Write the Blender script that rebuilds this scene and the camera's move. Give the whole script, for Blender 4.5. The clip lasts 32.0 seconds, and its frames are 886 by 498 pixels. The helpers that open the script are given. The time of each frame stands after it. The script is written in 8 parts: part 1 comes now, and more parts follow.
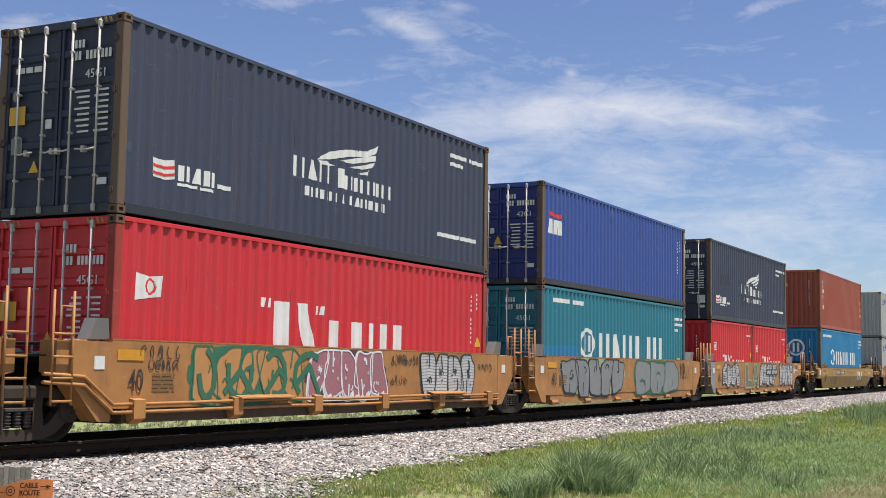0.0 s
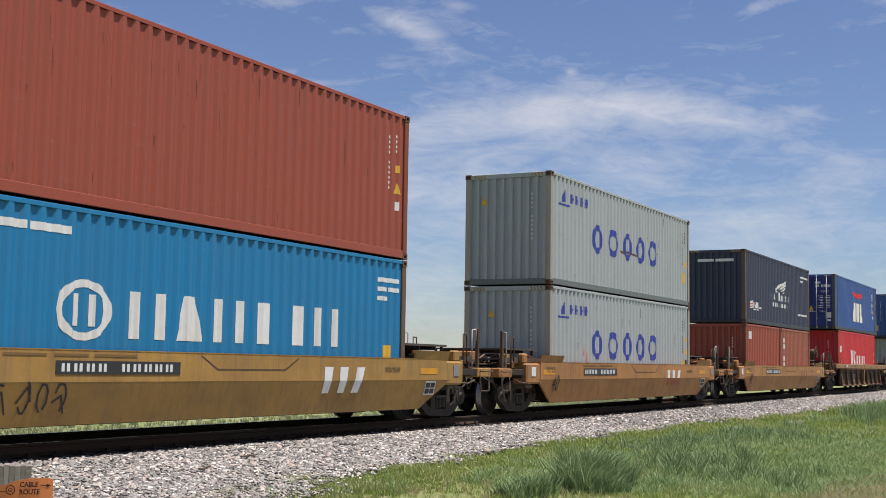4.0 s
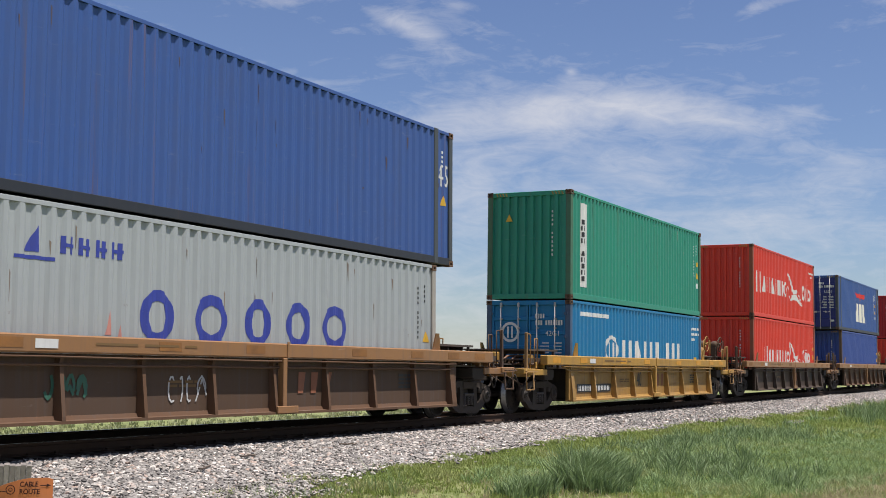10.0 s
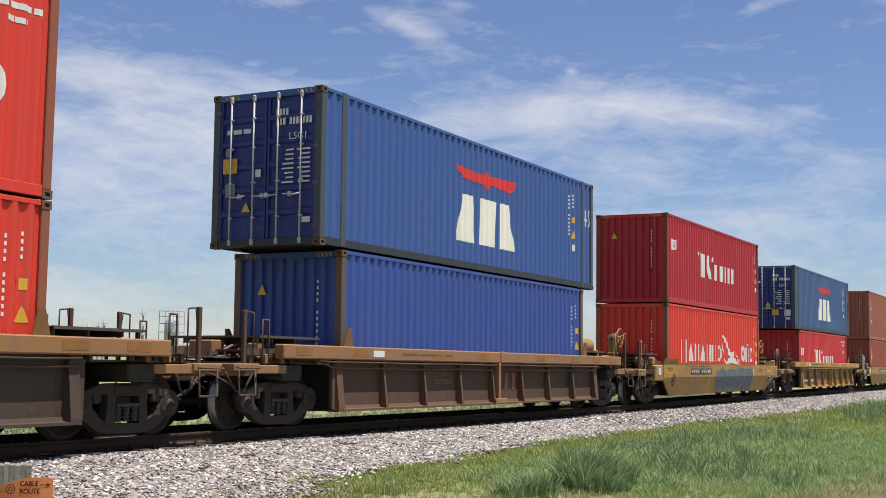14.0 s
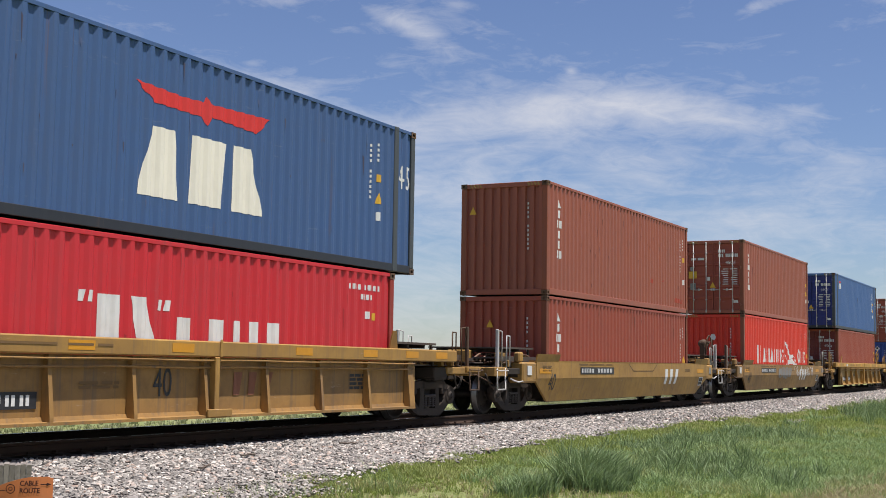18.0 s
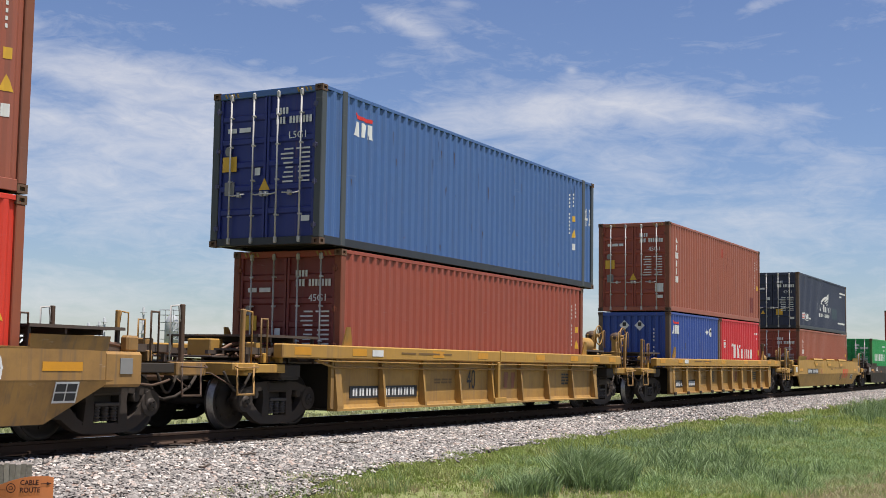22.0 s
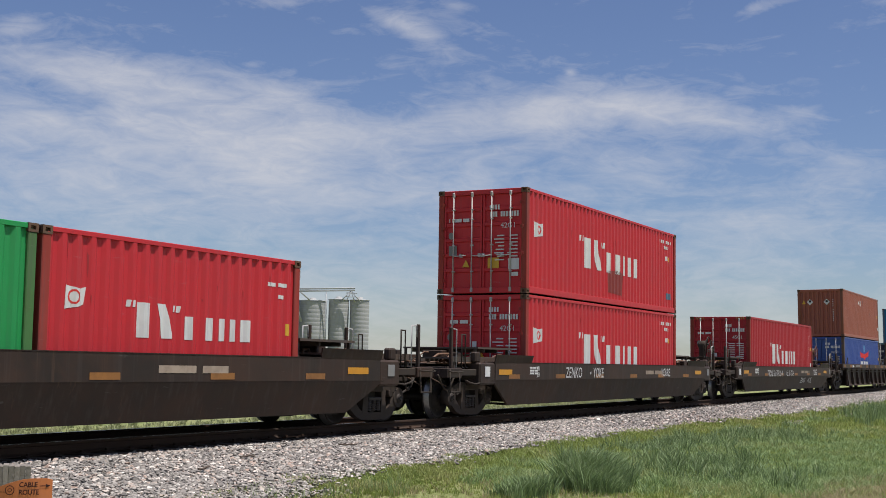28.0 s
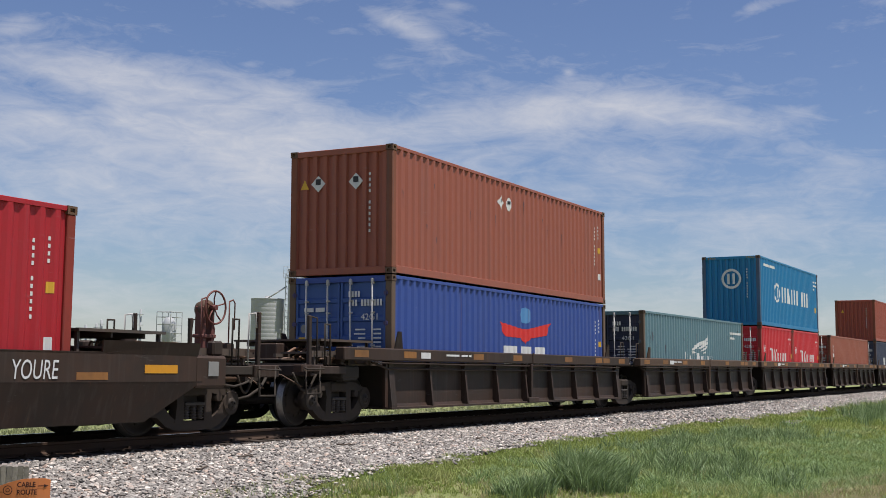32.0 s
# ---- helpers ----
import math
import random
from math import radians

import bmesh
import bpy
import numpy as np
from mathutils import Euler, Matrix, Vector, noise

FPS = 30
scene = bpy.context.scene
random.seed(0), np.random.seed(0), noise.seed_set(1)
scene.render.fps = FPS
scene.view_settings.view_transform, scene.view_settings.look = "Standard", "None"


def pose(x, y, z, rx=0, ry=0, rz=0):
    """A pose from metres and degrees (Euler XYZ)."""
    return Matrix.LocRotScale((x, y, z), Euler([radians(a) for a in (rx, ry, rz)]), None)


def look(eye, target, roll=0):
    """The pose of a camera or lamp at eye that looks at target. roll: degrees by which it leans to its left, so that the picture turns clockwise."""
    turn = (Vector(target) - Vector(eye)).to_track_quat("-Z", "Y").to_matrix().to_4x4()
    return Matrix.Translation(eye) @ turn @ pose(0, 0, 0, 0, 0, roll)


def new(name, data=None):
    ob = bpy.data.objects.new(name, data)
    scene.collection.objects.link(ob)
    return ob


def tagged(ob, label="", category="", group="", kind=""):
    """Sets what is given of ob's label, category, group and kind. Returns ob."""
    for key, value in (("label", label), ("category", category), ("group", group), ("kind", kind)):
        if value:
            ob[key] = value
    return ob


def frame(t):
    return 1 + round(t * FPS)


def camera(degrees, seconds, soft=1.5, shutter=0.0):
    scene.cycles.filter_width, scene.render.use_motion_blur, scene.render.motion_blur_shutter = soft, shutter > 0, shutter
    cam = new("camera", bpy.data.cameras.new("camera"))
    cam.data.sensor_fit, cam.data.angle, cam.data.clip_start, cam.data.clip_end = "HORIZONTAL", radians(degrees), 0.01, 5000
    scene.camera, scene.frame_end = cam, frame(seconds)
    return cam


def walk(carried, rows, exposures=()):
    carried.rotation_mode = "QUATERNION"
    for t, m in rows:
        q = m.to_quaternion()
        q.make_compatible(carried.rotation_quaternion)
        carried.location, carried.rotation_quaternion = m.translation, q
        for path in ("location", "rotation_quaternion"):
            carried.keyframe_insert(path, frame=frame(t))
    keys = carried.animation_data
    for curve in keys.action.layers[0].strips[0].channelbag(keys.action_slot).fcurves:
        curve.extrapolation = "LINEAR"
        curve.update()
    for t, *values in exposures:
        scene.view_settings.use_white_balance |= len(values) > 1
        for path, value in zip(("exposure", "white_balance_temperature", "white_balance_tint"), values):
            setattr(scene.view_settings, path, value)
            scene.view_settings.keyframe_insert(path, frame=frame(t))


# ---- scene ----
# ---- camera: on a tripod beside the line, with a faint drift of the head ----
cam = camera(38.63, 32.0, soft=0.9)
EYE = Vector((0.0, -13.495, 1.08))


def aim(yaw, pitch):
    a, p = radians(yaw), radians(pitch)
    return look(EYE, EYE + Vector((math.sin(a) * math.cos(p), math.cos(a) * math.cos(p), math.sin(p))), 1.126)


walk(cam, [(t, aim(62.484 + dy, 5.177 + dp)) for t, dy, dp in (
    (0.0, -0.01, 0.055), (3.0, -0.01, 0.03), (6.0, -0.01, -0.02), (10.0, -0.01, 0.0), (14.0, -0.01, -0.02), (17.0, -0.01, -0.03),
    (19.0, -0.01, -0.06), (20.8, -0.02, -0.1), (23.0, -0.02, -0.03), (26.0, -0.01, 0.02), (28.5, 0.03, 0.02), (30.5, 0.09, 0.02), (32.0, 0.1, 0.02))], [(0.0, 0.66, 6550, 14), (1.0, 0.68, 6550, 14), (3.0, 0.5, 6550, 14), (6.0, 0.42, 6550, 14), (7.0, 0.62, 6550, 14), (8.0, 0.56, 6550, 14), (10.5, 0.44, 6550, 14), (12.0, 0.46, 6550, 14),
    (14.0, 0.56, 6550, 14), (17.0, 0.42, 6550, 14), (19.0, 0.53, 6550, 14), (20.0, 0.48, 6550, 14), (23.4, 0.52, 6550, 14), (24.4, 0.4, 6550, 14), (25.2, 0.34, 6550, 14), (26.0, 0.24, 6550, 14), (28.5, 0.26, 6550, 14), (29.0, 0.34, 6550, 14), (30.0, 0.13, 6550, 14), (31.0, 0.22, 6550, 14), (32.0, 0.32, 6550, 14)])

# ---- train: speed second by second, and the distance run ----
SPEED = (13.966, 13.703, 13.564, 13.42, 13.211, 12.989, 12.848, 12.834, 12.827, 12.772, 12.696, 12.64, 12.675, 12.518, 12.321, 12.463, 12.52, 12.402, 12.371, 12.335, 12.316, 12.343,
         12.239, 12.158, 12.35, 12.383, 12.338, 12.256, 12.289, 12.397, 12.336, 12.34, 12.34)


def run(t):
    ts = np.linspace(0.0, t, 800)
    vs = np.interp(ts, np.arange(33) * 1.0, SPEED)
    return float(np.sum((vs[1:] + vs[:-1]) * 0.5 * np.diff(ts)))

RAIL_Z = -0.085      # top of the rails


def rise(x):
    """The line climbs a little far up the track."""
    return 0.0 if x < 25 else 0.0034 * (x - 25) * min(1.0, (x - 25) / 25)


# ---- world, sun ----
SUN_DIR = Vector((0.03, -0.285, 0.958)).normalized()
sun = new("sun", bpy.data.lights.new("sun", "SUN"))
sun.data.energy, sun.data.angle, sun.data.color = 5.0, radians(0.53), (1.0, 0.96, 0.9)
sun.matrix_world = look((0, 0, 60), Vector((0, 0, 60)) - SUN_DIR)


class Tree:
    """A thin wrapper that adds nodes to a node tree."""

    def __init__(self, tree):
        self.t = tree
        tree.nodes.clear()

    def add(self, kind, ins=(), **props):
        n = self.t.nodes.new(kind)
        if "operation" in props:
            n.operation = props["operation"]
        if "use_clamp" in props:
            n.use_clamp = props["use_clamp"]
        if "data_type" in props:
            n.data_type, n.blend_type = props["data_type"], props["blend_type"]
        if "sun_elevation" in props:
            n.sky_type, n.sun_disc = "NISHITA", False
            n.sun_elevation, n.sun_rotation = props["sun_elevation"], props["sun_rotation"]
            n.air_density, n.dust_density, n.ozone_density = props["air_density"], props["dust_density"], props["ozone_density"]
        for k, v in dict(ins).items():
            if isinstance(v, bpy.types.NodeSocket):
                self.t.links.new(v, n.inputs[k])
            else:
                n.inputs[k].default_value = v
        return n

    def math(self, op, a, b=0.0, c=0.0, clamp=False):
        return self.add("ShaderNodeMath", {0: a, 1: b, 2: c}, operation=op, use_clamp=clamp).outputs[0]

    def vmath(self, op, a, b):
        return self.add("ShaderNodeVectorMath", {0: a, 1: b}, operation=op).outputs[0]

    def mix(self, f, a, b, blend="MIX"):
        n = self.add("ShaderNodeMix", {0: f}, data_type="RGBA", blend_type=blend)
        for k, v in ((6, a), (7, b)):
            if isinstance(v, bpy.types.NodeSocket):
                self.t.links.new(v, n.inputs[k])
            else:
                n.inputs[k].default_value = (*v, 1)
        return n.outputs[2]

    def noise(self, vec, scale, detail=4, rough=0.55, distort=0.0):
        return self.add("ShaderNodeTexNoise", {"Vector": vec, "Scale": scale, "Detail": detail, "Roughness": rough, "Distortion": distort}).outputs[0]

    def ramp(self, f, stops):
        n = self.add("ShaderNodeValToRGB", {0: f})
        el = n.color_ramp.elements
        for i, (p, c) in enumerate(stops):
            e = el[i] if i < 2 else el.new(p)
            e.position, e.color = p, (c, c, c, 1) if isinstance(c, (int, float)) else (*c, 1)
        return n.outputs[0]

    def mapped(self, vec, scale):
        return self.add("ShaderNodeMapping", {"Vector": vec, "Scale": scale}).outputs[0]


def build_world():
    world = bpy.data.worlds.new("sky")
    scene.world = world
    world.use_nodes = True
    t = Tree(world.node_tree)
    sky = t.add("ShaderNodeTexSky", sun_elevation=math.asin(SUN_DIR.z),
                sun_rotation=math.atan2(SUN_DIR.x, SUN_DIR.y), air_density=1.0, dust_density=0.25, ozone_density=5.0).outputs[0]
    d = t.add("ShaderNodeTexCoord").outputs["Generated"]
    s = t.add("ShaderNodeSeparateXYZ", {0: d})
    az = t.math("MULTIPLY", t.math("ARCTAN2", s.outputs[0], s.outputs[1]), 57.29578)
    el = t.math("MULTIPLY", t.math("ARCSINE", s.outputs[2]), 57.29578)
    p = t.add("ShaderNodeCombineXYZ", {0: az, 1: el}).outputs[0]
    low = t.math("EXPONENT", t.math("MULTIPLY", t.math("MAXIMUM", el, 0.0), -0.16))
    sky = t.mix(1.0, sky, t.mix(low, (0.97, 0.93, 1.03), (0.88, 0.93, 0.985)), "MULTIPLY")
    # long wisps that lean down to the right
    lean = t.add("ShaderNodeMapping", {"Vector": p, "Rotation": (0, 0, radians(10)), "Scale": (0.16, 0.5, 1.0)}).outputs[0]
    wisp = t.noise(lean, 1.0, 9, 0.6, 0.7)
    fine = t.noise(t.add("ShaderNodeMapping", {"Vector": p, "Rotation": (0, 0, radians(16)), "Scale": (0.5, 1.5, 1.0)}).outputs[0], 1.0, 7, 0.65, 1.0)
    texture = t.math("MULTIPLY_ADD", fine, 0.45, t.math("MULTIPLY", wisp, 0.75))

    def bank(a, e, wa, we, slope, amount, total):
        c, n = math.cos(radians(slope)), math.sin(radians(slope))
        da, de = t.math("SUBTRACT", az, a), t.math("SUBTRACT", el, e)
        u = t.math("MULTIPLY_ADD", da, c / wa, t.math("MULTIPLY", de, n / wa))
        v = t.math("MULTIPLY_ADD", de, c / we, t.math("MULTIPLY", da, -n / we))
        r = t.math("ADD", t.math("MULTIPLY", u, u), t.math("MULTIPLY", v, v))
        g = t.math("MULTIPLY", t.math("EXPONENT", t.math("MULTIPLY", r, -1.0)), amount)
        return g if total is None else t.math("ADD", total, g)

    cover = None
    for row in CLOUDS:
        cover = bank(*row, cover)
    # a general thin veil low in the sky
    cover = t.math("ADD", cover, t.math("MULTIPLY", t.math("EXPONENT", t.math("MULTIPLY", t.math("ABSOLUTE", el), -0.1)), 0.29))
    away = t.math("GREATER_THAN", t.math("ABSOLUTE", t.math("SUBTRACT", az, 62.0)), 40.0)
    cover = t.math("ADD", cover, t.math("MULTIPLY", away, 0.22))
    amount = t.math("MULTIPLY", t.math("SUBTRACT", t.math("ADD", texture, cover), 0.72), 1.55, clamp=True)
    cloud = t.mix(t.math("MULTIPLY", amount, 0.9), sky, (7.6, 7.75, 7.9))
    bg = t.add("ShaderNodeBackground", {0: cloud, 1: 0.072})
    t.t.links.new(bg.outputs[0], t.add("ShaderNodeOutputWorld").inputs[0])


# cloud banks: azimuth, elevation, half length, half thickness, slope (degrees), density
CLOUDS = ((61.3, 14.9, 2.2, 0.77, -26, 0.28), (59.8, 15.4, 1.0, 0.33, -16, 0.17), (62.9, 16.1, 0.8, 0.31, -6, 0.22), (68.2, 13.2, 0.25, 0.18, -1, 0.24), (76.3, 15.7, 1.0, 0.33, 19, 0.3),
          (78.0, 16.1, 0.9, 0.23, 9, 0.16), (49.9, 12.0, 6.9, 1.08, -7, 0.4), (45.8, 12.3, 3.3, 0.67, -11, 0.2), (55.6, 11.8, 1.8, 0.51, -13, 0.2), (46.4, 9.9, 5.9, 1.15, -3, 0.28),
          (65.4, 11.0, 6.7, 1.08, 5, 0.34), (71.8, 11.6, 4.4, 0.87, -9, 0.34), (75.3, 10.9, 1.5, 0.44, -11, 0.2), (56.6, 10.0, 4.4, 0.72, 3, 0.28), (78.3, 11.2, 1.4, 0.44, -1, 0.22),
          (57.7, 8.7, 12.8, 1.54, -1, 0.2), (71.8, 9.2, 5.6, 0.82, 2, 0.14), (49.1, 7.5, 10.2, 2.05, -1, 0.2), (43.4, 14.1, 1.5, 0.46, 9, 0.26), (54.3, 15.9, 1.5, 0.31, -1, 0.16), (77.9, 6.5, 6.7, 0.92, -1, 0.14))
build_world()

# ---- materials ----
MATS = {}


def material(name, colour, rough=0.6, metal=0.0, wear=0.25, wear_colour=None, grain=6.0, streak=0.0, bump=0.15, spots=0.0, spec=0.4, scuff=0.0):
    """A painted or raw surface: base colour with broad fading, fine grain, streaks of dirt that run down, and spots of rust."""
    if name in MATS:
        return MATS[name]
    m = bpy.data.materials.new(name)
    m.use_nodes = True
    t = Tree(m.node_tree)
    tc = t.add("ShaderNodeTexCoord").outputs["Object"]
    rnd = t.add("ShaderNodeObjectInfo").outputs["Random"]
    pos = t.vmath("ADD", tc, t.add("ShaderNodeCombineXYZ", {0: t.math("MULTIPLY", rnd, 37.0), 1: t.math("MULTIPLY", rnd, 11.0), 2: 0.0}).outputs[0])
    dirt = wear_colour or tuple(0.5 * c + 0.04 for c in colour)
    broad = t.noise(pos, 0.55, 5, 0.6)
    fine = t.noise(pos, grain, 6, 0.65)
    col = t.mix(t.math("MULTIPLY", t.ramp(broad, ((0.35, 0.0), (0.75, 1.0))), wear), colour, dirt)
    col = t.mix(t.math("MULTIPLY", t.ramp(fine, ((0.45, 0.0), (0.8, 1.0))), wear * 0.8), col, dirt)
    if streak:
        runs = t.noise(t.mapped(pos, (9.0, 9.0, 0.35)), 1.0, 4, 0.6)
        col = t.mix(t.math("MULTIPLY", t.ramp(runs, ((0.52, 0.0), (0.78, 1.0))), streak), col, tuple(0.45 * c + 0.05 for c in dirt))
    if scuff:
        marks = t.noise(t.mapped(pos, (1.1, 1.1, 7.0)), 1.6, 7, 0.7)
        col = t.mix(t.math("MULTIPLY", t.ramp(marks, ((0.64, 0.0), (0.70, 1.0))), scuff * 0.8), col, tuple(0.55 * c + 0.16 for c in colour))
        runs = t.noise(t.mapped(pos, (5.0, 5.0, 0.16)), 1.0, 5, 0.7)
        col = t.mix(t.math("MULTIPLY", t.ramp(runs, ((0.62, 0.0), (0.72, 1.0))), scuff * 0.9), col, (0.16, 0.085, 0.05))
    if spots:
        rust = t.ramp(t.noise(pos, 2.6, 8, 0.75), ((0.66, 0.0), (0.72, 1.0)))
        col = t.mix(t.math("MULTIPLY", rust, spots), col, (0.13, 0.05, 0.025))
    b = t.add("ShaderNodeBsdfPrincipled", {"Base Color": col, "Roughness": t.math("MULTIPLY_ADD", fine, 0.25, rough - 0.12), "Metallic": metal, "Specular IOR Level": spec})
    if bump:
        t.t.links.new(t.add("ShaderNodeBump", {"Strength": bump, "Distance": 0.01, "Height": fine}).outputs[0], b.inputs["Normal"])
    t.t.links.new(b.outputs[0], t.add("ShaderNodeOutputMaterial").inputs[0])
    MATS[name] = m
    return m


BASE = {}


def paint(name, colour, streak=0.32, wear=0.42, spots=0.45, rough=0.5, spec=0.35, scuff=0.42):
    BASE[name] = colour
    return material(name, colour, rough, 0.0, wear, tuple(0.74 * c + 0.02 for c in colour), 5.0, streak, 0.06, spots, spec, scuff)


def worn_posts(mat):
    """The posts of a box: its own colour, rubbed through to rust."""
    c = BASE[mat.name]
    return material(mat.name + "_posts", tuple(0.55 * a + 0.45 * b for a, b in zip(c, (0.13, 0.07, 0.04))), 0.65, 0.0, 0.9, tuple(0.3 * a + 0.7 * b for a, b in zip(c, (0.1, 0.05, 0.028))), 4.0, 0.8, 0.1, 0.9, 0.25, 0.6)


def rail_paint(name, colour, grime, dirt):
    """Railcar paint: faded, with brown grime that runs down it, chips and rust. dirt: 0 clean to 1 filthy."""
    return material(name, colour, 0.58, 0.0, 0.45 + 0.5 * dirt, grime, 3.2, 0.4 + 0.6 * dirt, 0.1, 0.3 + 0.6 * dirt, 0.3, 0.3 + 0.6 * dirt)


RED = paint("red_paint", (0.52, 0.022, 0.03))
BRIGHT_RED = paint("bright_red_paint", (0.62, 0.04, 0.02))
DEEP_RED = paint("deep_red_paint", (0.38, 0.012, 0.02))
NAVY = paint("navy_paint", (0.037, 0.046, 0.08), rough=0.6, scuff=0.4)
SLATE = paint("slate_paint", (0.10, 0.19, 0.22))
BLUE = paint("blue_paint", (0.03, 0.068, 0.27), scuff=0.5)
MID_BLUE = paint("mid_blue_paint", (0.036, 0.09, 0.28), 0.35, scuff=0.5)
PALE_BLUE = paint("pale_blue_paint", (0.055, 0.125, 0.30), 0.4, spots=0.85, scuff=0.5)
STEEL_BLUE = paint("steel_blue_paint", (0.045, 0.10, 0.23), 0.35, scuff=0.5)
TEAL = paint("teal_paint", (0.012, 0.16, 0.22), 0.35)
SEA_BLUE = paint("sea_blue_paint", (0.006, 0.17, 0.36), 0.3)
GREEN = paint("green_paint", (0.02, 0.245, 0.165))
LEAF_GREEN = paint("leaf_green_paint", (0.012, 0.27, 0.07))
GREY = paint("grey_paint", (0.33, 0.36, 0.365), 0.3, 0.25)
BROWN = paint("brown_paint", (0.29, 0.062, 0.036), 0.3)
RUST_BROWN = paint("rust_brown_paint", (0.3, 0.088, 0.053), 0.4)
MAROON = paint("maroon_paint", (0.17, 0.03, 0.025), 0.3)
# Door ends: shade put into the colour, darker than the box sides.
DOOR_BLUE = paint("shaded_blue_doors", (0.018, 0.03, 0.17))
DOOR_NAVY = paint("shaded_navy_doors", (0.028, 0.034, 0.064), rough=0.6)
DARK_RAIL = paint("dark_bottom_rail", (0.022, 0.026, 0.035), 0.2, 0.4, 0.3)
POST_RUST = paint("rust_worn_posts", (0.12, 0.075, 0.045), 0.5, 0.8, 0.8)
POST_STAIN = paint("rust_stained_grey_posts", (0.34, 0.31, 0.27), 0.6, 0.8, 0.8)
POST_GRIME = paint("grimy_corner_posts", (0.055, 0.065, 0.07), 0.5, 0.8, 0.7)
POST_RED = paint("worn_red_posts", (0.27, 0.075, 0.035), 0.6, 0.8, 0.7)
WHITE = material("white_lettering", (0.66, 0.67, 0.65), 0.6, wear=0.4, wear_colour=(0.42, 0.42, 0.4), streak=0.3, bump=0.0)
CREAM = material("cream_lettering", (0.76, 0.73, 0.62), 0.6, wear=0.2, streak=0.2, bump=0.0)
LOGO_BLUE = material("blue_lettering", (0.03, 0.05, 0.3), 0.6, wear=0.3, bump=0.0)
LOGO_RED = material("red_lettering", (0.62, 0.03, 0.025), 0.6, wear=0.2, bump=0.0)
DECAL_YELLOW = material("yellow_decal", (0.62, 0.36, 0.03), 0.5, wear=0.2, bump=0.0)
DECAL_BLACK = material("black_decal", (0.02, 0.021, 0.024), 0.55, wear=0.3, bump=0.0)
DECAL_BLUE = material("fresh_blue_patch", (0.012, 0.16, 0.32), 0.5, wear=0.2, bump=0.0)
SILVER = material("galvanised_bar", (0.46, 0.46, 0.45), 0.6, 0.0, wear=0.6, wear_colour=(0.27, 0.24, 0.21))
FRAME_STEEL = material("cast_side_frame", (0.034, 0.029, 0.025), 0.75, 0.0, wear=0.8, wear_colour=(0.055, 0.038, 0.027), grain=8, bump=0.3, spec=0.2)
UNDER = material("grimy_steel", (0.04, 0.035, 0.03), 0.8, 0.0, wear=0.6, wear_colour=(0.055, 0.04, 0.03), bump=0.3, spec=0.15)
CAST = material("corner_steel", (0.10, 0.07, 0.05), 0.75, 0.2, wear=0.7, wear_colour=(0.19, 0.09, 0.045), grain=14, bump=0.25)
RAIL_SIDE = material("rusty_rail", (0.04, 0.028, 0.021), 0.8, 0.0, wear=0.6, wear_colour=(0.075, 0.042, 0.027), bump=0.2, spec=0.15)
RAIL_TOP = material("polished_rail_head", (0.42, 0.41, 0.4), 0.25, 0.9, wear=0.2, bump=0.02)
WHEEL = material("wheel_steel", (0.034, 0.03, 0.027), 0.65, 0.2, wear=0.6, wear_colour=(0.05, 0.037, 0.028), bump=0.2, spec=0.25)
TREAD = material("wheel_tread", (0.3, 0.29, 0.28), 0.35, 0.85, wear=0.6, wear_colour=(0.06, 0.05, 0.045), grain=18)
YELLOW = rail_paint("railcar_yellow", (0.385, 0.22, 0.055), (0.19, 0.11, 0.042), 0.55)
TAN = rail_paint("railcar_tan", (0.4, 0.186, 0.057), (0.2, 0.095, 0.038), 0.55)
OLD_YELLOW = rail_paint("faded_railcar_yellow", (0.35, 0.195, 0.058), (0.15, 0.09, 0.04), 0.8)
FRESH_YELLOW = rail_paint("fresh_railcar_yellow", (0.43, 0.242, 0.048), (0.27, 0.155, 0.05), 0.25)
RUSTY = paint("rusty_railcar_brown", (0.088, 0.053, 0.033), 0.6, 0.7, 0.6, 0.7, 0.2, 0.35)
DARK_CAR = material("dark_railcar_brown", (0.026, 0.0195, 0.0155), 0.6, 0.0, 0.6, (0.07, 0.036, 0.023), 3.0, 0.4, 0.06, 0.4, 0.25, 0.3)
ORANGE_EDGE = paint("orange_chord", (0.27, 0.135, 0.052), 0.5, 0.6, 0.6, scuff=0.6)
RUST_RIB = paint("rusted_rib", (0.115, 0.062, 0.034), 0.6, 0.6, 0.6, 0.7, 0.2, 0.4)
GRATING = material("worn_grating", (0.075, 0.066, 0.058), 0.65, 0.2, wear=0.7, wear_colour=(0.12, 0.075, 0.05))
HAZARD = material("faded_hazard_yellow", (0.33, 0.22, 0.05), 0.6, wear=0.6, wear_colour=(0.12, 0.09, 0.05), bump=0.0)
BROWN_CAR = paint("brown_railcar_paint", (0.062, 0.04, 0.027), 0.6, 0.7, 0.5, 0.65, 0.22, 0.35)
REFLECTOR = material("reflector_orange", (0.6, 0.27, 0.012), 0.45, wear=0.35, wear_colour=(0.25, 0.12, 0.03), bump=0.0)
DULL_REFLECTOR = material("dirty_reflector", (0.3, 0.13, 0.03), 0.6, wear=0.7, wear_colour=(0.1, 0.05, 0.025), bump=0.0)
PRIMER = material("grey_primer", (0.22, 0.22, 0.21), 0.7, wear=0.3)
TIE = material("creosoted_tie", (0.03, 0.022, 0.017), 0.9, wear=0.6, wear_colour=(0.08, 0.06, 0.045), grain=9, bump=0.4)


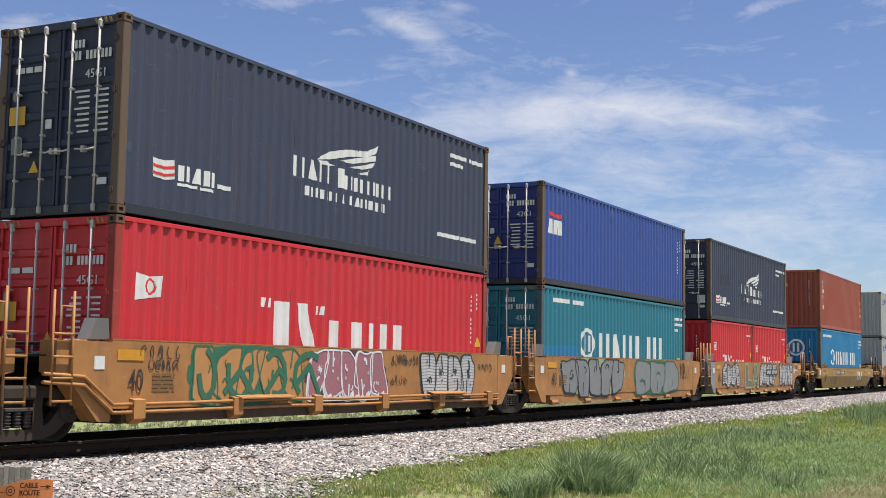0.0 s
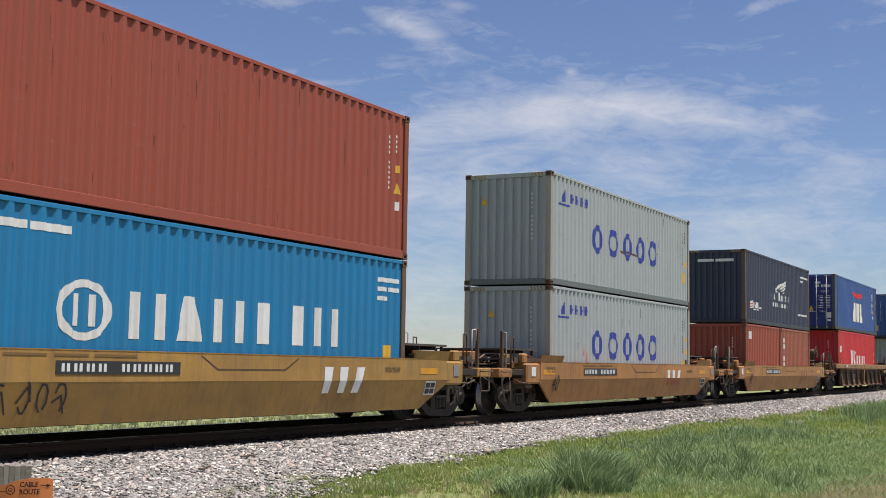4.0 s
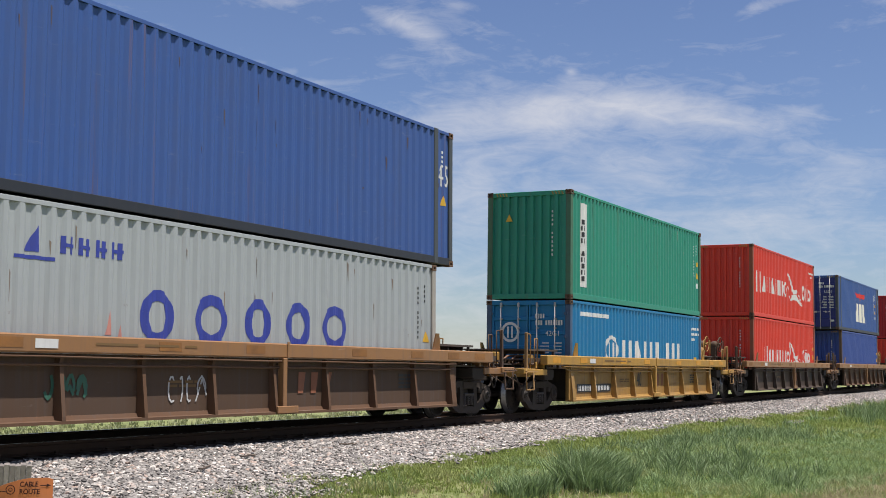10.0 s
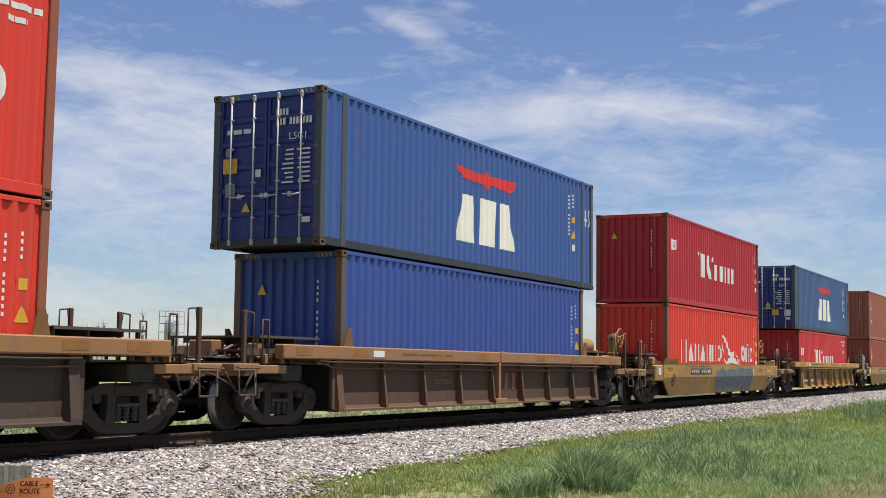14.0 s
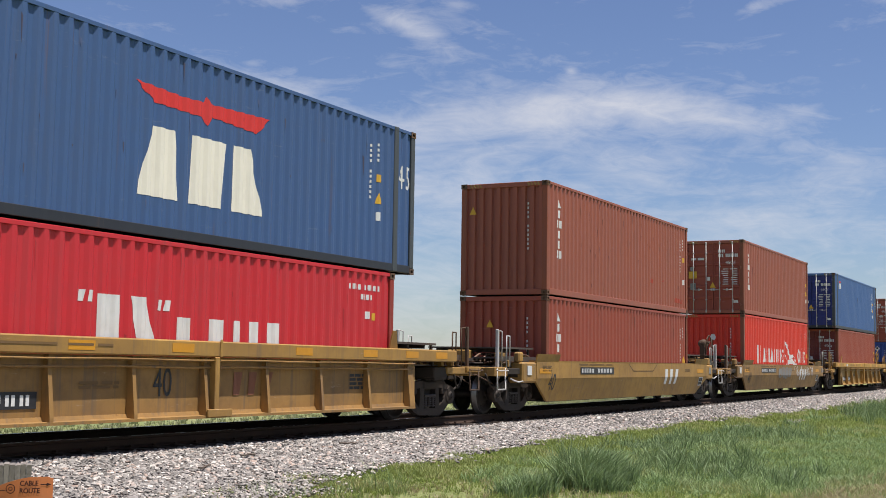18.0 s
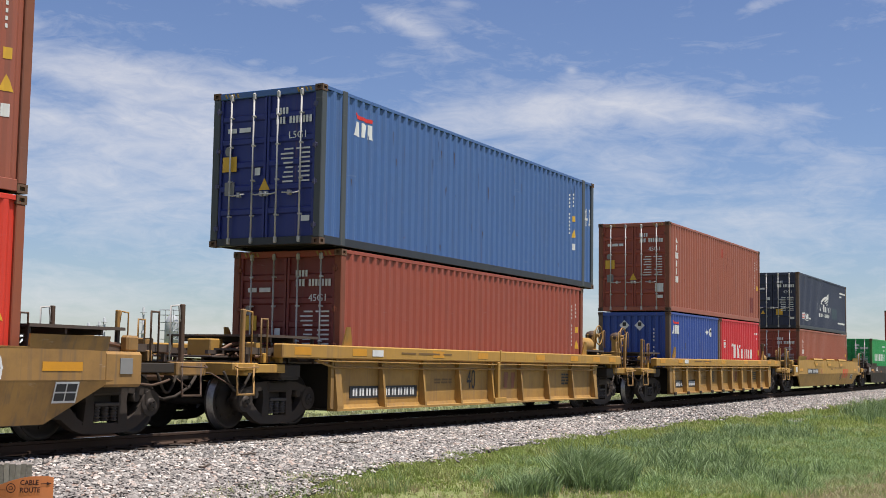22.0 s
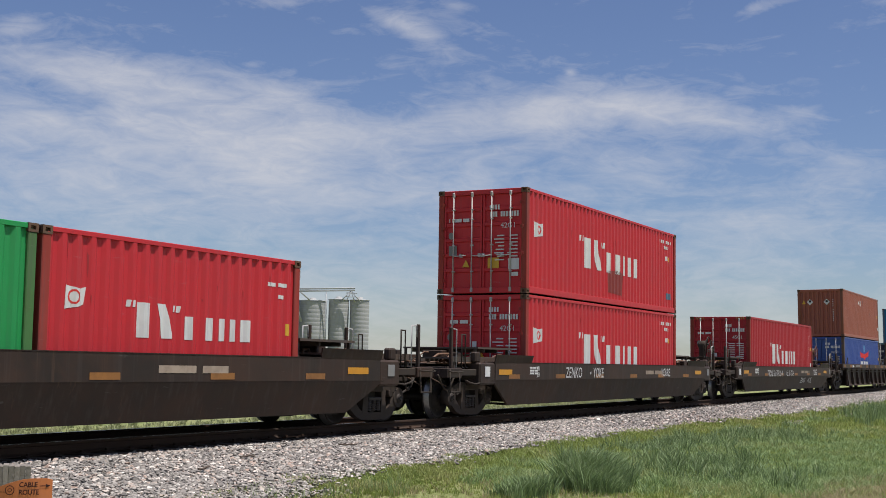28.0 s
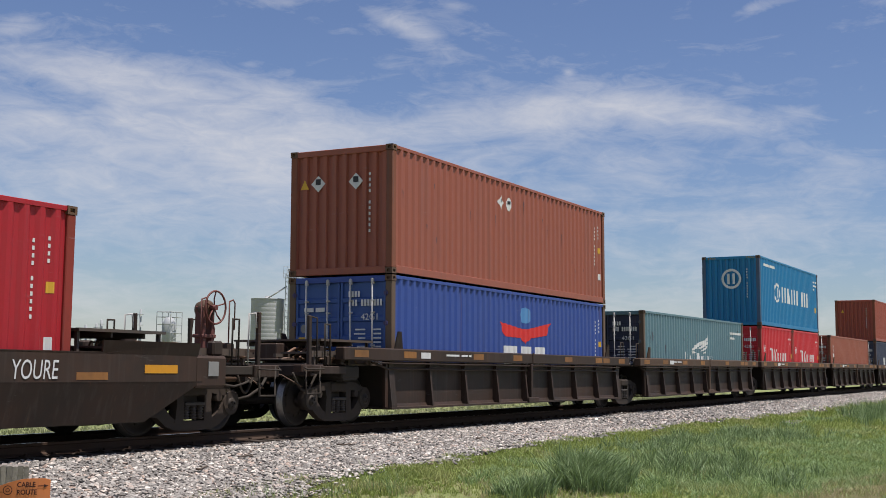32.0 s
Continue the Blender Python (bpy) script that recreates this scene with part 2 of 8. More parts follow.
# ---- mesh building ----
class G:
    """Gathers plain geometry and turns it into a mesh."""

    def __init__(self):
        self.v, self.f, self.s = [], [], []

    def face(self, pts, smooth=False):
        n = len(self.v)
        self.v += [tuple(p) for p in pts]
        self.f.append(tuple(range(n, n + len(pts))))
        self.s.append(smooth)

    def box(self, x0, x1, y0, y1, z0, z1, c=0.0):
        if c <= 0:
            n = len(self.v)
            self.v += [(x, y, z) for x in (x0, x1) for y in (y0, y1) for z in (z0, z1)]
            for q in ((0, 1, 3, 2), (4, 6, 7, 5), (0, 4, 5, 1), (2, 3, 7, 6), (0, 2, 6, 4), (1, 5, 7, 3)):
                self.f.append(tuple(n + i for i in q))
                self.s.append(False)
            return self
        c = min(c, (x1 - x0) * 0.45, (y1 - y0) * 0.45, (z1 - z0) * 0.45)
        lo, hi = (x0, y0, z0), (x1, y1, z1)
        n = len(self.v)
        ids = {}
        for sx in (0, 1):
            for sy in (0, 1):
                for sz in (0, 1):
                    s = (sx, sy, sz)
                    for a in range(3):
                        p = [(hi if s[k] else lo)[k] if k == a else ((hi[k] - c) if s[k] else (lo[k] + c)) for k in range(3)]
                        ids[s, a] = len(self.v)
                        self.v.append(tuple(p))
        mid = Vector([(a + b) / 2 for a, b in zip(lo, hi)])

        def put(idx):
            ps = [Vector(self.v[i]) for i in idx]
            nrm = (ps[1] - ps[0]).cross(ps[2] - ps[0])
            ctr = sum(ps, Vector()) / len(ps)
            self.f.append(tuple(idx) if nrm.dot(ctr - mid) > 0 else tuple(reversed(idx)))
            self.s.append(False)
        for a in range(3):
            b, d = (a + 1) % 3, (a + 2) % 3
            for sa in (0, 1):
                loop = []
                for sb, sd in ((0, 0), (1, 0), (1, 1), (0, 1)):
                    s = [0, 0, 0]
                    s[a], s[b], s[d] = sa, sb, sd
                    loop.append(ids[tuple(s), a])
                put(loop)
            for sb in (0, 1):
                for sd in (0, 1):
                    s0, s1 = [0, 0, 0], [0, 0, 0]
                    s0[b] = s1[b] = sb
                    s0[d] = s1[d] = sd
                    s1[a] = 1
                    put([ids[tuple(s0), b], ids[tuple(s0), d], ids[tuple(s1), d], ids[tuple(s1), b]])
        for s in [(i, j, k) for i in (0, 1) for j in (0, 1) for k in (0, 1)]:
            put([ids[s, 0], ids[s, 1], ids[s, 2]])
        return self

    def prism(self, poly, axis, lo, hi):
        """A polygon swept along an axis; poly in the two other axes, in order."""
        def at(p, w):
            q = list(p)
            q.insert(axis, w)
            return tuple(q)
        area = sum(a[0] * b[1] - b[0] * a[1] for a, b in zip(poly, poly[1:] + poly[:1]))
        if (area < 0) != (axis == 1):
            poly = poly[::-1]
        n, k = len(self.v), len(poly)
        self.v += [at(p, lo) for p in poly] + [at(p, hi) for p in poly]
        self.f += [tuple(range(n + k - 1, n - 1, -1)), tuple(range(n + k, n + 2 * k))]
        self.f += [(n + i, n + (i + 1) % k, n + k + (i + 1) % k, n + k + i) for i in range(k)]
        self.s += [False] * (k + 2)
        return self

    def cyl(self, p, q, r, n=12, r2=None):
        p, q = Vector(p), Vector(q)
        r2 = r if r2 is None else r2
        d = (q - p).normalized()
        u = d.orthogonal().normalized()
        w = d.cross(u)
        b = len(self.v)
        for c, rr in ((p, r), (q, r2)):
            for i in range(n):
                a = 2 * math.pi * i / n
                self.v.append(tuple(c + u * (rr * math.cos(a)) + w * (rr * math.sin(a))))
        for i in range(n):
            j = (i + 1) % n
            self.f.append((b + i, b + j, b + n + j, b + n + i))
            self.s.append(n > 6)
        self.f += [tuple(range(b + n - 1, b - 1, -1)), tuple(range(b + n, b + 2 * n))]
        self.s += [False, False]
        return self

    def tube(self, pts, r, n=6, closed=False):
        """One round bar bent along a line of points."""
        ps = [Vector(p) for p in pts]
        ps = [p for i, p in enumerate(ps) if i == 0 or (p - ps[i - 1]).length > 1e-5]
        k = len(ps)
        if k < 2:
            return self
        way = [(ps[(i + 1) % k] - ps[i]).normalized() for i in range(k if closed else k - 1)]
        b, u = len(self.v), way[0].orthogonal().normalized()
        for i, p in enumerate(ps):
            before, after = (way[i - 1], way[i]) if closed else (way[max(0, i - 1)], way[min(i, k - 2)])
            d = before + after
            d = d.normalized() if d.length > 1e-4 else after
            u = (u - d * u.dot(d)).normalized()
            w = d.cross(u)
            grow = min(1.6, 1.0 / max(0.3, d.dot(after)))
            mitre = (after - before)
            mitre = mitre.normalized() if mitre.length > 1e-4 else Vector((0, 0, 0))
            for j in range(n):
                a = 2 * math.pi * j / n
                o = u * (r * math.cos(a)) + w * (r * math.sin(a))
                self.v.append(tuple(p + o + mitre * (o.dot(mitre) * (grow - 1))))
        for i in range(k if closed else k - 1):
            e = (i + 1) % k
            for j in range(n):
                m = (j + 1) % n
                self.f.append((b + i * n + j, b + i * n + m, b + e * n + m, b + e * n + j))
                self.s.append(n > 5)
        if not closed:
            self.f += [tuple(range(b + n - 1, b - 1, -1)), tuple(range(b + (k - 1) * n, b + k * n))]
            self.s += [False, False]
        return self

    def lathe(self, prof, n=24, centre=(0, 0, 0), axis=1):
        """prof: (distance along the axis, radius) pairs."""
        b = len(self.v)
        for w, r in prof:
            for i in range(n):
                a = 2 * math.pi * i / n
                p = [r * math.cos(a), r * math.sin(a)]
                p.insert(axis, w)
                self.v.append(tuple(p[k] + centre[k] for k in range(3)))
        for k in range(len(prof) - 1):
            for i in range(n):
                j = (i + 1) % n
                q = (b + k * n + i, b + k * n + j, b + (k + 1) * n + j, b + (k + 1) * n + i)
                self.f.append(q if axis != 1 else q[::-1])
                self.s.append(True)
        return self

    def mesh(self, name, mat):
        me = bpy.data.meshes.new(name)
        me.from_pydata(self.v, [], self.f)
        me.polygons.foreach_set("use_smooth", self.s)
        me.materials.append(mat)
        me.update()
        return me


CACHE = {}


def part(name, key, build, mat, parent, label="", m=None):
    """Links ONE mesh object under parent. Pieces with the same key and material share their mesh data."""
    k = (key, mat.name) if key is not None else None
    me = CACHE.get(k) if k else None
    if me is None:
        g = G()
        build(g)
        me = g.mesh(name, mat)
        if k:
            CACHE[k] = me
    ob = new(name, me)
    ob.parent = parent
    if m is not None:
        ob.matrix_basis = m
    if label:
        tagged(ob, label)
    return ob


def thing(name, label, category, group="", at=(0, 0, 0)):
    ob = new(name)
    ob.empty_display_size = 0.3
    ob.location = at
    return tagged(ob, label, category, group)


GLYPHS = {}


def glyphs(text):
    """Faces of a text in the built-in font, scaled to a capital height of 1, as lists of (x, y)."""
    if text not in GLYPHS:
        cu = bpy.data.curves.new("lettering", "FONT")
        cu.body, cu.resolution_u = text, 3
        ob = bpy.data.objects.new("lettering", cu)
        scene.collection.objects.link(ob)
        me = ob.evaluated_get(bpy.context.evaluated_depsgraph_get()).to_mesh()
        pts = [v.co.copy() for v in me.vertices]
        faces = [[(pts[i].x, pts[i].y) for i in p.vertices] for p in me.polygons]
        bpy.data.objects.remove(ob)
        bpy.data.curves.remove(cu)
        xs = [p[0] for f in faces for p in f]
        ys = [p[1] for f in faces for p in f]
        h = max(ys) - min(ys)
        GLYPHS[text] = [[((x - min(xs)) / h, (y - min(ys)) / h) for x, y in f] for f in faces]
    return GLYPHS[text]


def letters(text, x, z, h, stretch=1.0, slant=0.0):
    return [[(x + (px + slant * py) * h * stretch, z + py * h) for px, py in f] for f in glyphs(text)]


def clip(poly, k, value, keep_less):
    out = []
    for a, b in zip(poly, poly[1:] + poly[:1]):
        ia, ib = (a[k] <= value) == keep_less, (b[k] <= value) == keep_less
        if ia:
            out.append(a)
        if ia != ib:
            f = (value - a[k]) / (b[k] - a[k])
            out.append((a[0] + (b[0] - a[0]) * f, a[1] + (b[1] - a[1]) * f))
    return out

# ---- containers ----
WAVE = 0.278       # pitch of the side corrugation
DEPTH = 0.036
HALF = 1.219


def wave_breaks(a, b, pitch, flat=0.27):
    """Corners of the corrugated sheet between a and b: (place, depth behind the outer face)."""
    n = max(1, round((b - a) / pitch))
    p = (b - a) / n
    out = []
    for i in range(n):
        s = a + i * p
        out += [(s, 0.0), (s + flat * p, 0.0), (s + 0.5 * p, 1.0), (s + (0.5 + flat) * p, 1.0)]
    return out + [(b, 0.0)]


def depth_at(x, br):
    for (x0, d0), (x1, d1) in zip(br, br[1:]):
        if x0 <= x <= x1:
            return d0 + (d1 - d0) * (x - x0) / max(1e-9, x1 - x0)
    return 0.0


def side_spans(L):
    """Stretches of corrugated side sheet: a 45 foot box has posts 0.76 m in from its ends."""
    if L > 13:
        return [(0.1, 0.70), (0.86, L - 0.86), (L - 0.70, L - 0.1)]
    return [(0.1, L - 0.1)]


def sheet(g, br, z0, z1, y, out, deep=DEPTH):
    """Corrugated sheet in x; out is the sign of its outer side in y."""
    n = len(g.v)
    for x, d in br:
        yy = y - out * d * deep
        g.v += [(x, yy, z0), (x, yy, z1)]
    for i in range(len(br) - 1):
        a = n + 2 * i
        q = (a, a + 2, a + 3, a + 1)
        g.f.append(q if out < 0 else q[::-1])
        g.s.append(False)
    # closing lips that slope in to the rails
    for z, up in ((z0, -1), (z1, 1)):
        for (xa, da), (xb, db) in zip(br, br[1:]):
            if da > 0 or db > 0:
                q = [(xa, y - out * da * deep, z), (xb, y - out * db * deep, z), (xb, y, z), (xa, y, z)]
                g.face(q if (out < 0) == (up < 0) else q[::-1])


def casting(g):
    x, y, z = 0.089, 0.081, 0.059
    c = (x, y, z)
    for a in range(3):
        b, d = (a + 1) % 3, (a + 2) % 3
        for s in (-1, 1):
            def at(u, w, k):
                p = [0, 0, 0]
                p[a], p[b], p[d] = s * (c[a] - k), u, w
                return tuple(p)
            o = [(-c[b], -c[d]), (c[b], -c[d]), (c[b], c[d]), (-c[b], c[d])]
            i = [(u * 0.45, w * 0.5) for u, w in o]
            for k in range(4):
                j = (k + 1) % 4
                q = [at(*o[k], 0), at(*o[j], 0), at(*i[j], 0), at(*i[k], 0)]
                w = [at(*i[k], 0), at(*i[j], 0), at(*i[j], 0.04), at(*i[k], 0.04)]
                g.face(q if s > 0 else q[::-1])
                g.face(w if s > 0 else w[::-1])
            q = [at(*i[k], 0.04) for k in range(4)]
            g.face(q if s > 0 else q[::-1])


SMALL = ("id_number", "type_code", "web_line", "weight_data", "owner_mark", "number_strip", "name_blocks", "small_logo", "rust_scrape", "flag_badge", "star_logo", "rust_streak", "scratch")


def pieces(polys):
    """Sorts polygons into groups that touch one another."""
    groups = []
    for p in polys:
        b = [min(q[0] for q in p) - 0.012, max(q[0] for q in p) + 0.012, min(q[1] for q in p) - 0.012, max(q[1] for q in p) + 0.012]
        hit = [g for g in groups if any(b[0] < c[1] and c[0] < b[1] and b[2] < c[3] and c[2] < b[3] for c in g[1])]
        for g in hit:
            groups.remove(g)
        groups.append((sum((g[0] for g in hit), []) + [p], sum((g[1] for g in hit), []) + [b]))
    return [g[0] for g in groups]


def side_mark(name, box, polys, mat, label=""):
    """Paint on the near side of a box: one part for each separate shape, or one for small writing."""
    if name in SMALL:
        return tagged(side_paint(name, box, polys, mat, label), kind="stuff")
    for group in pieces(polys):
        ob = side_paint(name, box, group, mat, label)
    return ob


def side_paint(name, box, polys, mat, label=""):
    """A shape that follows the corrugation of the sheet."""
    L = box["length"]
    spans = [wave_breaks(a, b, WAVE) for a, b in side_spans(L)]

    def build(g):
        for i, poly in enumerate(polys):
            lift = 0.004 + 0.00012 * (i % 14)
            for br in spans:
                q = clip(clip(poly, 0, br[0][0], False), 0, br[-1][0], True)
                if len(q) < 3:
                    continue
                xs = [p[0] for p in q]
                cuts = [x for x, _ in br]
                for a, b in zip(cuts, cuts[1:]):
                    if b < min(xs) or a > max(xs):
                        continue
                    r = clip(clip(q, 0, a, False), 0, b, True)
                    if len(r) >= 3:
                        da, db = depth_at(a + 1e-6, br), depth_at(b - 1e-6, br)
                        face = [(x, -HALF + 0.012 - lift + DEPTH * (da + (db - da) * (x - a) / (b - a)), z) for x, z in r]
                        n = (Vector(face[1]) - Vector(face[0])).cross(Vector(face[2]) - Vector(face[0]))
                        g.face(face if n.y < 0 else face[::-1])
    return part(name, None, build, mat, box, label)


def end_mark(name, box, polys, mat, label="", x=-0.006):
    """A flat mark or plate on the end that faces down the line; poly in (y, z)."""
    def build(g):
        for poly in polys:
            g.prism(poly, 0, x - 0.003, x + 0.003)
    ob = part(name, None, build, mat, box, label)
    return tagged(ob, kind="stuff") if len(polys) > 1 else ob


def rect(x0, x1, z0, z1, skew=0.0):
    return [(x0, z0), (x1, z0), (x1 + skew, z1), (x0 + skew, z1)]


def ring(cx, cz, rx, rz, t=0.22, n=20, a0=0.0, a1=1.0):
    out = []
    for i in range(n):
        a, b = (2 * math.pi * (a0 + (a1 - a0) * k / n) for k in (i, i + 1))
        out.append([(cx + rx * math.cos(a), cz + rz * math.sin(a)), (cx + rx * math.cos(b), cz + rz * math.sin(b)),
                    (cx + rx * (1 - t) * math.cos(b), cz + rz * (1 - t) * math.sin(b)), (cx + rx * (1 - t) * math.cos(a), cz + rz * (1 - t) * math.sin(a))])
    return out


def disc(cx, cz, rx, rz, n=16):
    return [(cx + rx * math.cos(2 * math.pi * i / n), cz + rz * math.sin(2 * math.pi * i / n)) for i in range(n)]


def blocks(code, x, z, h, w, gap=0.3, stroke=0.26):
    """A logo word as plain shapes, one per place: b bar, p pair of bars, t tapering block, o oval ring, w wide slab, s space."""
    out, step = [], w * (1 + gap)
    for c in code:
        if c == "b":
            out.append(rect(x + w * 0.3, x + w * 0.3 + w * stroke * 1.6, z, z + h))
        elif c == "p":
            out += [rect(x, x + w * stroke, z, z + h), rect(x + w * (1 - stroke), x + w, z, z + h)]
        elif c == "t":
            out.append([(x + w * 0.1, z), (x + w * 0.9, z), (x + w * 0.66, z + h), (x + w * 0.34, z + h)])
        elif c == "o":
            out += ring(x + w / 2, z + h / 2, w / 2, h / 2, 0.4, 14) if h > 0.5 else [rect(x + w * 0.2, x + w * 0.78, z, z + h)]
        elif c == "w":
            out.append(rect(x, x + w * 0.8, z, z + h))
        x += step
    return out


def bars(x, z, w, h, rows, seed=0, fill=0.8):
    """Small writing as rows of plain bars."""
    rng = random.Random(seed)
    out, rh = [], h / rows
    for i in range(rows):
        xx = x
        while xx < x + w - 0.02:
            ww = min(rng.uniform(0.25, 0.6) * w, x + w - xx)
            out.append(rect(xx, xx + ww * fill, z + i * rh + rh * 0.15, z + i * rh + rh * 0.8))
            xx += ww
    return out




def container(colour, length=12.192, height=2.896, doors=True, label="", rail=None, frame_mat=None, door_mat=None):
    """A shipping container, its near lower front corner at x 0, y -1.219, z 0 of its own space."""
    L, H = length, height
    box = thing("shipping_container", label, "container", "containers on the train")
    box["length"], box["height"] = L, H
    fm = colour
    for x in (0.089, L - 0.089):
        for y in (-HALF + 0.081, HALF - 0.081):
            for z in (0.059, H - 0.059):
                part("corner_casting", "casting", casting, CAST, box, m=Matrix.Translation((x, y, z)))
            part("corner_post", ("post", H), lambda g: g.box(-0.079, 0.079, -0.075, 0.075, 0.118, H - 0.118, 0.012), frame_mat or worn_posts(colour), box, m=Matrix.Translation((x, y, 0)))
    if L > 13:
        for x in (0.78, L - 0.78):
            for y in (-HALF + 0.07, HALF - 0.07):
                part("inner_post", ("inpost", H), lambda g: g.box(-0.085, 0.085, -0.075, 0.075, 0.02, H + 0.002, 0.012), frame_mat or fm, box, m=Matrix.Translation((x, y, 0)))
    for y in (-HALF + 0.045, HALF - 0.045):
        part("top_rail", ("toprail", L), lambda g: g.box(0.178, L - 0.178, -0.035, 0.035, -0.07, 0, 0.006), fm, box, m=Matrix.Translation((0, y, H - 0.006)))
        part("bottom_rail", ("botrail", L), lambda g: g.box(0.178, L - 0.178, -0.04, 0.04, 0, 0.15, 0.006), rail or fm, box, m=Matrix.Translation((0, y, 0.018)))
    for out, nm in ((-1, "side_panel"), (1, "side_panel")):
        def build(g):
            for a, b in side_spans(L):
                sheet(g, wave_breaks(a, b, WAVE), 0.168, H - 0.076, out * (HALF - 0.012), out)
        part(nm, ("side", L, H, out), build, colour, box)

    def roof(g):
        br = wave_breaks(0.16, L - 0.16, 0.3)
        n = len(g.v)
        for x, d in br:
            zz = H - 0.008 - d * 0.02
            g.v += [(x, -HALF + 0.08, zz), (x, HALF - 0.08, zz)]
        for i in range(len(br) - 1):
            a = n + 2 * i
            g.f.append((a, a + 2, a + 3, a + 1))
            g.s.append(False)
    part("roof_panel", ("roof", L, H), roof, colour, box)

    def floor(g):
        g.box(0.1, L - 0.1, -HALF + 0.09, HALF - 0.09, 0.12, 0.16)
        x = 0.5
        while x < L - 0.3:
            g.box(x, x + 0.05, -HALF + 0.09, HALF - 0.09, 0.03, 0.12)
            x += 0.55
    tagged(part("underframe", ("floor", L), floor, UNDER, box), kind="stuff")
    for x, open_end in ((0.0, doors), (L, not doors)):
        s = 1 if x == 0 else -1
        xm = Matrix.Translation((x, 0, 0)) @ (Matrix.Rotation(math.pi, 4, "Z") if s < 0 else Matrix())
        part("end_header", ("header", H), lambda g: g.box(0.01, 0.11, -HALF + 0.162, HALF - 0.162, H - 0.13, H - 0.01, 0.008), fm, box, m=xm)
        if s > 0 and H > 2.7:
            for y in (-1, 1):
                part("hazard_striping", ("hazard", H), lambda g: [g.prism([(0.62 + 0.09 * i, H - 0.115), (0.66 + 0.09 * i, H - 0.115), (0.70 + 0.09 * i, H - 0.03), (0.66 + 0.09 * i, H - 0.03)], 0, 0.003, 0.008) for i in range(4)], HAZARD, box, m=Matrix.Rotation(0, 4, "Z") if y > 0 else Matrix.Translation((0, -1.62, 0)))["kind"] = "stuff"
        part("end_sill", ("sill", open_end), lambda g: g.box(0.01, 0.11, -HALF + 0.162, HALF - 0.162, 0.01, 0.15, 0.008), (rail or fm), box, m=xm)
        if not open_end:
            def wall(g):
                br = wave_breaks(-HALF + 0.156, HALF - 0.156, 0.25, 0.4)
                n = len(g.v)
                for y, d in br:
                    g.v += [(0.03 + d * 0.055, y, 0.15), (0.03 + d * 0.055, y, H - 0.13)]
                for i in range(len(br) - 1):
                    a = n + 2 * i
                    g.f.append((a, a + 1, a + 3, a + 2))
                    g.s.append(False)
            part("end_wall", ("wall", H), wall, colour, box, m=xm)
        else:
            for side in (-1, 1):
                def leaf(g):
                    a, b = (0.012, HALF - 0.162) if side > 0 else (-HALF + 0.162, -0.012)
                    zs = [(0.155, 0.0), (0.30, 0.0)]
                    n = 5
                    for i in range(n):
                        z = 0.30 + (H - 0.7) * i / n
                        p = (H - 0.7) / n
                        zs += [(z + 0.60 * p, 0.0), (z + 0.66 * p, 1.0), (z + 0.86 * p, 1.0), (z + 0.92 * p, 0.0)]
                    zs += [(H - 0.135, 0.0)]
                    k = len(g.v)
                    for z, d in zs:
                        g.v += [(0.075 - 0.035 * d, a, z), (0.075 - 0.035 * d, b, z)]
                    for i in range(len(zs) - 1):
                        q = k + 2 * i
                        g.f.append((q, q + 2, q + 3, q + 1))
                        g.s.append(False)
                    for y0, y1 in ((a, a + 0.05), (b - 0.05, b)):
                        g.box(0.03, 0.078, y0, y1, 0.155, H - 0.135, 0.004)
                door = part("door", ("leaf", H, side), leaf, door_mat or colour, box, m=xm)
                for hz in (0.34, 0.5 * H - 0.32, 0.5 * H + 0.34, H - 0.36):
                    part("hinge", ("hinge", side), lambda g: (g.box(-0.004, 0.05, min(side * 1.03, side * 1.13), max(side * 1.03, side * 1.13), -0.035, 0.035, 0.006), g.cyl((0.0, side * 1.085, -0.06), (0.0, side * 1.085, 0.06), 0.014, 6)), worn_posts(colour), door, m=Matrix.Translation((0, 0, hz)))
                for y in (0.27, 0.78):
                    def rod(g):
                        yy = side * y
                        g.cyl((-0.012, yy, 0.06), (-0.012, yy, H - 0.06), 0.017, 8)
                        for z in (0.09, H - 0.13):
                            g.box(-0.035, 0.03, yy - 0.028, yy + 0.028, z - 0.05, z + 0.06, 0.008)
                        for z in (0.55, 1.2, 1.85, H - 0.5):
                            g.box(-0.034, 0.04, yy - 0.038, yy + 0.028, z - 0.016, z + 0.016, 0.005)
                        g.tube([(-0.03, yy, 0.95), (-0.045, yy - side * 0.1, 0.93), (-0.045, yy - side * 0.36, 0.95)], 0.014, 6)
                        g.box(-0.05, 0.03, yy - side * 0.22 - 0.03, yy - side * 0.22 + 0.03, 0.9, 0.99, 0.005)
                    part("locking_bar", ("rod", H, side, y), rod, SILVER, door, "galvanised locking bar with handle")
    return box


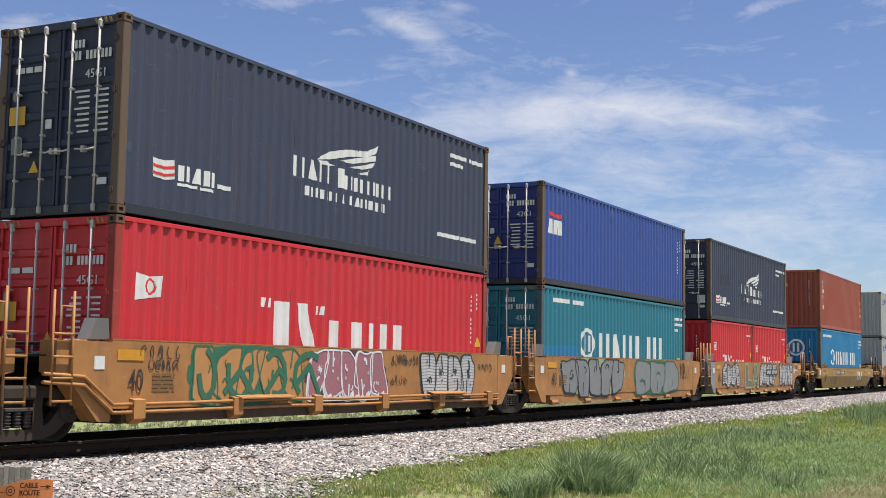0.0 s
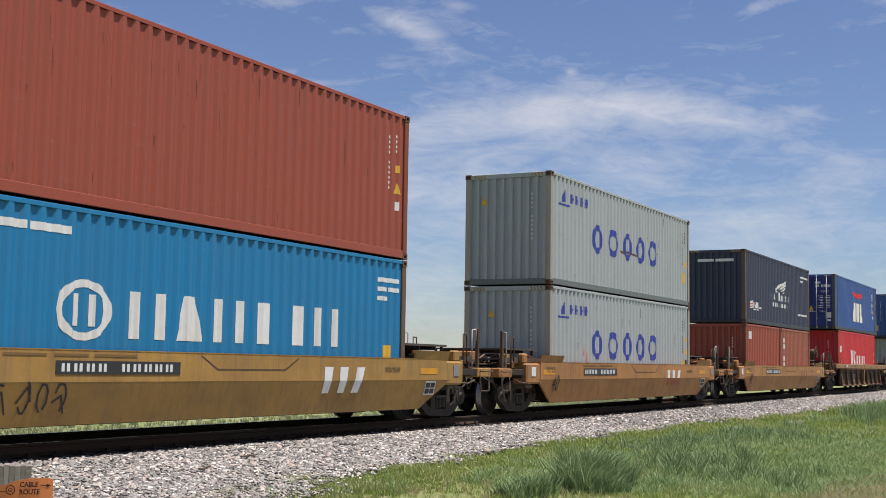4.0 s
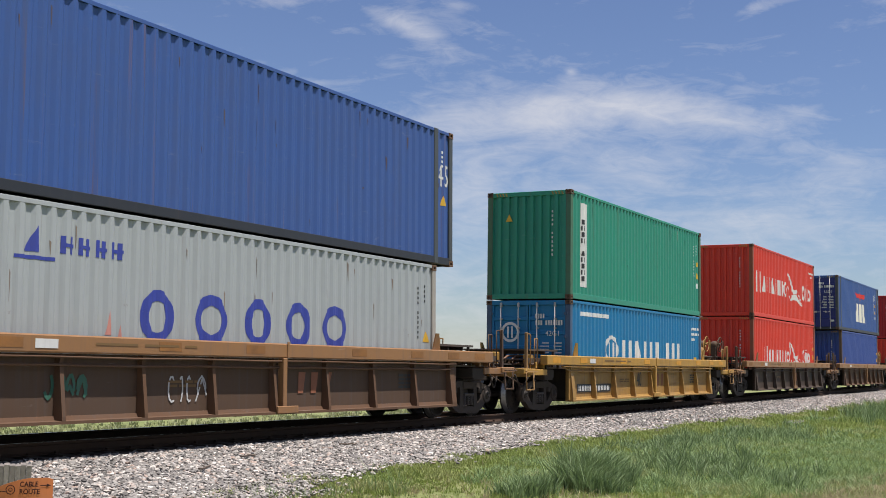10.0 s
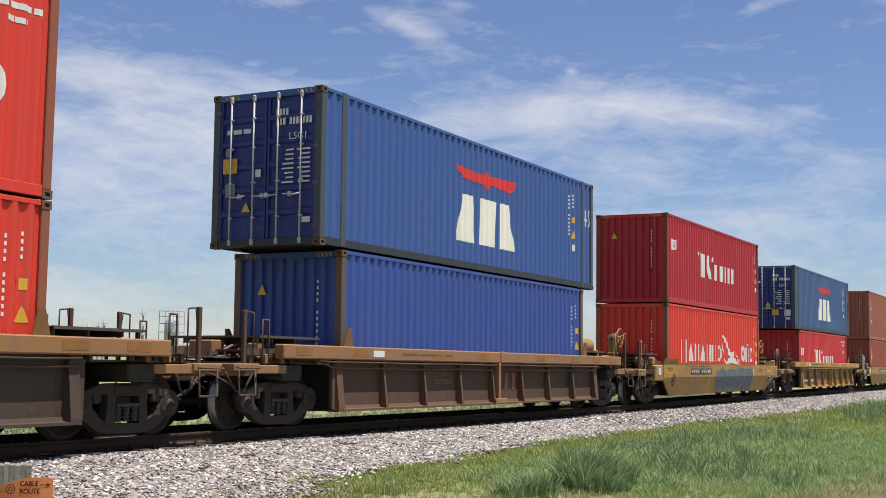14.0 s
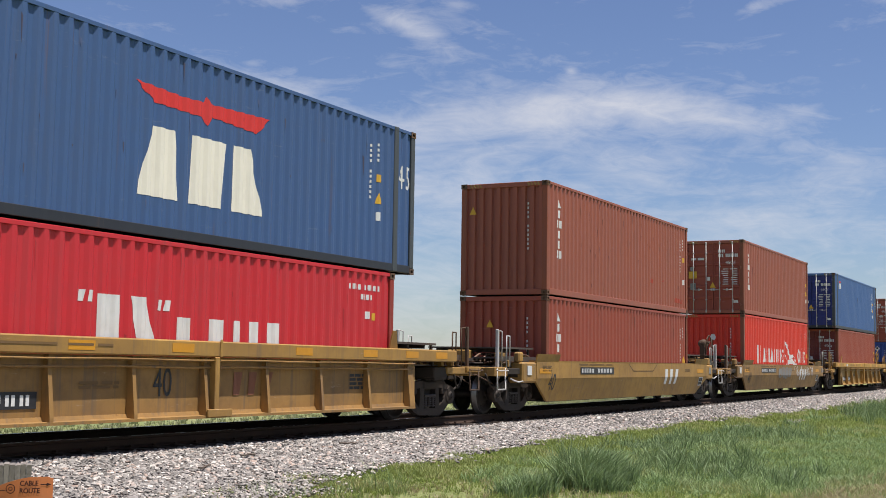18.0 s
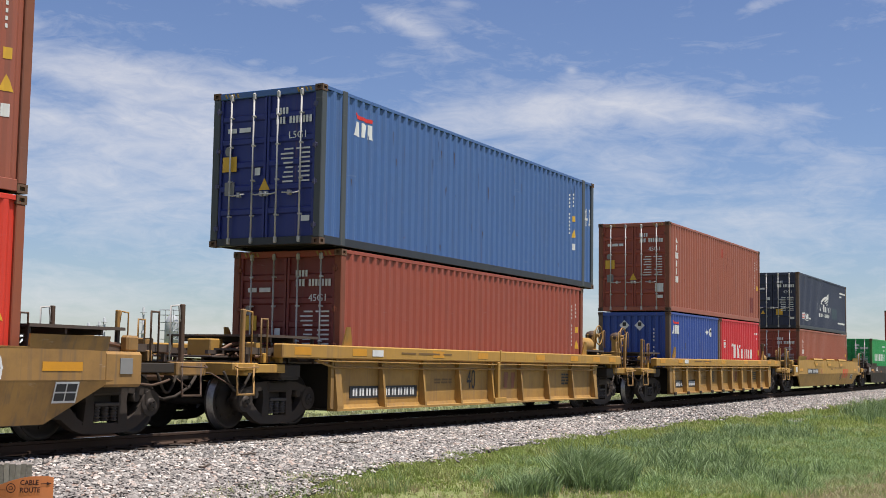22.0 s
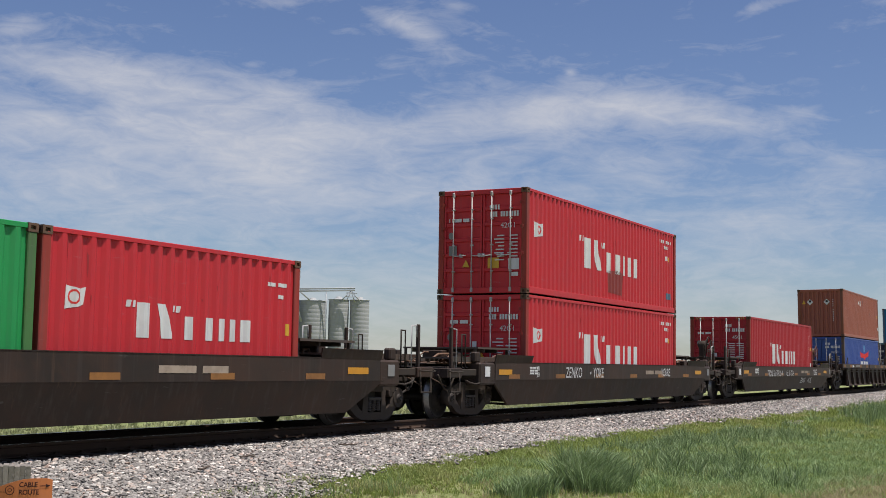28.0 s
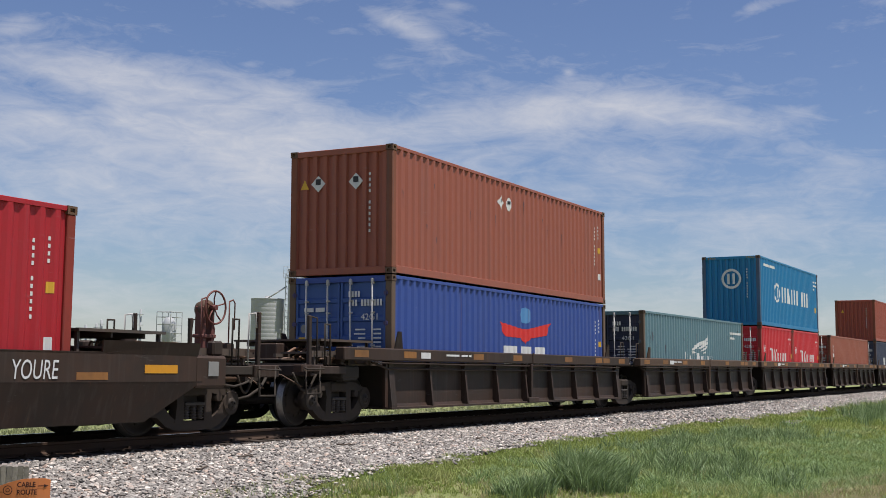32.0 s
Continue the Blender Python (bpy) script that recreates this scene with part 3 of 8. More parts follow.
# ---- marks on the containers: lettered logos stand as plain shapes ----
def id_column(box, seed, mat=None, x=None):
    """The number, code and small plates near the far end of a side."""
    L, H = box["length"], box["height"]
    x = L - 0.75 if x is None else x
    side_mark("id_number", box, [rect(x, x + 0.038, H - 0.55 - 0.1 * i, H - 0.55 - 0.1 * i + 0.055) for i in range(12) if i not in (4, 11)], mat or WHITE)
    side_mark("type_code", box, [rect(x + 0.28, x + 0.318, H - 0.5 - 0.1 * i, H - 0.5 - 0.1 * i + 0.055) for i in range(4)], mat or WHITE)
    rng = random.Random(seed)
    if rng.random() < 0.75:
        side_mark("warning_decal", box, [[(x + 0.22, H - 1.62), (x + 0.44, H - 1.62), (x + 0.33, H - 1.4)]], DECAL_YELLOW)
    if rng.random() < 0.7:
        side_mark("plate_decal", box, [rect(x + 0.27, x + 0.39, H - 1.2, H - 1.05)], DECAL_YELLOW)
        side_mark("plate_decal", box, [rect(x + 0.27, x + 0.39, H - 1.95, H - 1.78)], mat or WHITE)


def streaks(box, seed, n, colour, name="rust_streak"):
    """Thin runs and chips of rust or bare metal, thicker under the top rail and along the bottom."""
    rng = random.Random(seed * 7 + 3)
    L, H = box["length"], box["height"]
    polys = []
    for i in range(n):
        x, w = rng.uniform(0.4, L - 0.4), rng.uniform(0.01, 0.024)
        if rng.random() < 0.45:
            top, h = H - 0.12 - rng.random() * 0.9, rng.uniform(0.1, 0.5)
        else:
            top, h = rng.uniform(0.3, H * 0.8), rng.uniform(0.03, 0.2)
        polys.append([(x - w, top), (x + w * 0.6, top - h * 0.1), (x + w * rng.uniform(0.2, 0.5), top - h * 0.6), (x + rng.uniform(-0.01, 0.01), top - h), (x - w * 0.5, top - h * 0.5)])
    side_mark(name, box, polys, material("run_%d_%d" % (int(colour[0] * 1000), int(colour[2] * 1000)), colour, 0.8, wear=0.6, bump=0.0))


def door_marks(box, seed, mark=True, code="45G1"):
    """The painted number in its frame, weights, plates and decals of a door end."""
    H = box["height"]
    rng = random.Random(seed)
    x, k = 0.026, rng.uniform(-0.06, 0.06)
    z = H - 0.66 + k
    end_mark("id_number", box, [rect(-0.98 + 0.072 * i, -0.932 + 0.072 * i, z, z + 0.13) for i in range(11) if i != 7] + [rect(-0.97 + 0.072 * i, -0.925 + 0.072 * i, z + 0.18, z + 0.3) for i in (7, 8, 9, 10)], WHITE, x=x)
    end_mark("type_code", box, [[(-y, q) for y, q in f] for f in letters(code, 0.5, z - 0.28, 0.13)], WHITE, x=x)
    rows = []
    for i in range(8):
        q = H - 1.74 + k + 0.085 * i
        rows += [rect(-0.96, -0.96 + rng.uniform(0.16, 0.3), q, q + 0.03), rect(-0.6, -0.6 + rng.uniform(0.16, 0.3), q, q + 0.03)]
    end_mark("weight_data", box, rows, WHITE, x=x)
    if mark:
        end_mark("owner_mark", box, bars(0.36, H - 0.78 + k, 0.56, 0.13, 1, seed + 4), WHITE, x=x)
        end_mark("owner_badge", box, [disc(0.86, H - 1.1 + k, 0.07, 0.09, 12)], PRIMER, x=x)
    end_mark("data_sheet", box, [rect(-1.0, -0.72, 0.62 + k, 0.9 + k)] if seed % 2 else [rect(0.12, 0.24, 1.3, 1.44)], WHITE, "pale pasted sheet", x=x - 0.002)
    end_mark("warning_decal", box, [rect(-0.46, -0.16, 0.62, 0.88)] if rng.random() < 0.5 else [rect(0.66, 0.98, H - 1.5, H - 1.22)], DECAL_YELLOW, x=x + 0.002)
    end_mark("warning_sign", box, [[(-0.1, 1.02), (0.14, 1.02), (0.02, 1.24)]] if seed % 3 else [[(0.34, 0.66), (0.54, 0.66), (0.44, 0.84)]], DECAL_YELLOW, x=x)
    end_mark("customs_plate", box, [rect(0.7, 0.92, 0.95, 1.2)], PRIMER, x=0.03)
    end_mark("small_plate", box, [rect(-0.98, -0.8, 0.42, 0.52)], WHITE, x=x)


def wall_marks(box, seed, yellow=True):
    H = box["height"]
    end_mark("id_number", box, [rect(-0.7, -0.66, H - 0.6 - 0.115 * i, H - 0.6 - 0.115 * i + 0.06) for i in range(11) if i != 4], WHITE, x=0.024)
    if yellow:
        rng = random.Random(seed)
        y = rng.uniform(0.2, 0.8)
        end_mark("warning_decal", box, [[(y, H - 0.8), (y + 0.2, H - 0.8), (y + 0.1, H - 0.6)]], DECAL_YELLOW, x=0.024)


def marks_wing(box, seed):
    """A striped flag, a wing over two rows of blocks, and two small lines."""
    d = box["height"] - 2.896
    f = 0.62 + d / 2
    side_mark("flag_logo", box, [[(0.74, f + 0.3), (0.98, f + 0.27), (1.22, f + 0.31), (1.24, f + 0.02), (1.0, f - 0.02), (0.76, f + 0.02)]], WHITE, "white flag mark with red stripes")
    side_mark("flag_badge", box, [[(0.77, f + 0.06 + 0.11 * i), (1.0, f + 0.03 + 0.11 * i), (1.23, f + 0.07 + 0.11 * i), (1.23, f + 0.11 + 0.11 * i), (1.0, f + 0.07 + 0.11 * i), (0.77, f + 0.1 + 0.11 * i)] for i in range(2)], LOGO_RED).location.y = -0.004
    side_mark("small_logo", box, blocks("ptp", 1.36, f + 0.02, 0.24, 0.27, 0.14, 0.42) + bars(1.34, f - 0.07, 0.95, 0.07, 1, seed, 0.85) + [rect(2.3, 2.62, f + 0.02, f + 0.09)], WHITE)
    z = 1.02 + d / 2
    side_mark("logo", box, blocks("ptp", 4.4, z + 0.14, 0.36, 0.36, 0.12, 0.3) + blocks("b", 5.75, z + 0.12, 0.36, 0.4) + blocks("opbopoo", 6.0, z + 0.12, 0.26, 0.24, 0.12, 0.34)
              + blocks("opbpototpbbp", 4.75, z - 0.16, 0.17, 0.17, 0.42, 0.36), WHITE, "white block lettering under a wing")
    w = z + 0.52
    feathers = (((5.1, 0.0), (5.5, 0.2), (6.1, 0.34), (6.85, 0.42), (7.3, 0.6), (7.24, 0.46), (6.9, 0.32), (6.2, 0.22), (5.6, 0.08)),
                ((5.9, 0.1), (6.5, 0.24), (7.22, 0.4), (7.16, 0.28), (6.8, 0.2), (6.3, 0.1)), ((6.2, 0.02), (6.75, 0.14), (7.12, 0.24), (7.04, 0.13), (6.7, 0.05)),
                ((6.5, -0.06), (6.9, 0.04), (7.0, 0.1), (6.86, -0.04)), ((5.14, 0.0), (5.4, 0.02), (5.7, -0.02), (5.5, -0.06), (5.2, -0.05)))
    side_mark("wing_logo", box, [[(px, w + pz) for px, pz in q] for q in feathers], WHITE, "white wing mark")
    side_mark("id_number", box, bars(10.35, 2.38 + d, 1.6, 0.13, 1, seed, 0.9) + bars(10.35, 2.2 + d, 0.6, 0.12, 1, seed + 1, 0.9), WHITE)
    side_mark("web_line", box, bars(9.8, 0.62 + d / 2, 1.85, 0.13, 1, seed + 2, 0.92), WHITE)
    if seed % 2:
        side_mark("paint_patch", box, [rect(1.3, 2.7, 1.35 + d, 1.7 + d)], paint("navy_patch", (0.025, 0.034, 0.06)), "darker repaint patch")
        side_mark("paint_patch", box, [rect(4.5, 5.2, 0.78 + d, 1.15 + d)], paint("navy_patch", (0.025, 0.034, 0.06)))
    else:
        side_mark("repair_patch", box, [rect(8.0, 9.4, 1.0 + d, 1.55 + d)] if seed == 18 else [rect(0.1, 0.3, 0.9, 1.05)], paint("teal_navy_patch", (0.038, 0.065, 0.085)), "faded repair patch")


def marks_quote(box, seed, flag=True):
    """A tall first shape between quote marks and four lower ones; a small flag near the front."""
    L, d = box["length"], box["height"] - 2.896
    k, x0, z = (1.0, 3.9, 1.06 + d * 0.5) if L > 7 else (0.62, 1.9, 0.85 if seed < 5 else 1.16)
    q = [(3.56, 1.76), (3.73, 1.76), (5.18, 1.7), (5.34, 1.7)]
    polys = [[(x0 + (px - 3.9) * k, z + (pz - 1.06) * k) for px, pz in rect(a, a + 0.11, b, b + 0.16, 0.03)] for a, b in q]

    def put(ps):
        return [[(x0 + (px - 3.9) * k, z + (pz - 1.06) * k) for px, pz in p] for p in ps]
    polys += put([rect(3.95, 4.4, 1.06, 1.88), [(4.85, 1.06), (5.2, 1.06), (4.95, 1.88), (4.6, 1.88)]])
    polys += put([rect(5.65, 5.95, 1.05, 1.62), rect(6.45, 6.78, 1.05, 1.62), rect(7.05, 7.25, 1.05, 1.62), rect(7.5, 7.7, 1.05, 1.62), rect(7.95, 8.35, 1.05, 1.62)])
    side_mark("logo", box, polys, WHITE, "large white block lettering")
    if flag:
        s = 1.0 if L > 7 else 0.8
        z = 1.7 + d if L > 7 else 1.5
        side_mark("flag_logo", box, [[(0.45, z), (0.48, z + 0.42 * s), (0.75, z + 0.36 * s), (1.1 * s, z + 0.4 * s), (1.05 * s, z + 0.08), (0.75, z + 0.05)]], WHITE, "white flag mark")
        side_mark("flag_badge", box, ring(0.78 * s + 0.02, z + 0.22 * s, 0.13 * s, 0.13 * s, 0.3, 10), LOGO_RED)
    if L > 7 and d > -0.1:
        id_column(box, seed)
    elif L > 7:
        side_mark("id_number", box, [rect(10.55 + 0.11 * i, 10.62 + 0.11 * i, 2.2, 2.3) for i in range(10) if i != 4] + [rect(10.95 + 0.11 * i, 11.02 + 0.11 * i, 2.02, 2.12) for i in range(4)], WHITE)
        side_mark("plate_decal", box, [rect(11.15, 11.27, 1.66, 1.8)], WHITE)
        side_mark("plate_decal", box, [rect(11.4, 11.5, 1.64, 1.78)], DECAL_YELLOW)
        side_mark("plate_decal", box, [rect(11.2, 11.6, 0.42, 0.62)], paint("slate_plate", (0.08, 0.14, 0.2)))
    else:
        side_mark("id_number", box, bars(L - 0.95, box["height"] - 0.5, 0.6, 0.1, 1, seed, 0.85) + bars(L - 0.65, box["height"] - 0.7, 0.22, 0.1, 1, seed, 0.85), WHITE)
        side_mark("plate_decal", box, [rect(L - 0.4, L - 0.3, box["height"] - 1.3, box["height"] - 1.1)], DECAL_YELLOW)


def marks_ring(box, seed, patch=False):
    d = box["height"] - 2.896
    side_mark("web_line", box, bars(0.82, 2.48 + d, 2.15, 0.17, 1, seed, 0.9), WHITE)
    z = 1.5 + d * 0.6
    side_mark("ring_logo", box, ring(3.2, z, 0.54, 0.42, 0.26, 22) + [rect(2.98, 3.1, z - 0.22, z + 0.22), rect(3.3, 3.42, z - 0.22, z + 0.22)], WHITE, "white ring mark")
    side_mark("logo", box, blocks("ptpbbp", 4.1, z - 0.37, 0.68, 0.78, 0.24, 0.27), WHITE, "large white block lettering")
    side_mark("id_number", box, bars(11.1, 2.4 + d, 0.85, 0.13, 1, seed, 0.9) + bars(11.1, 2.22 + d, 0.85, 0.13, 1, seed + 1, 0.9) + bars(11.1, 2.04 + d, 0.4, 0.13, 1, seed + 2, 0.9), WHITE)
    side_mark("plate_decal", box, [rect(11.3, 11.6, 0.95, 1.2)], DECAL_YELLOW)
    if patch:
        side_mark("paint_patch", box, [[(0.1, 0.9), (2.6, 1.0), (2.55, 1.35), (2.2, 1.45), (0.1, 1.4)]], DECAL_BLUE, "fresh blue repaint patch")


def ring_on_end(box):
    H = box["height"]
    end_mark("ring_logo", box, ring(-0.02, H - 0.95, 0.42, 0.42, 0.24, 22) + [rect(-0.17, -0.07, H - 1.17, H - 0.73), rect(0.05, 0.15, H - 1.17, H - 0.73)], WHITE, "white ring mark", x=0.024)


def ring_on_door(box):
    H = box["height"]
    end_mark("ring_logo", box, ring(0.52, H - 0.85, 0.27, 0.27, 0.26, 18) + [rect(0.44, 0.49, H - 1.0, H - 0.7), rect(0.56, 0.61, H - 1.0, H - 0.7)], WHITE, "white ring mark", x=0.026)


def marks_eagle(box, seed, small=False, mat=None):
    """A red spread bird over three tall shapes."""
    d, mat = box["height"] - 2.896, mat or CREAM
    if small:
        o = 0.76 if box["length"] > 13 else 0.0
        if box["length"] < 7:
            o -= 0.02
        k, z = (0.66, 2.14) if box["length"] > 13 else (0.66, 1.9) if box["length"] < 7 else (0.9, 1.62 + d)
        side_mark("bird_logo", box, [[(o + 0.36 + px * k, z + pz * k) for px, pz in ((0.06, 0.66), (0.5, 0.58), (1.12, 0.6), (1.04, 0.48), (0.5, 0.48), (0.14, 0.52))]], LOGO_RED, "red bird mark")
        side_mark("logo", box, [[(o + 0.36 + px * k, z + pz * k) for px, pz in p] for p in ([(0.0, 0.0), (0.36, 0.0), (0.33, 0.42), (0.12, 0.42)], [(0.42, 0.0), (0.66, 0.0), (0.74, 0.4), (0.42, 0.42)], [(0.8, 0.0), (1.12, 0.0), (1.0, 0.42), (0.8, 0.42)])], WHITE, "white block lettering")
    else:
        z = 0.6 + d
        side_mark("logo", box, [[(5.4, z), (6.35, z), (6.2, z + 1.05), (5.72, z + 1.05)], [(6.6, z), (7.4, z), (7.5, z + 1.06), (6.65, z + 1.06)], [(7.66, z), (8.5, z), (8.12, z + 1.07), (7.7, z + 1.07)]], mat, "tall cream blocks")
        w = 2.0 + d
        side_mark("bird_logo", box, [[(5.3, w + 0.26), (6.2, w + 0.2), (6.9, w + 0.22), (6.95, w + 0.32), (7.05, w + 0.22), (8.65, w + 0.26), (8.3, w - 0.04), (7.1, w + 0.02)],
                                     [(5.3, w + 0.26), (6.9, w + 0.18), (7.1, w + 0.02), (6.8, w - 0.02), (5.75, w + 0.0)], [(6.8, w + 0.05), (7.12, w + 0.05), (6.98, w - 0.14)]], LOGO_RED, "red spread bird mark")
    if box["length"] > 13:
        id_column(box, seed, WHITE, box["length"] - 1.75)
        side_mark("size_number", box, letters("45", box["length"] - 0.67, 1.68, 0.48, 0.78), WHITE, "white size number")
    elif box["length"] > 7:
        id_column(box, seed)


def eagle_low(box, seed):
    """The bird and its shapes set low on the side."""
    side_mark("bird_logo", box, [[(5.1, 1.85), (6.4, 1.72), (6.7, 1.72), (8.2, 1.92), (7.9, 1.6), (6.9, 1.5), (6.6, 1.36), (6.3, 1.5), (5.4, 1.52)]], LOGO_RED, "red spread bird mark")
    side_mark("paint_patch", box, [disc(6.6, 2.05, 0.34, 0.2, 12)], paint("sky_patch", (0.08, 0.25, 0.5)))
    side_mark("logo", box, [rect(5.35, 6.15, 0.75, 1.3), rect(6.35, 7.0, 0.75, 1.3), rect(7.2, 7.85, 0.75, 1.3)], WHITE, "white block lettering")
    id_column(box, seed)


def marks_column(box, seed, code="tbpbop", x=0.66, mat=None):
    """A word that runs down the side beside the front post."""
    H = box["height"]
    z, h = H - 0.62, 0.2
    polys = []
    for i, c in enumerate(code):
        polys += blocks(c, x, z - 0.262 * i, h, 0.3, 0, 0.32)
    side_mark("logo", box, polys, mat or WHITE, "white block lettering running down")
    if seed in (15, 17):
        fresh = paint("fresh_red_touch_up", (0.36, 0.05, 0.025))
        for a, b, c, e in (((8.3, 8.55, 0.8, 0.95), (10.7, 11.7, 0.3, 0.48), (9.5, 9.62, 0.9, 0.98)) if seed == 15 else ((6.3, 6.7, 2.2, 2.55),)):
            side_mark("paint_patch", box, [[(a, c + 0.03), (b - 0.06, c), (b, e - 0.05), (a + 0.08, e)]], fresh, "brighter touch-up patch")
        if seed == 17:
            side_mark("paint_patch", box, [rect(10.6, 11.2, 0.35, 0.95)], MAROON, "darker repair patch")
    id_column(box, seed)


def marks_strip(box, seed):
    side_mark("name_strip", box, [rect(0.7, 1.2, 0.36, 2.62)], WHITE, "white upright name strip")
    H = []
    for i, c in enumerate("opopstpopo"):
        H += blocks(c, 0.82, 2.05 - 0.17 * i, 0.13, 0.24, 0, 0.34)
    r = [[(a, b) for a, b in p] for p in H]
    me = side_mark("name_blocks", box, r, DECAL_BLACK)
    me.location.y = -0.004
    id_column(box, seed)


def marks_five(box, seed):
    """Five large blue shapes in a row; a ship mark and four square signs above."""
    polys = []
    for x, r in ((3.4, 0.36), (4.68, 0.41), (5.92, 0.34), (7.1, 0.36), (8.28, 0.41)):
        polys += ring(x, 1.45, r, 0.4, 0.42, 30)
    side_mark("logo", box, polys, LOGO_BLUE, "five large blue round shapes")
    side_mark("small_logo", box, [[(0.75, 2.2), (1.0, 2.2), (0.98, 2.55)], rect(0.6, 1.3, 2.1, 2.15)] + [rect(1.42 + 0.32 * i + a, 1.42 + 0.32 * i + a + 0.07, 2.22, 2.46) for i in range(4) for a in (0, 0.15)]
              + [rect(1.42 + 0.32 * i, 1.66 + 0.32 * i, 2.31, 2.36) for i in range(4)], LOGO_BLUE, "blue ship mark with signs")
    id_column(box, seed, DECAL_BLACK)
    side_mark("warning_decal", box, [rect(11.42, 11.72, 0.72, 1.08)], DECAL_YELLOW, "yellow warning decal")
    if seed % 2:
        side_mark("rust_scrape", box, [[(5.3, 1.3), (6.0, 1.33), (6.9, 1.28), (6.9, 1.22), (6.1, 1.26), (5.4, 1.22)]], CAST, "rusty scrape")
    else:
        side_mark("rust_scrape", box, [[(2.3, 1.15), (2.38, 1.5), (2.42, 1.15)], [(2.55, 1.0), (2.6, 1.3), (2.66, 0.95)]], material("pink_rust", (0.5, 0.22, 0.18), 0.7))


def marks_flag(box, seed, shift=0.0, k=1.0):
    """A word of seven shapes, a waving flag, a word of three shapes."""
    z = 1.0
    polys = blocks("p", 0.62, z, 0.86, 0.72, 0, 0.2)
    polys += blocks("tptppo", 1.62, z + 0.06, 0.66, 0.62, 0.28, 0.24)
    polys += blocks("o", 9.45, z + 0.02, 0.8, 0.5, 0, 0.3) + blocks("po", 10.15, z + 0.06, 0.62, 0.52, 0.25, 0.26) + [disc(10.3, z + 0.8, 0.05, 0.05, 8), disc(10.52, z + 0.8, 0.05, 0.05, 8)]
    def put(ps):
        return [[(0.6 + shift + (px - 0.6) * k, 1.0 + (pz - 1.0) * k) for px, pz in p] for p in ps]
    side_mark("logo", box, put(polys), WHITE, "large white block lettering")
    side_mark("flag_logo", box, put([[(6.3, 2.17), (6.9, 2.02), (7.4, 1.6), (7.6, 1.25), (7.4, 1.3), (6.9, 1.78), (6.32, 2.1)], [(7.35, 1.55), (7.7, 1.45), (8.3, 1.5), (8.2, 1.3), (7.5, 1.25)],
                                 [(6.9, 0.92), (7.2, 1.2), (8.1, 1.28), (8.8, 1.05), (9.45, 0.82), (9.2, 0.78), (8.2, 1.0), (7.5, 1.0)],
                                 [(6.3, 2.17), (6.38, 1.6), (6.85, 0.92), (6.9, 0.95), (6.45, 1.6), (6.36, 2.1)], [(8.3, 1.5), (8.9, 1.2), (9.45, 0.82), (8.8, 1.15)]]), WHITE, "white waving flag mark")
    if seed % 2:
        side_mark("id_number", box, bars(10.95, 2.38, 0.95, 0.13, 1, seed, 0.9) + bars(11.3, 2.2, 0.35, 0.12, 1, seed + 1, 0.9), WHITE)
    else:
        id_column(box, seed)


def marks_slab(box, seed):
    side_mark("logo", box, blocks("wtbbwbbp", 1.0, 1.26, 0.42, 0.42, 0.22, 0.4), WHITE, "white block lettering")
    side_mark("id_number", box, bars(4.2, 2.1, 1.1, 0.12, 1, seed, 0.85) + bars(4.5, 1.85, 0.5, 0.12, 1, seed, 0.85), WHITE)
    end_mark("round_logo", box, [disc(0.62, 1.85, 0.24, 0.24, 20)], WHITE, "white round mark", x=0.024)
    star = [(0.62 + (0.14 if i % 2 == 0 else 0.045) * math.sin(i * math.pi / 8), 1.85 + (0.14 if i % 2 == 0 else 0.045) * math.cos(i * math.pi / 8)) for i in range(16)]
    end_mark("star_logo", box, [star], LEAF_GREEN, x=0.019)


def placards(box, on_side=5.2, ends=(0.55, -0.35), drop=0.7):
    H = box["height"]

    def dia(c, z):
        return [[(c - 0.17, z), (c, z - 0.17), (c + 0.17, z), (c, z + 0.17)]]
    for c in (on_side, on_side + 0.45):
        side_mark("placard", box, dia(c, H - 0.55), WHITE, "white diamond placard")
        side_mark("placard_sign", box, [rect(c - 0.05, c + 0.05, H - 0.55, H - 0.47)], DECAL_BLACK).location.y = -0.004
    for c in ends:
        end_mark("placard", box, dia(c, H - drop), WHITE, "white diamond placard", x=0.03)
        end_mark("placard_sign", box, [rect(c - 0.06, c + 0.06, H - drop - 0.02, H - drop + 0.1)], DECAL_BLACK, x=0.026)


# ---- well cars ----
def slab(g, pts, off):
    """A flat plate: a polygon in space and the vector of its thickness."""
    a = [Vector(p) for p in pts]
    o = Vector(off)
    n = (a[1] - a[0]).cross(a[2] - a[0])
    if n.dot(o) > 0:
        a = a[::-1]
    k, b = len(a), len(g.v)
    g.v += [tuple(p) for p in a] + [tuple(p + o) for p in a]
    g.f += [tuple(range(b, b + k)), tuple(range(b + 2 * k - 1, b + k - 1, -1))]
    g.f += [(b + (i + 1) % k, b + i, b + k + i, b + k + (i + 1) % k) for i in range(k)]
    g.s += [False] * (k + 2)


WHEEL_R = 0.457
AXLE = 0.92


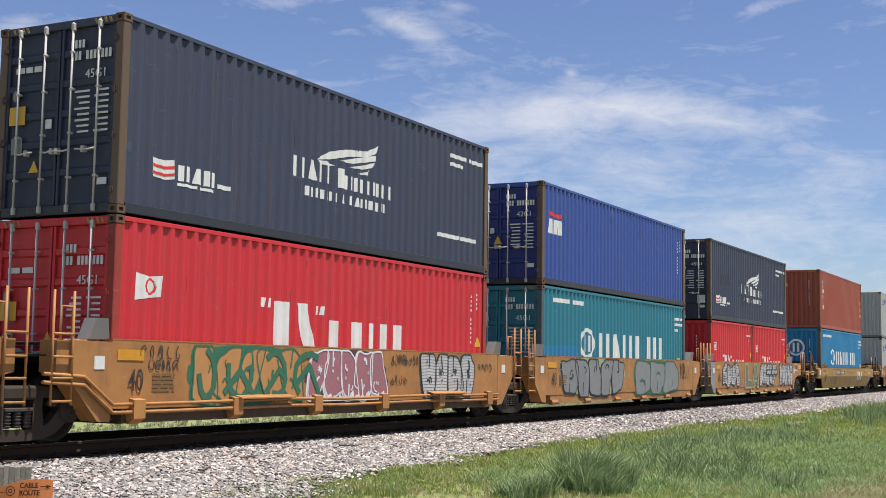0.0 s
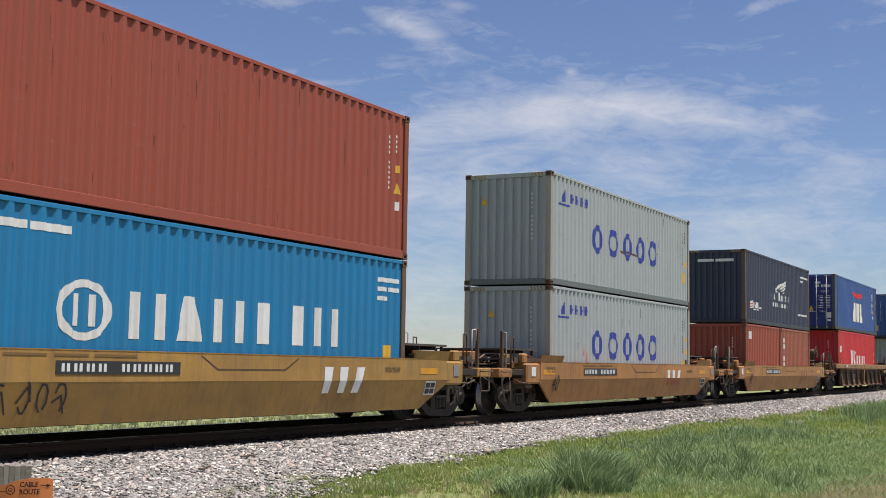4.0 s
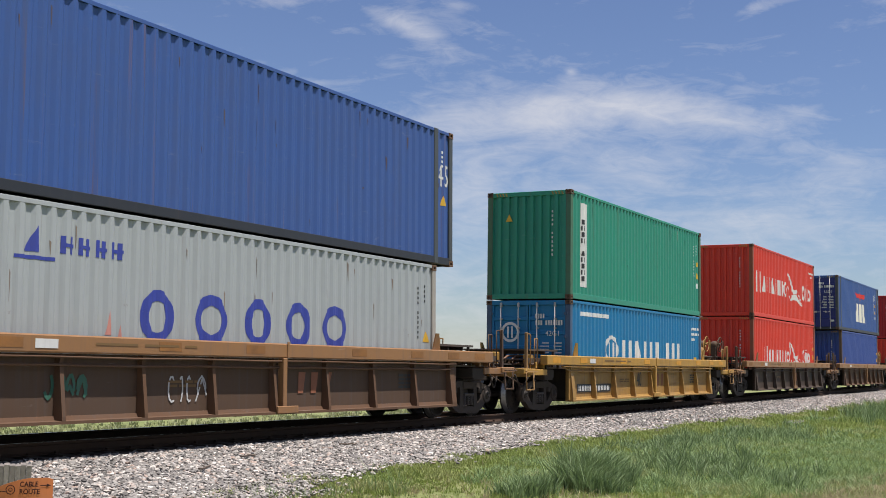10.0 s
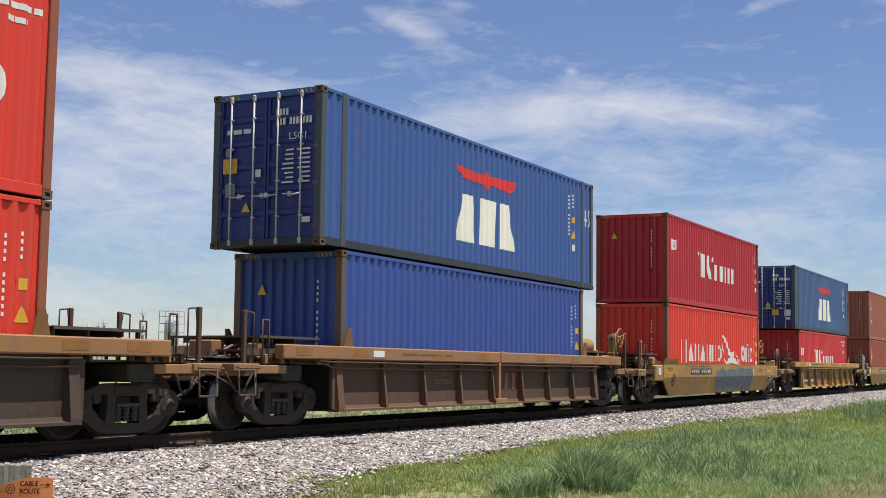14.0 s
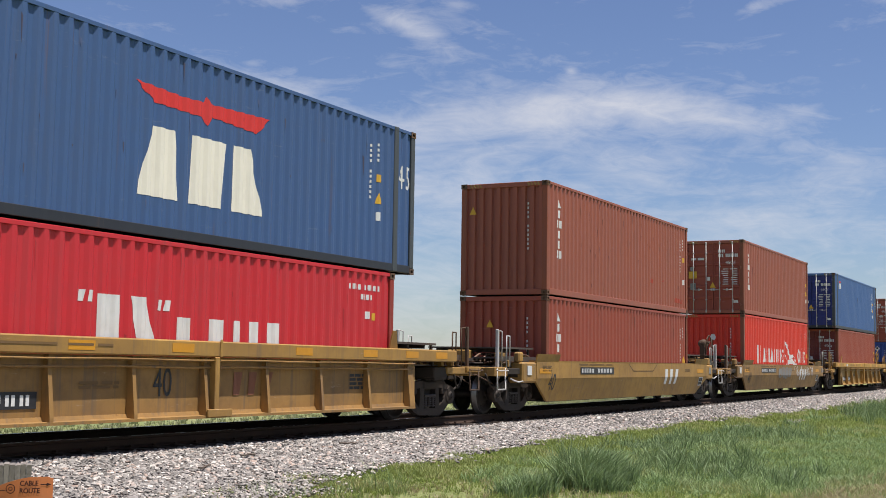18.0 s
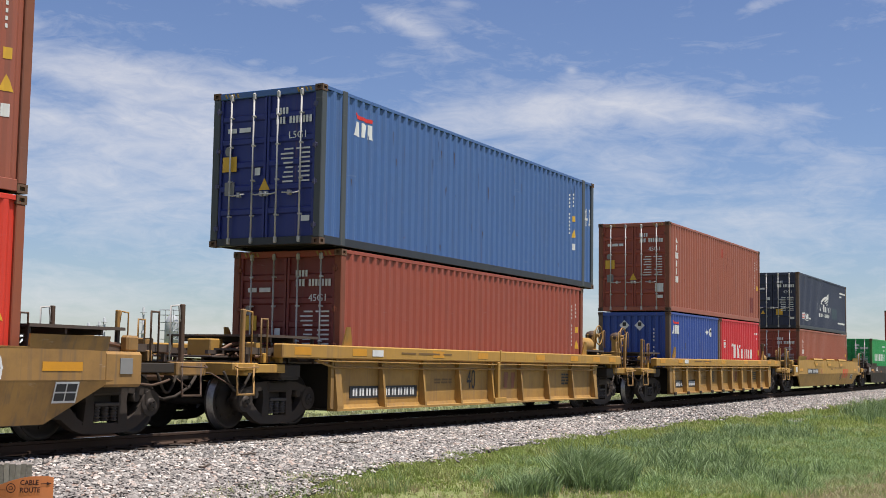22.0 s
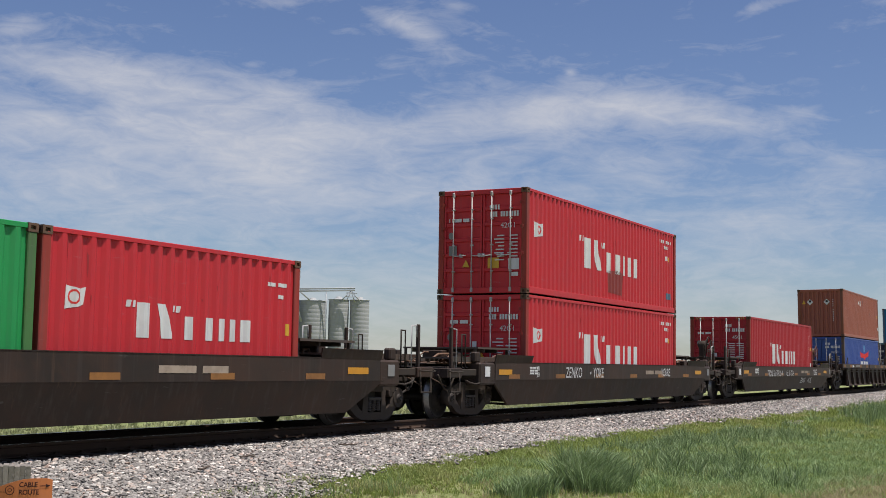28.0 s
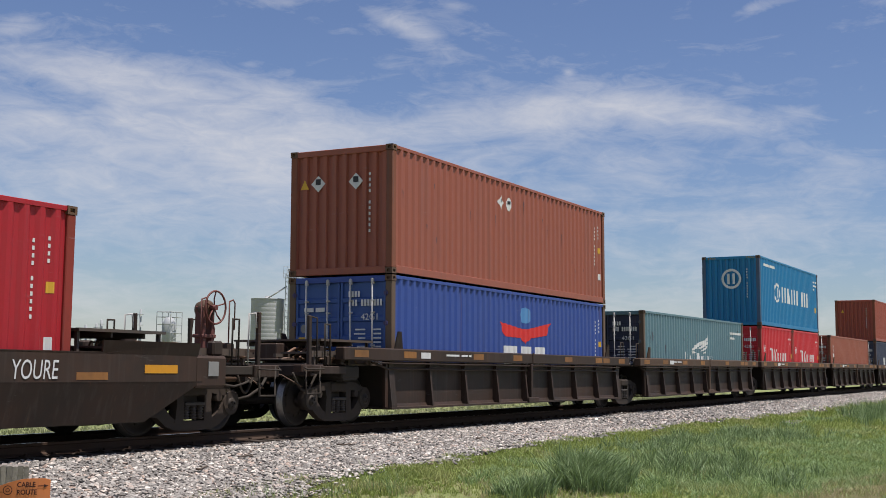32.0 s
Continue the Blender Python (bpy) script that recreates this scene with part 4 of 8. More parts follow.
def wheelset(parent, x):
    def build(g):
        g.cyl((0, -1.0, 0), (0, 1.0, 0), 0.075, 12)
        for s in (-1, 1):
            prof = [(0.62, 0.08), (0.62, 0.16), (0.70, 0.19), (0.695, 0.36), (0.66, 0.39), (0.655, WHEEL_R + 0.028), (0.69, WHEEL_R + 0.02), (0.705, WHEEL_R), (0.80, WHEEL_R - 0.008),
                    (0.805, 0.40), (0.745, 0.37), (0.75, 0.2), (0.81, 0.17), (0.81, 0.08)]
            g.lathe([(s * w, r) for w, r in prof] if s > 0 else [(s * w, r) for w, r in prof][::-1], 32)
            g.lathe([(s * 1.15, 0.001), (s * 1.15, 0.075), (s * 1.12, 0.1), (s * 0.98, 0.1)] if s < 0 else [(0.98, 0.1), (1.12, 0.1), (1.15, 0.075), (1.15, 0.001)], 14)
            for i in range(3):
                a = 2 * math.pi * i / 3
                g.cyl((0.045 * math.cos(a), s * 1.145, 0.045 * math.sin(a)), (0.045 * math.cos(a), s * 1.17, 0.045 * math.sin(a)), 0.014, 6)
            for i in range(10):
                a = 2 * math.pi * i / 10 + 0.3
                g.box(0.28 * math.cos(a) - 0.02, 0.28 * math.cos(a) + 0.02, s * 0.752 - 0.008, s * 0.752 + 0.008, 0.28 * math.sin(a) - 0.02, 0.28 * math.sin(a) + 0.02)
    ob = part("wheelset", "wheelset", build, WHEEL, parent, "steel wheelset", m=Matrix.Translation((x, 0, WHEEL_R)))
    if len(ob.data.materials) == 1:
        ob.data.materials.append(TREAD)
        for f in ob.data.polygons:
            if 0.69 < abs(f.center.y) < 0.803 and math.hypot(f.center.x, f.center.z) > 0.43:
                f.material_index = 1
    return ob


WHEELS = {-1: [], 1: []}


def truck(car, x):
    """A freight truck: bolster, two cast side frames with spring nests, two wheelsets."""
    t = part("truck", "bolster", lambda g: (g.box(-0.22, 0.22, -1.0, 1.0, 0.36, 0.62, 0.03), g.cyl((0, 0, 0.6), (0, 0, 0.74), 0.2, 16)), UNDER, car, m=Matrix.Translation((x, 0, RAIL_Z)))
    for s in (-1, 1):
        def frame_build(g):
            y0, y1 = (0.96, 1.1) if s > 0 else (-1.1, -0.96)
            top = [(-1.12, 0.5), (-1.1, 0.6), (-0.98, 0.665), (-0.8, 0.7), (-0.6, 0.76), (-0.3, 0.785), (0.3, 0.785), (0.6, 0.76), (0.8, 0.7), (0.98, 0.665), (1.1, 0.6), (1.12, 0.5)]
            g.prism(top + [(0.95, 0.55), (0.7, 0.6), (0.42, 0.635), (-0.42, 0.635), (-0.7, 0.6), (-0.95, 0.55)], 1, y0, y1)
            # the bowed lower member
            bow = [(1.0, 0.52), (0.98, 0.4), (0.84, 0.27), (0.66, 0.15), (0.46, 0.085), (0.2, 0.07)]
            inner = [(0.2, 0.215), (0.4, 0.225), (0.54, 0.29), (0.68, 0.42), (0.78, 0.55)]
            for m in (-1, 1):
                q = [(m * x, z) for x, z in bow + [(0.0, 0.07), (0.0, 0.215)] + inner]
                g.prism(q, 1, y0 + 0.004, y1 - 0.004)
                q = [(m * 0.25, 0.64), (m * 0.43, 0.64), (m * 0.41, 0.5), (m * 0.45, 0.2), (m * 0.25, 0.2)]
                g.prism(q, 1, y0 - 0.006, y1 + 0.006)
                g.cyl((m * 0.92, y0 - 0.02, 0.475), (m * 0.92, y1 + 0.02, 0.475), 0.19, 18)
                g.box(min(m * 0.8, m * 1.1), max(m * 0.8, m * 1.1), y0 - 0.012, y1 + 0.012, 0.5, 0.68, 0.05)
                g.cyl((m * 0.62, y0 - 0.008, 0.57), (m * 0.62, y1 + 0.008, 0.57), 0.07, 12)
            g.box(-0.3, 0.3, y0 - 0.03, y1 + 0.03, 0.6, 0.78, 0.03)
        part("side_frame", ("sideframe", s), frame_build, FRAME_STEEL, t, "cast steel side frame")

        def spring(g):
            for xx in (-0.17, 0.0, 0.17):
                for yy in (s * 0.98, s * 1.07):
                    for i in range(5):
                        z = 0.25 + i * 0.042
                        g.lathe([(z, 0.052), (z + 0.012, 0.066), (z + 0.024, 0.052)], 8, (xx, yy, 0), 2)
                    g.cyl((xx, yy, 0.24), (xx, yy, 0.46), 0.045, 8)
            g.box(-0.24, 0.24, s * 1.03 - 0.1, s * 1.03 + 0.1, 0.45, 0.5, 0.01)
        part("spring_nest", ("springs", s), spring, material("spring_steel", (0.045, 0.036, 0.03), 0.7, wear=0.5), t)
    for s in (-1, 1):
        WHEELS[s].append(wheelset(t, s * AXLE))
    return t


def brake_wheel(car, x, y, z, mat, r=0.27):
    """A hand brake: a spoked wheel that faces the side, its gear drum, and the stand that carries them."""
    def build(g):
        g.tube([(r * math.cos(2 * math.pi * i / 28), 0, r * math.sin(2 * math.pi * i / 28)) for i in range(28)], 0.017, 7, True)
        for i in range(5):
            a = 2 * math.pi * i / 5 + 0.3
            g.tube([(0.03 * math.cos(a), 0.03, 0.03 * math.sin(a)), (0.55 * r * math.cos(a), 0.035, 0.55 * r * math.sin(a)), (r * math.cos(a), 0, r * math.sin(a))], 0.013, 6)
        g.cyl((0, -0.02, 0), (0, 0.14, 0), 0.045, 12)
    part("brake_wheel", ("bwheel", r), build, mat, car, "spoked hand brake wheel", m=Matrix.Translation((x, y - 0.12, z)))
    part("gear_drum", "bdrum", lambda g: g.lathe([(-0.02, 0.001), (-0.02, 0.1), (0.03, 0.15), (0.1, 0.165), (0.16, 0.15), (0.24, 0.12), (0.28, 0.07), (0.28, 0.001)], 18, (0.02, 0, -0.03)), RUSTY if mat is not DARK_CAR else UNDER, car, "rusty brake gear drum", m=Matrix.Translation((x, y, z)))

    def stand(g):
        g.box(-0.13, -0.05, 0.02, 0.2, -0.95, 0.02, 0.012)
        g.box(0.09, 0.17, 0.02, 0.2, -0.95, 0.02, 0.012)
        g.box(-0.16, 0.2, 0.0, 0.22, -0.5, -0.44, 0.01)
        g.tube([(0.17, 0.1, -0.1), (0.25, 0.08, -0.35), (0.22, 0.1, -0.9)], 0.011)
        g.tube([(0.02, 0.1, -0.18), (0.02, 0.1, -0.95)], 0.02)
    part("brake_stand", "bstand", stand, mat, car, m=Matrix.Translation((x, y, z)))
    for u in (-0.34, 0.4):
        part("guard_rail", ("bguard",), lambda g: g.tube([(0, 0, -0.9), (0, 0, 0.12), (0.1, 0, 0.15), (0.15, 0, 0.1), (0.15, 0, -0.35)], 0.013), mat, car, m=Matrix.Translation((x + u, y - 0.1, z)))


def car_end(car, s, x_end, reach, body, trim, brake=False, tank=False, small=False, posts=True, step_u=3.1, deck_mat=None, truck_u=1.75, ribbed=False, tall=False):
    """The platform over a truck: u runs outward from the container's end."""
    dm = deck_mat or GRATING

    def X(u):
        return x_end + s * u

    def bx(g, u0, u1, y0, y1, z0, z1, c=0.01):
        a, b = sorted((X(u0), X(u1)))
        g.box(a, b, y0, y1, z0, z1, c)

    part("end_bulkhead", None, lambda g: bx(g, 0.10, 0.18, -1.3, 1.3, 0.2, 1.02), UNDER, car)
    part("centre_sill", None, lambda g: (bx(g, 0.15, reach - 0.35, -0.3, 0.3, 0.70, 0.98, 0.02), bx(g, 0.15, 1.0, -0.42, 0.42, 0.45, 0.9, 0.05)), UNDER, car)
    part("body_bolster", None, lambda g: (bx(g, truck_u - 0.3, truck_u + 0.3, -1.36, 1.36, 0.76, 0.98, 0.02), bx(g, truck_u - 0.25, truck_u + 0.25, -1.35, -0.9, 0.72, 0.78), bx(g, truck_u - 0.25, truck_u + 0.25, 0.9, 1.35, 0.72, 0.78)), UNDER, car)
    part("deck", None, lambda g: (bx(g, 0.2, reach - 0.75, -1.2, 1.2, 1.0, 1.03, 0), bx(g, 0.35, 1.3, -0.85, 0.85, 1.03, 1.12, 0.02), bx(g, reach - 1.9, reach - 0.75, -0.75, 0.75, 1.08, 1.11, 0.005)), dm, car, "dark steel walkway")

    def pipes(g):
        rng = random.Random(int(abs(x_end) * 10) + (7 if s > 0 else 3))
        for i in range(5):
            y = -1.15 + 0.5 * i + rng.uniform(-0.1, 0.1)
            g.tube([(X(0.5), y, 1.1), (X(1.4), y, 1.12 + rng.uniform(0, 0.08)), (X(reach - 1.2), y + rng.uniform(-0.2, 0.2), 1.1)], 0.022)
        g.tube([(X(0.9), -1.2, 1.22), (X(2.2), -1.22, 1.22), (X(2.2), -1.22, 1.03)], 0.02)
        for i in range(6):
            u = 1.2 + 0.25 * i
            g.tube([(X(u), -1.15, 1.04), (X(u + 0.12), -1.1, 1.16 + rng.uniform(0, 0.06)), (X(u + 0.2), -1.0, 1.04)], 0.016)
        for i in range(12):
            u, w, y, h = rng.uniform(0.4, reach - 2.0), rng.uniform(0.4, 1.3), rng.uniform(-1.25, 0.6), rng.uniform(0.04, 0.2)
            turn = rng.uniform(-0.3, 0.3)
            g.tube([(X(u), y, 1.12), (X(u + 0.18 * w), y + 0.3 * turn, 1.14 + h), (X(u + 0.6 * w), y + 0.7 * turn, 1.15 + h * rng.uniform(0.6, 1.1)), (X(u + w), y + turn, 1.12)], rng.choice((0.012, 0.016, 0.022, 0.028)), 6)
    def hoses(g):
        rng = random.Random(int(abs(x_end) * 10) + (17 if s > 0 else 13))
        for k in range(which):
            rng.random()
        u, y, b = rng.uniform(0.8, 1.5), -1.24 + 0.14 * which, rng.uniform(-0.12, 0.12)
        w, h = rng.uniform(0.6, 1.2), rng.uniform(0.06, 0.16)
        g.tube([(X(u + w * i / 8), y + b * i / 8, 1.16 + h * math.sin(math.pi * i / 8) ** 0.6) for i in range(9)], 0.022, 7)
    brown = material("brown_hose", (0.12, 0.055, 0.03), 0.55, wear=0.5, wear_colour=(0.07, 0.045, 0.035))
    for which in (0, 1, 2):
        part("hose", None, hoses, brown, car, "brown looping hose")
    part("hanging_hose", None, lambda g: g.tube([(X(reach - 1.2 + 0.6 * i / 8), -1.2 + 0.1 * i / 8, 0.86 - 0.32 * math.sin(math.pi * i / 8)) for i in range(9)], 0.022, 7), UNDER, car)
    for u0, u1, y0, y1, z1 in ((1.0, 1.2, -1.18, -1.02, 1.3), (reach - 1.5, reach - 1.28, -1.2, -1.0, 1.34), (2.1, 2.45, -0.2, 0.3, 1.4)):
        part("valve", None, lambda g: bx(g, u0, u1, y0, y1, 1.1, z1, 0.02), body, car)
    part("brake_piping", None, pipes, material("pipe_brown", (0.15, 0.075, 0.04), 0.6, wear=0.6, wear_colour=(0.1, 0.07, 0.05)), car)
    part("end_sill", None, lambda g: bx(g, reach - 0.85, reach - 0.72, -1.4, 1.4, 0.80, 1.0, 0.015), body, car)
    for y in (-1, 1):
        lo, hi = sorted((y * 1.42, y * 1.30))
        part("side_sill", None, lambda g: bx(g, 2.0 + reach - 3.88, reach - 0.72, lo + 0.02, hi - 0.02, 0.84, 0.98, 0.012), body if ribbed else UNDER, car)
        part("step_box", None, lambda g: bx(g, step_u - 0.12, step_u + 0.56, min(y * 1.45, y * 1.25), max(y * 1.45, y * 1.25), 0.80 if not ribbed else 0.88, 1.0, 0.015), body, car)
        tagged(part("catwalk", None, lambda g: ([bx(g, 0.75 + 0.22 * k, 0.92 + 0.22 * k, *sorted((y * 1.22, y * 0.45)), 1.2, 1.235, 0) for k in range(int((reach - 1.7) / 0.22))], bx(g, 0.75, reach - 0.95, *sorted((y * 1.26, y * 1.2)), 1.14, 1.25, 0),
                                         bx(g, 0.75, reach - 0.95, *sorted((y * 0.5, y * 0.44)), 1.14, 1.2, 0), [bx(g, u, u + 0.06, *sorted((y * 1.24, y * 1.18)), 1.0, 1.2, 0) for u in (0.8, 1.6, reach - 1.1)]), dm, car, "dark slatted catwalk"), kind="stuff")
        for u in (1.9, 2.35):
            part("bracket", None, lambda g: bx(g, u, u + 0.1, *sorted((y * 1.3, y * 1.1)), 1.0, 1.16, 0.01), body, car)
        part("corner_step", None, lambda g: g.tube([(X(step_u), y * 1.44, 0.98), (X(step_u), y * 1.46, 0.5), (X(step_u + 0.44), y * 1.46, 0.5), (X(step_u + 0.44), y * 1.44, 0.98)], 0.018), trim, car, "bent steel corner step")
        part("handrail", None, lambda g: g.tube([(X(step_u - 0.05), y * 1.46, 0.93), (X(step_u - 0.02), y * 1.52, 0.93), (X(step_u + 0.5), y * 1.52, 0.92), (X(step_u + 0.52), y * 1.46, 0.95)], 0.014), trim, car)
        if posts:
            part("post", None, lambda g: bx(g, step_u + 0.1, step_u + 0.175, *sorted((y * 1.27, y * 1.34)), 0.95, 1.86, 0.012), trim if trim is not UNDER else DARK_CAR, car, "upright steel post")
            part("grab_rail", None, lambda g: g.tube([(X(step_u - 0.12), y * 1.3, 1.0), (X(step_u - 0.12), y * 1.3, 1.82), (X(step_u + 0.06), y * 1.3, 1.84), (X(step_u + 0.1), y * 1.3, 1.6)], 0.014), SILVER if not ribbed else trim, car)
            part("grab_rail", None, lambda g: g.tube([(X(step_u - 0.55), y * 1.3, 1.0), (X(step_u - 0.55), y * 1.3, 1.72), (X(step_u - 0.38), y * 1.3, 1.72), (X(step_u - 0.38), y * 1.3, 1.0)], 0.016), trim, car)
    def platform(g):
        bx(g, 0.35, 2.2, -0.95, 0.95, 1.44, 1.475, 0)
        for u in (0.4, 2.12):
            for y in (-0.9, 0.9):
                bx(g, u, u + 0.05, y - 0.025, y + 0.025, 1.0, 1.44, 0)
        bx(g, 0.35, 2.2, -1.0, -0.95, 1.435, 1.48, 0)
        for u in (1.05, 1.75):
            bx(g, u, u + 0.04, -0.95, 0.95, 1.36, 1.44, 0)
    part("crossover_platform", None, platform, dm, car, "raised steel crossover platform")
    part("coupler", None, lambda g: (bx(g, reach - 0.75, reach - 0.22, -0.09, 0.09, 0.76, 0.92, 0.03), bx(g, reach - 0.3, reach + 0.03, -0.2, 0.16, 0.70, 0.98, 0.06)), CAST, car, "knuckle coupler")
    part("air_hose", None, lambda g: g.tube([(X(reach - 0.75), -0.45, 0.8), (X(reach - 0.5), -0.5, 0.6), (X(reach - 0.25), -0.42, 0.45), (X(reach), -0.35, 0.4)], 0.026, 7), UNDER, car)
    part("uncoupling_lever", None, lambda g: g.tube([(X(reach - 0.5), -0.1, 0.9), (X(reach - 0.55), -0.9, 0.82), (X(reach - 0.6), -1.3, 0.62)], 0.014), RUSTY, car)
    if brake:
        brake_wheel(car, X(reach - 1.05), -0.5, 1.93, brake)
    if small:
        part("air_tank", None, lambda g: g.lathe([(-0.5, 0.001), (-0.49, 0.08), (-0.44, 0.15), (-0.36, 0.18), (0.36, 0.18), (0.44, 0.15), (0.49, 0.08), (0.5, 0.001)], 20, (X(1.5), -0.6, 1.36), 1), small, car, "small round-ended air reservoir")
        part("tank_bracket", None, lambda g: bx(g, 1.36, 1.64, -0.9, -0.3, 1.03, 1.2, 0.02), body, car)
        for u in (0.75, 1.05):
            part("post", None, lambda g: bx(g, u, u + 0.07, -1.1, -1.03, 1.1, 1.98, 0.012), RUST_RIB, car, "upright steel post")
    if tank:
        part("air_tank", None, lambda g: g.lathe([(-0.6, 0.001), (-0.59, 0.09), (-0.55, 0.16), (-0.46, 0.21), (0.46, 0.21), (0.55, 0.16), (0.59, 0.09), (0.6, 0.001)], 20, (X(1.45), -0.6, 1.78 if tall else 1.62), 0), tank, car, "round-ended air reservoir")
        part("tank_bracket", None, lambda g: [slab(g, [(X(u), -1.0, 1.03), (X(u), -0.2, 1.03), (X(u), -0.35, 1.66 if tall else 1.5), (X(u), -0.85, 1.66 if tall else 1.5)], (s * 0.03, 0, 0)) for u in (1.05, 1.85)], body, car)
        part("valve_box", None, lambda g: (bx(g, 2.25, 2.55, -0.8, -0.45, 1.1, 1.75 if tall else 1.4, 0.03), bx(g, 2.3, 2.48, -0.75, -0.5, 1.75 if tall else 1.4, 2.0 if tall else 1.52, 0.05), g.tube([(X(2.2), -0.9, 1.4), (X(1.9), -0.95, 1.35), (X(1.6), -0.9, 1.1)], 0.018)), tank, car)
        part("end_cabinet", None, lambda g: bx(g, 0.25, 0.6, -1.1, -0.7, 1.1, 1.6, 0.05), tank, car)


def number_plate(car, x0, x1, z0, z1, y=-1.502, plate=True, seed=0, lean=0.0):
    """The painted reporting mark: a dark panel with plain pale bars."""
    def on(z):
        return y - 0.004 + lean * (1.16 - z)
    if plate:
        part("number_panel", None, lambda g: slab(g, [(x0, on(z0), z0), (x1, on(z0), z0), (x1, on(z1), z1), (x0, on(z1), z1)], (0, -0.003, 0)), DECAL_BLACK, car, "black number panel")
    polys = []
    n, w = 10, (x1 - x0) * 0.92
    for i in range(n):
        if i == 4:
            continue
        a = x0 + (x1 - x0) * 0.04 + w * i / n
        for q in (0.0, 0.42):
            polys.append(rect(a + w / n * q, a + w / n * (q + 0.24), z0 + (z1 - z0) * 0.2, z1 - (z1 - z0) * 0.2))
    car_mark(car, "number_lettering", polys, WHITE if plate else DECAL_BLACK, y - 0.008)


def car_mark(car, name, polys, mat, y=-1.506, label="", lean=None):
    """Flat paint on the near side of a car; lean: (z, slope) where the plate slopes in below z."""
    def build(g):
        for i, p in enumerate(polys):
            k = y - 0.00012 * (i % 14)
            q = [(x, k + ((lean[0] - z) * lean[1] if lean and z < lean[0] else 0.0), z) for x, z in p]
            n = (Vector(q[1]) - Vector(q[0])).cross(Vector(q[2]) - Vector(q[0]))
            g.face(q if n.y < 0 else q[::-1])
    ob = part(name, None, build, mat, car, label)
    return tagged(ob, kind="stuff") if len(polys) > 1 else ob


def split_z(polys, z):
    out = []
    for p in polys:
        for less in (True, False):
            q = clip(p, 1, z, less)
            if len(q) >= 3:
                out.append(q)
    return out


LEAN = (0.74, 0.24)


def maker_mark(car, x, z, h, mat, lean=None, y=-1.506, low=None):
    """Three plain slanted shapes where the owner's mark stands."""
    k = h
    ps = [[(x + 0.3 * k, z), (x + 0.75 * k, z), (x + 0.95 * k, z + k), (x + 0.35 * k, z + k)], [(x + 1.4 * k, z), (x + 1.85 * k, z), (x + 2.05 * k, z + k), (x + 1.45 * k, z + k)],
          [(x + 2.4 * k, z), (x + 2.9 * k, z), (x + 3.3 * k, z + k), (x + 2.7 * k, z + k)]]
    ps = split_z(ps, lean[0]) if lean else ps
    if low:
        car_mark(car, "maker_mark", [p for p in ps if max(q[1] for q in p) < lean[0] + 0.001], low, y, "lower half of the maker's mark", lean)
        ps = [p for p in ps if max(q[1] for q in p) > lean[0] + 0.001]
    car_mark(car, "maker_mark", ps, mat, y, "plain slanted maker's mark", lean)


def data_text(car, x, z, w, h, rows, seed, y=-1.506, mat=None, lean=None):
    car_mark(car, "stencilled_data", bars(x, z, w, h, rows, seed, 0.85), mat or material("stencil_brown", (0.16, 0.09, 0.03), 0.7, wear=0.3), y, lean=lean)


def well_floor(car, a, b):
    for i, x in enumerate(np.linspace(a + 0.3, b - 0.3, 5)):
        part("cross_bearer", ("bearer",), lambda g: g.box(-0.22, 0.22, -1.33, 1.33, 0.165, 0.205, 0.01), UNDER, car, m=Matrix.Translation((float(x), 0, 0)))


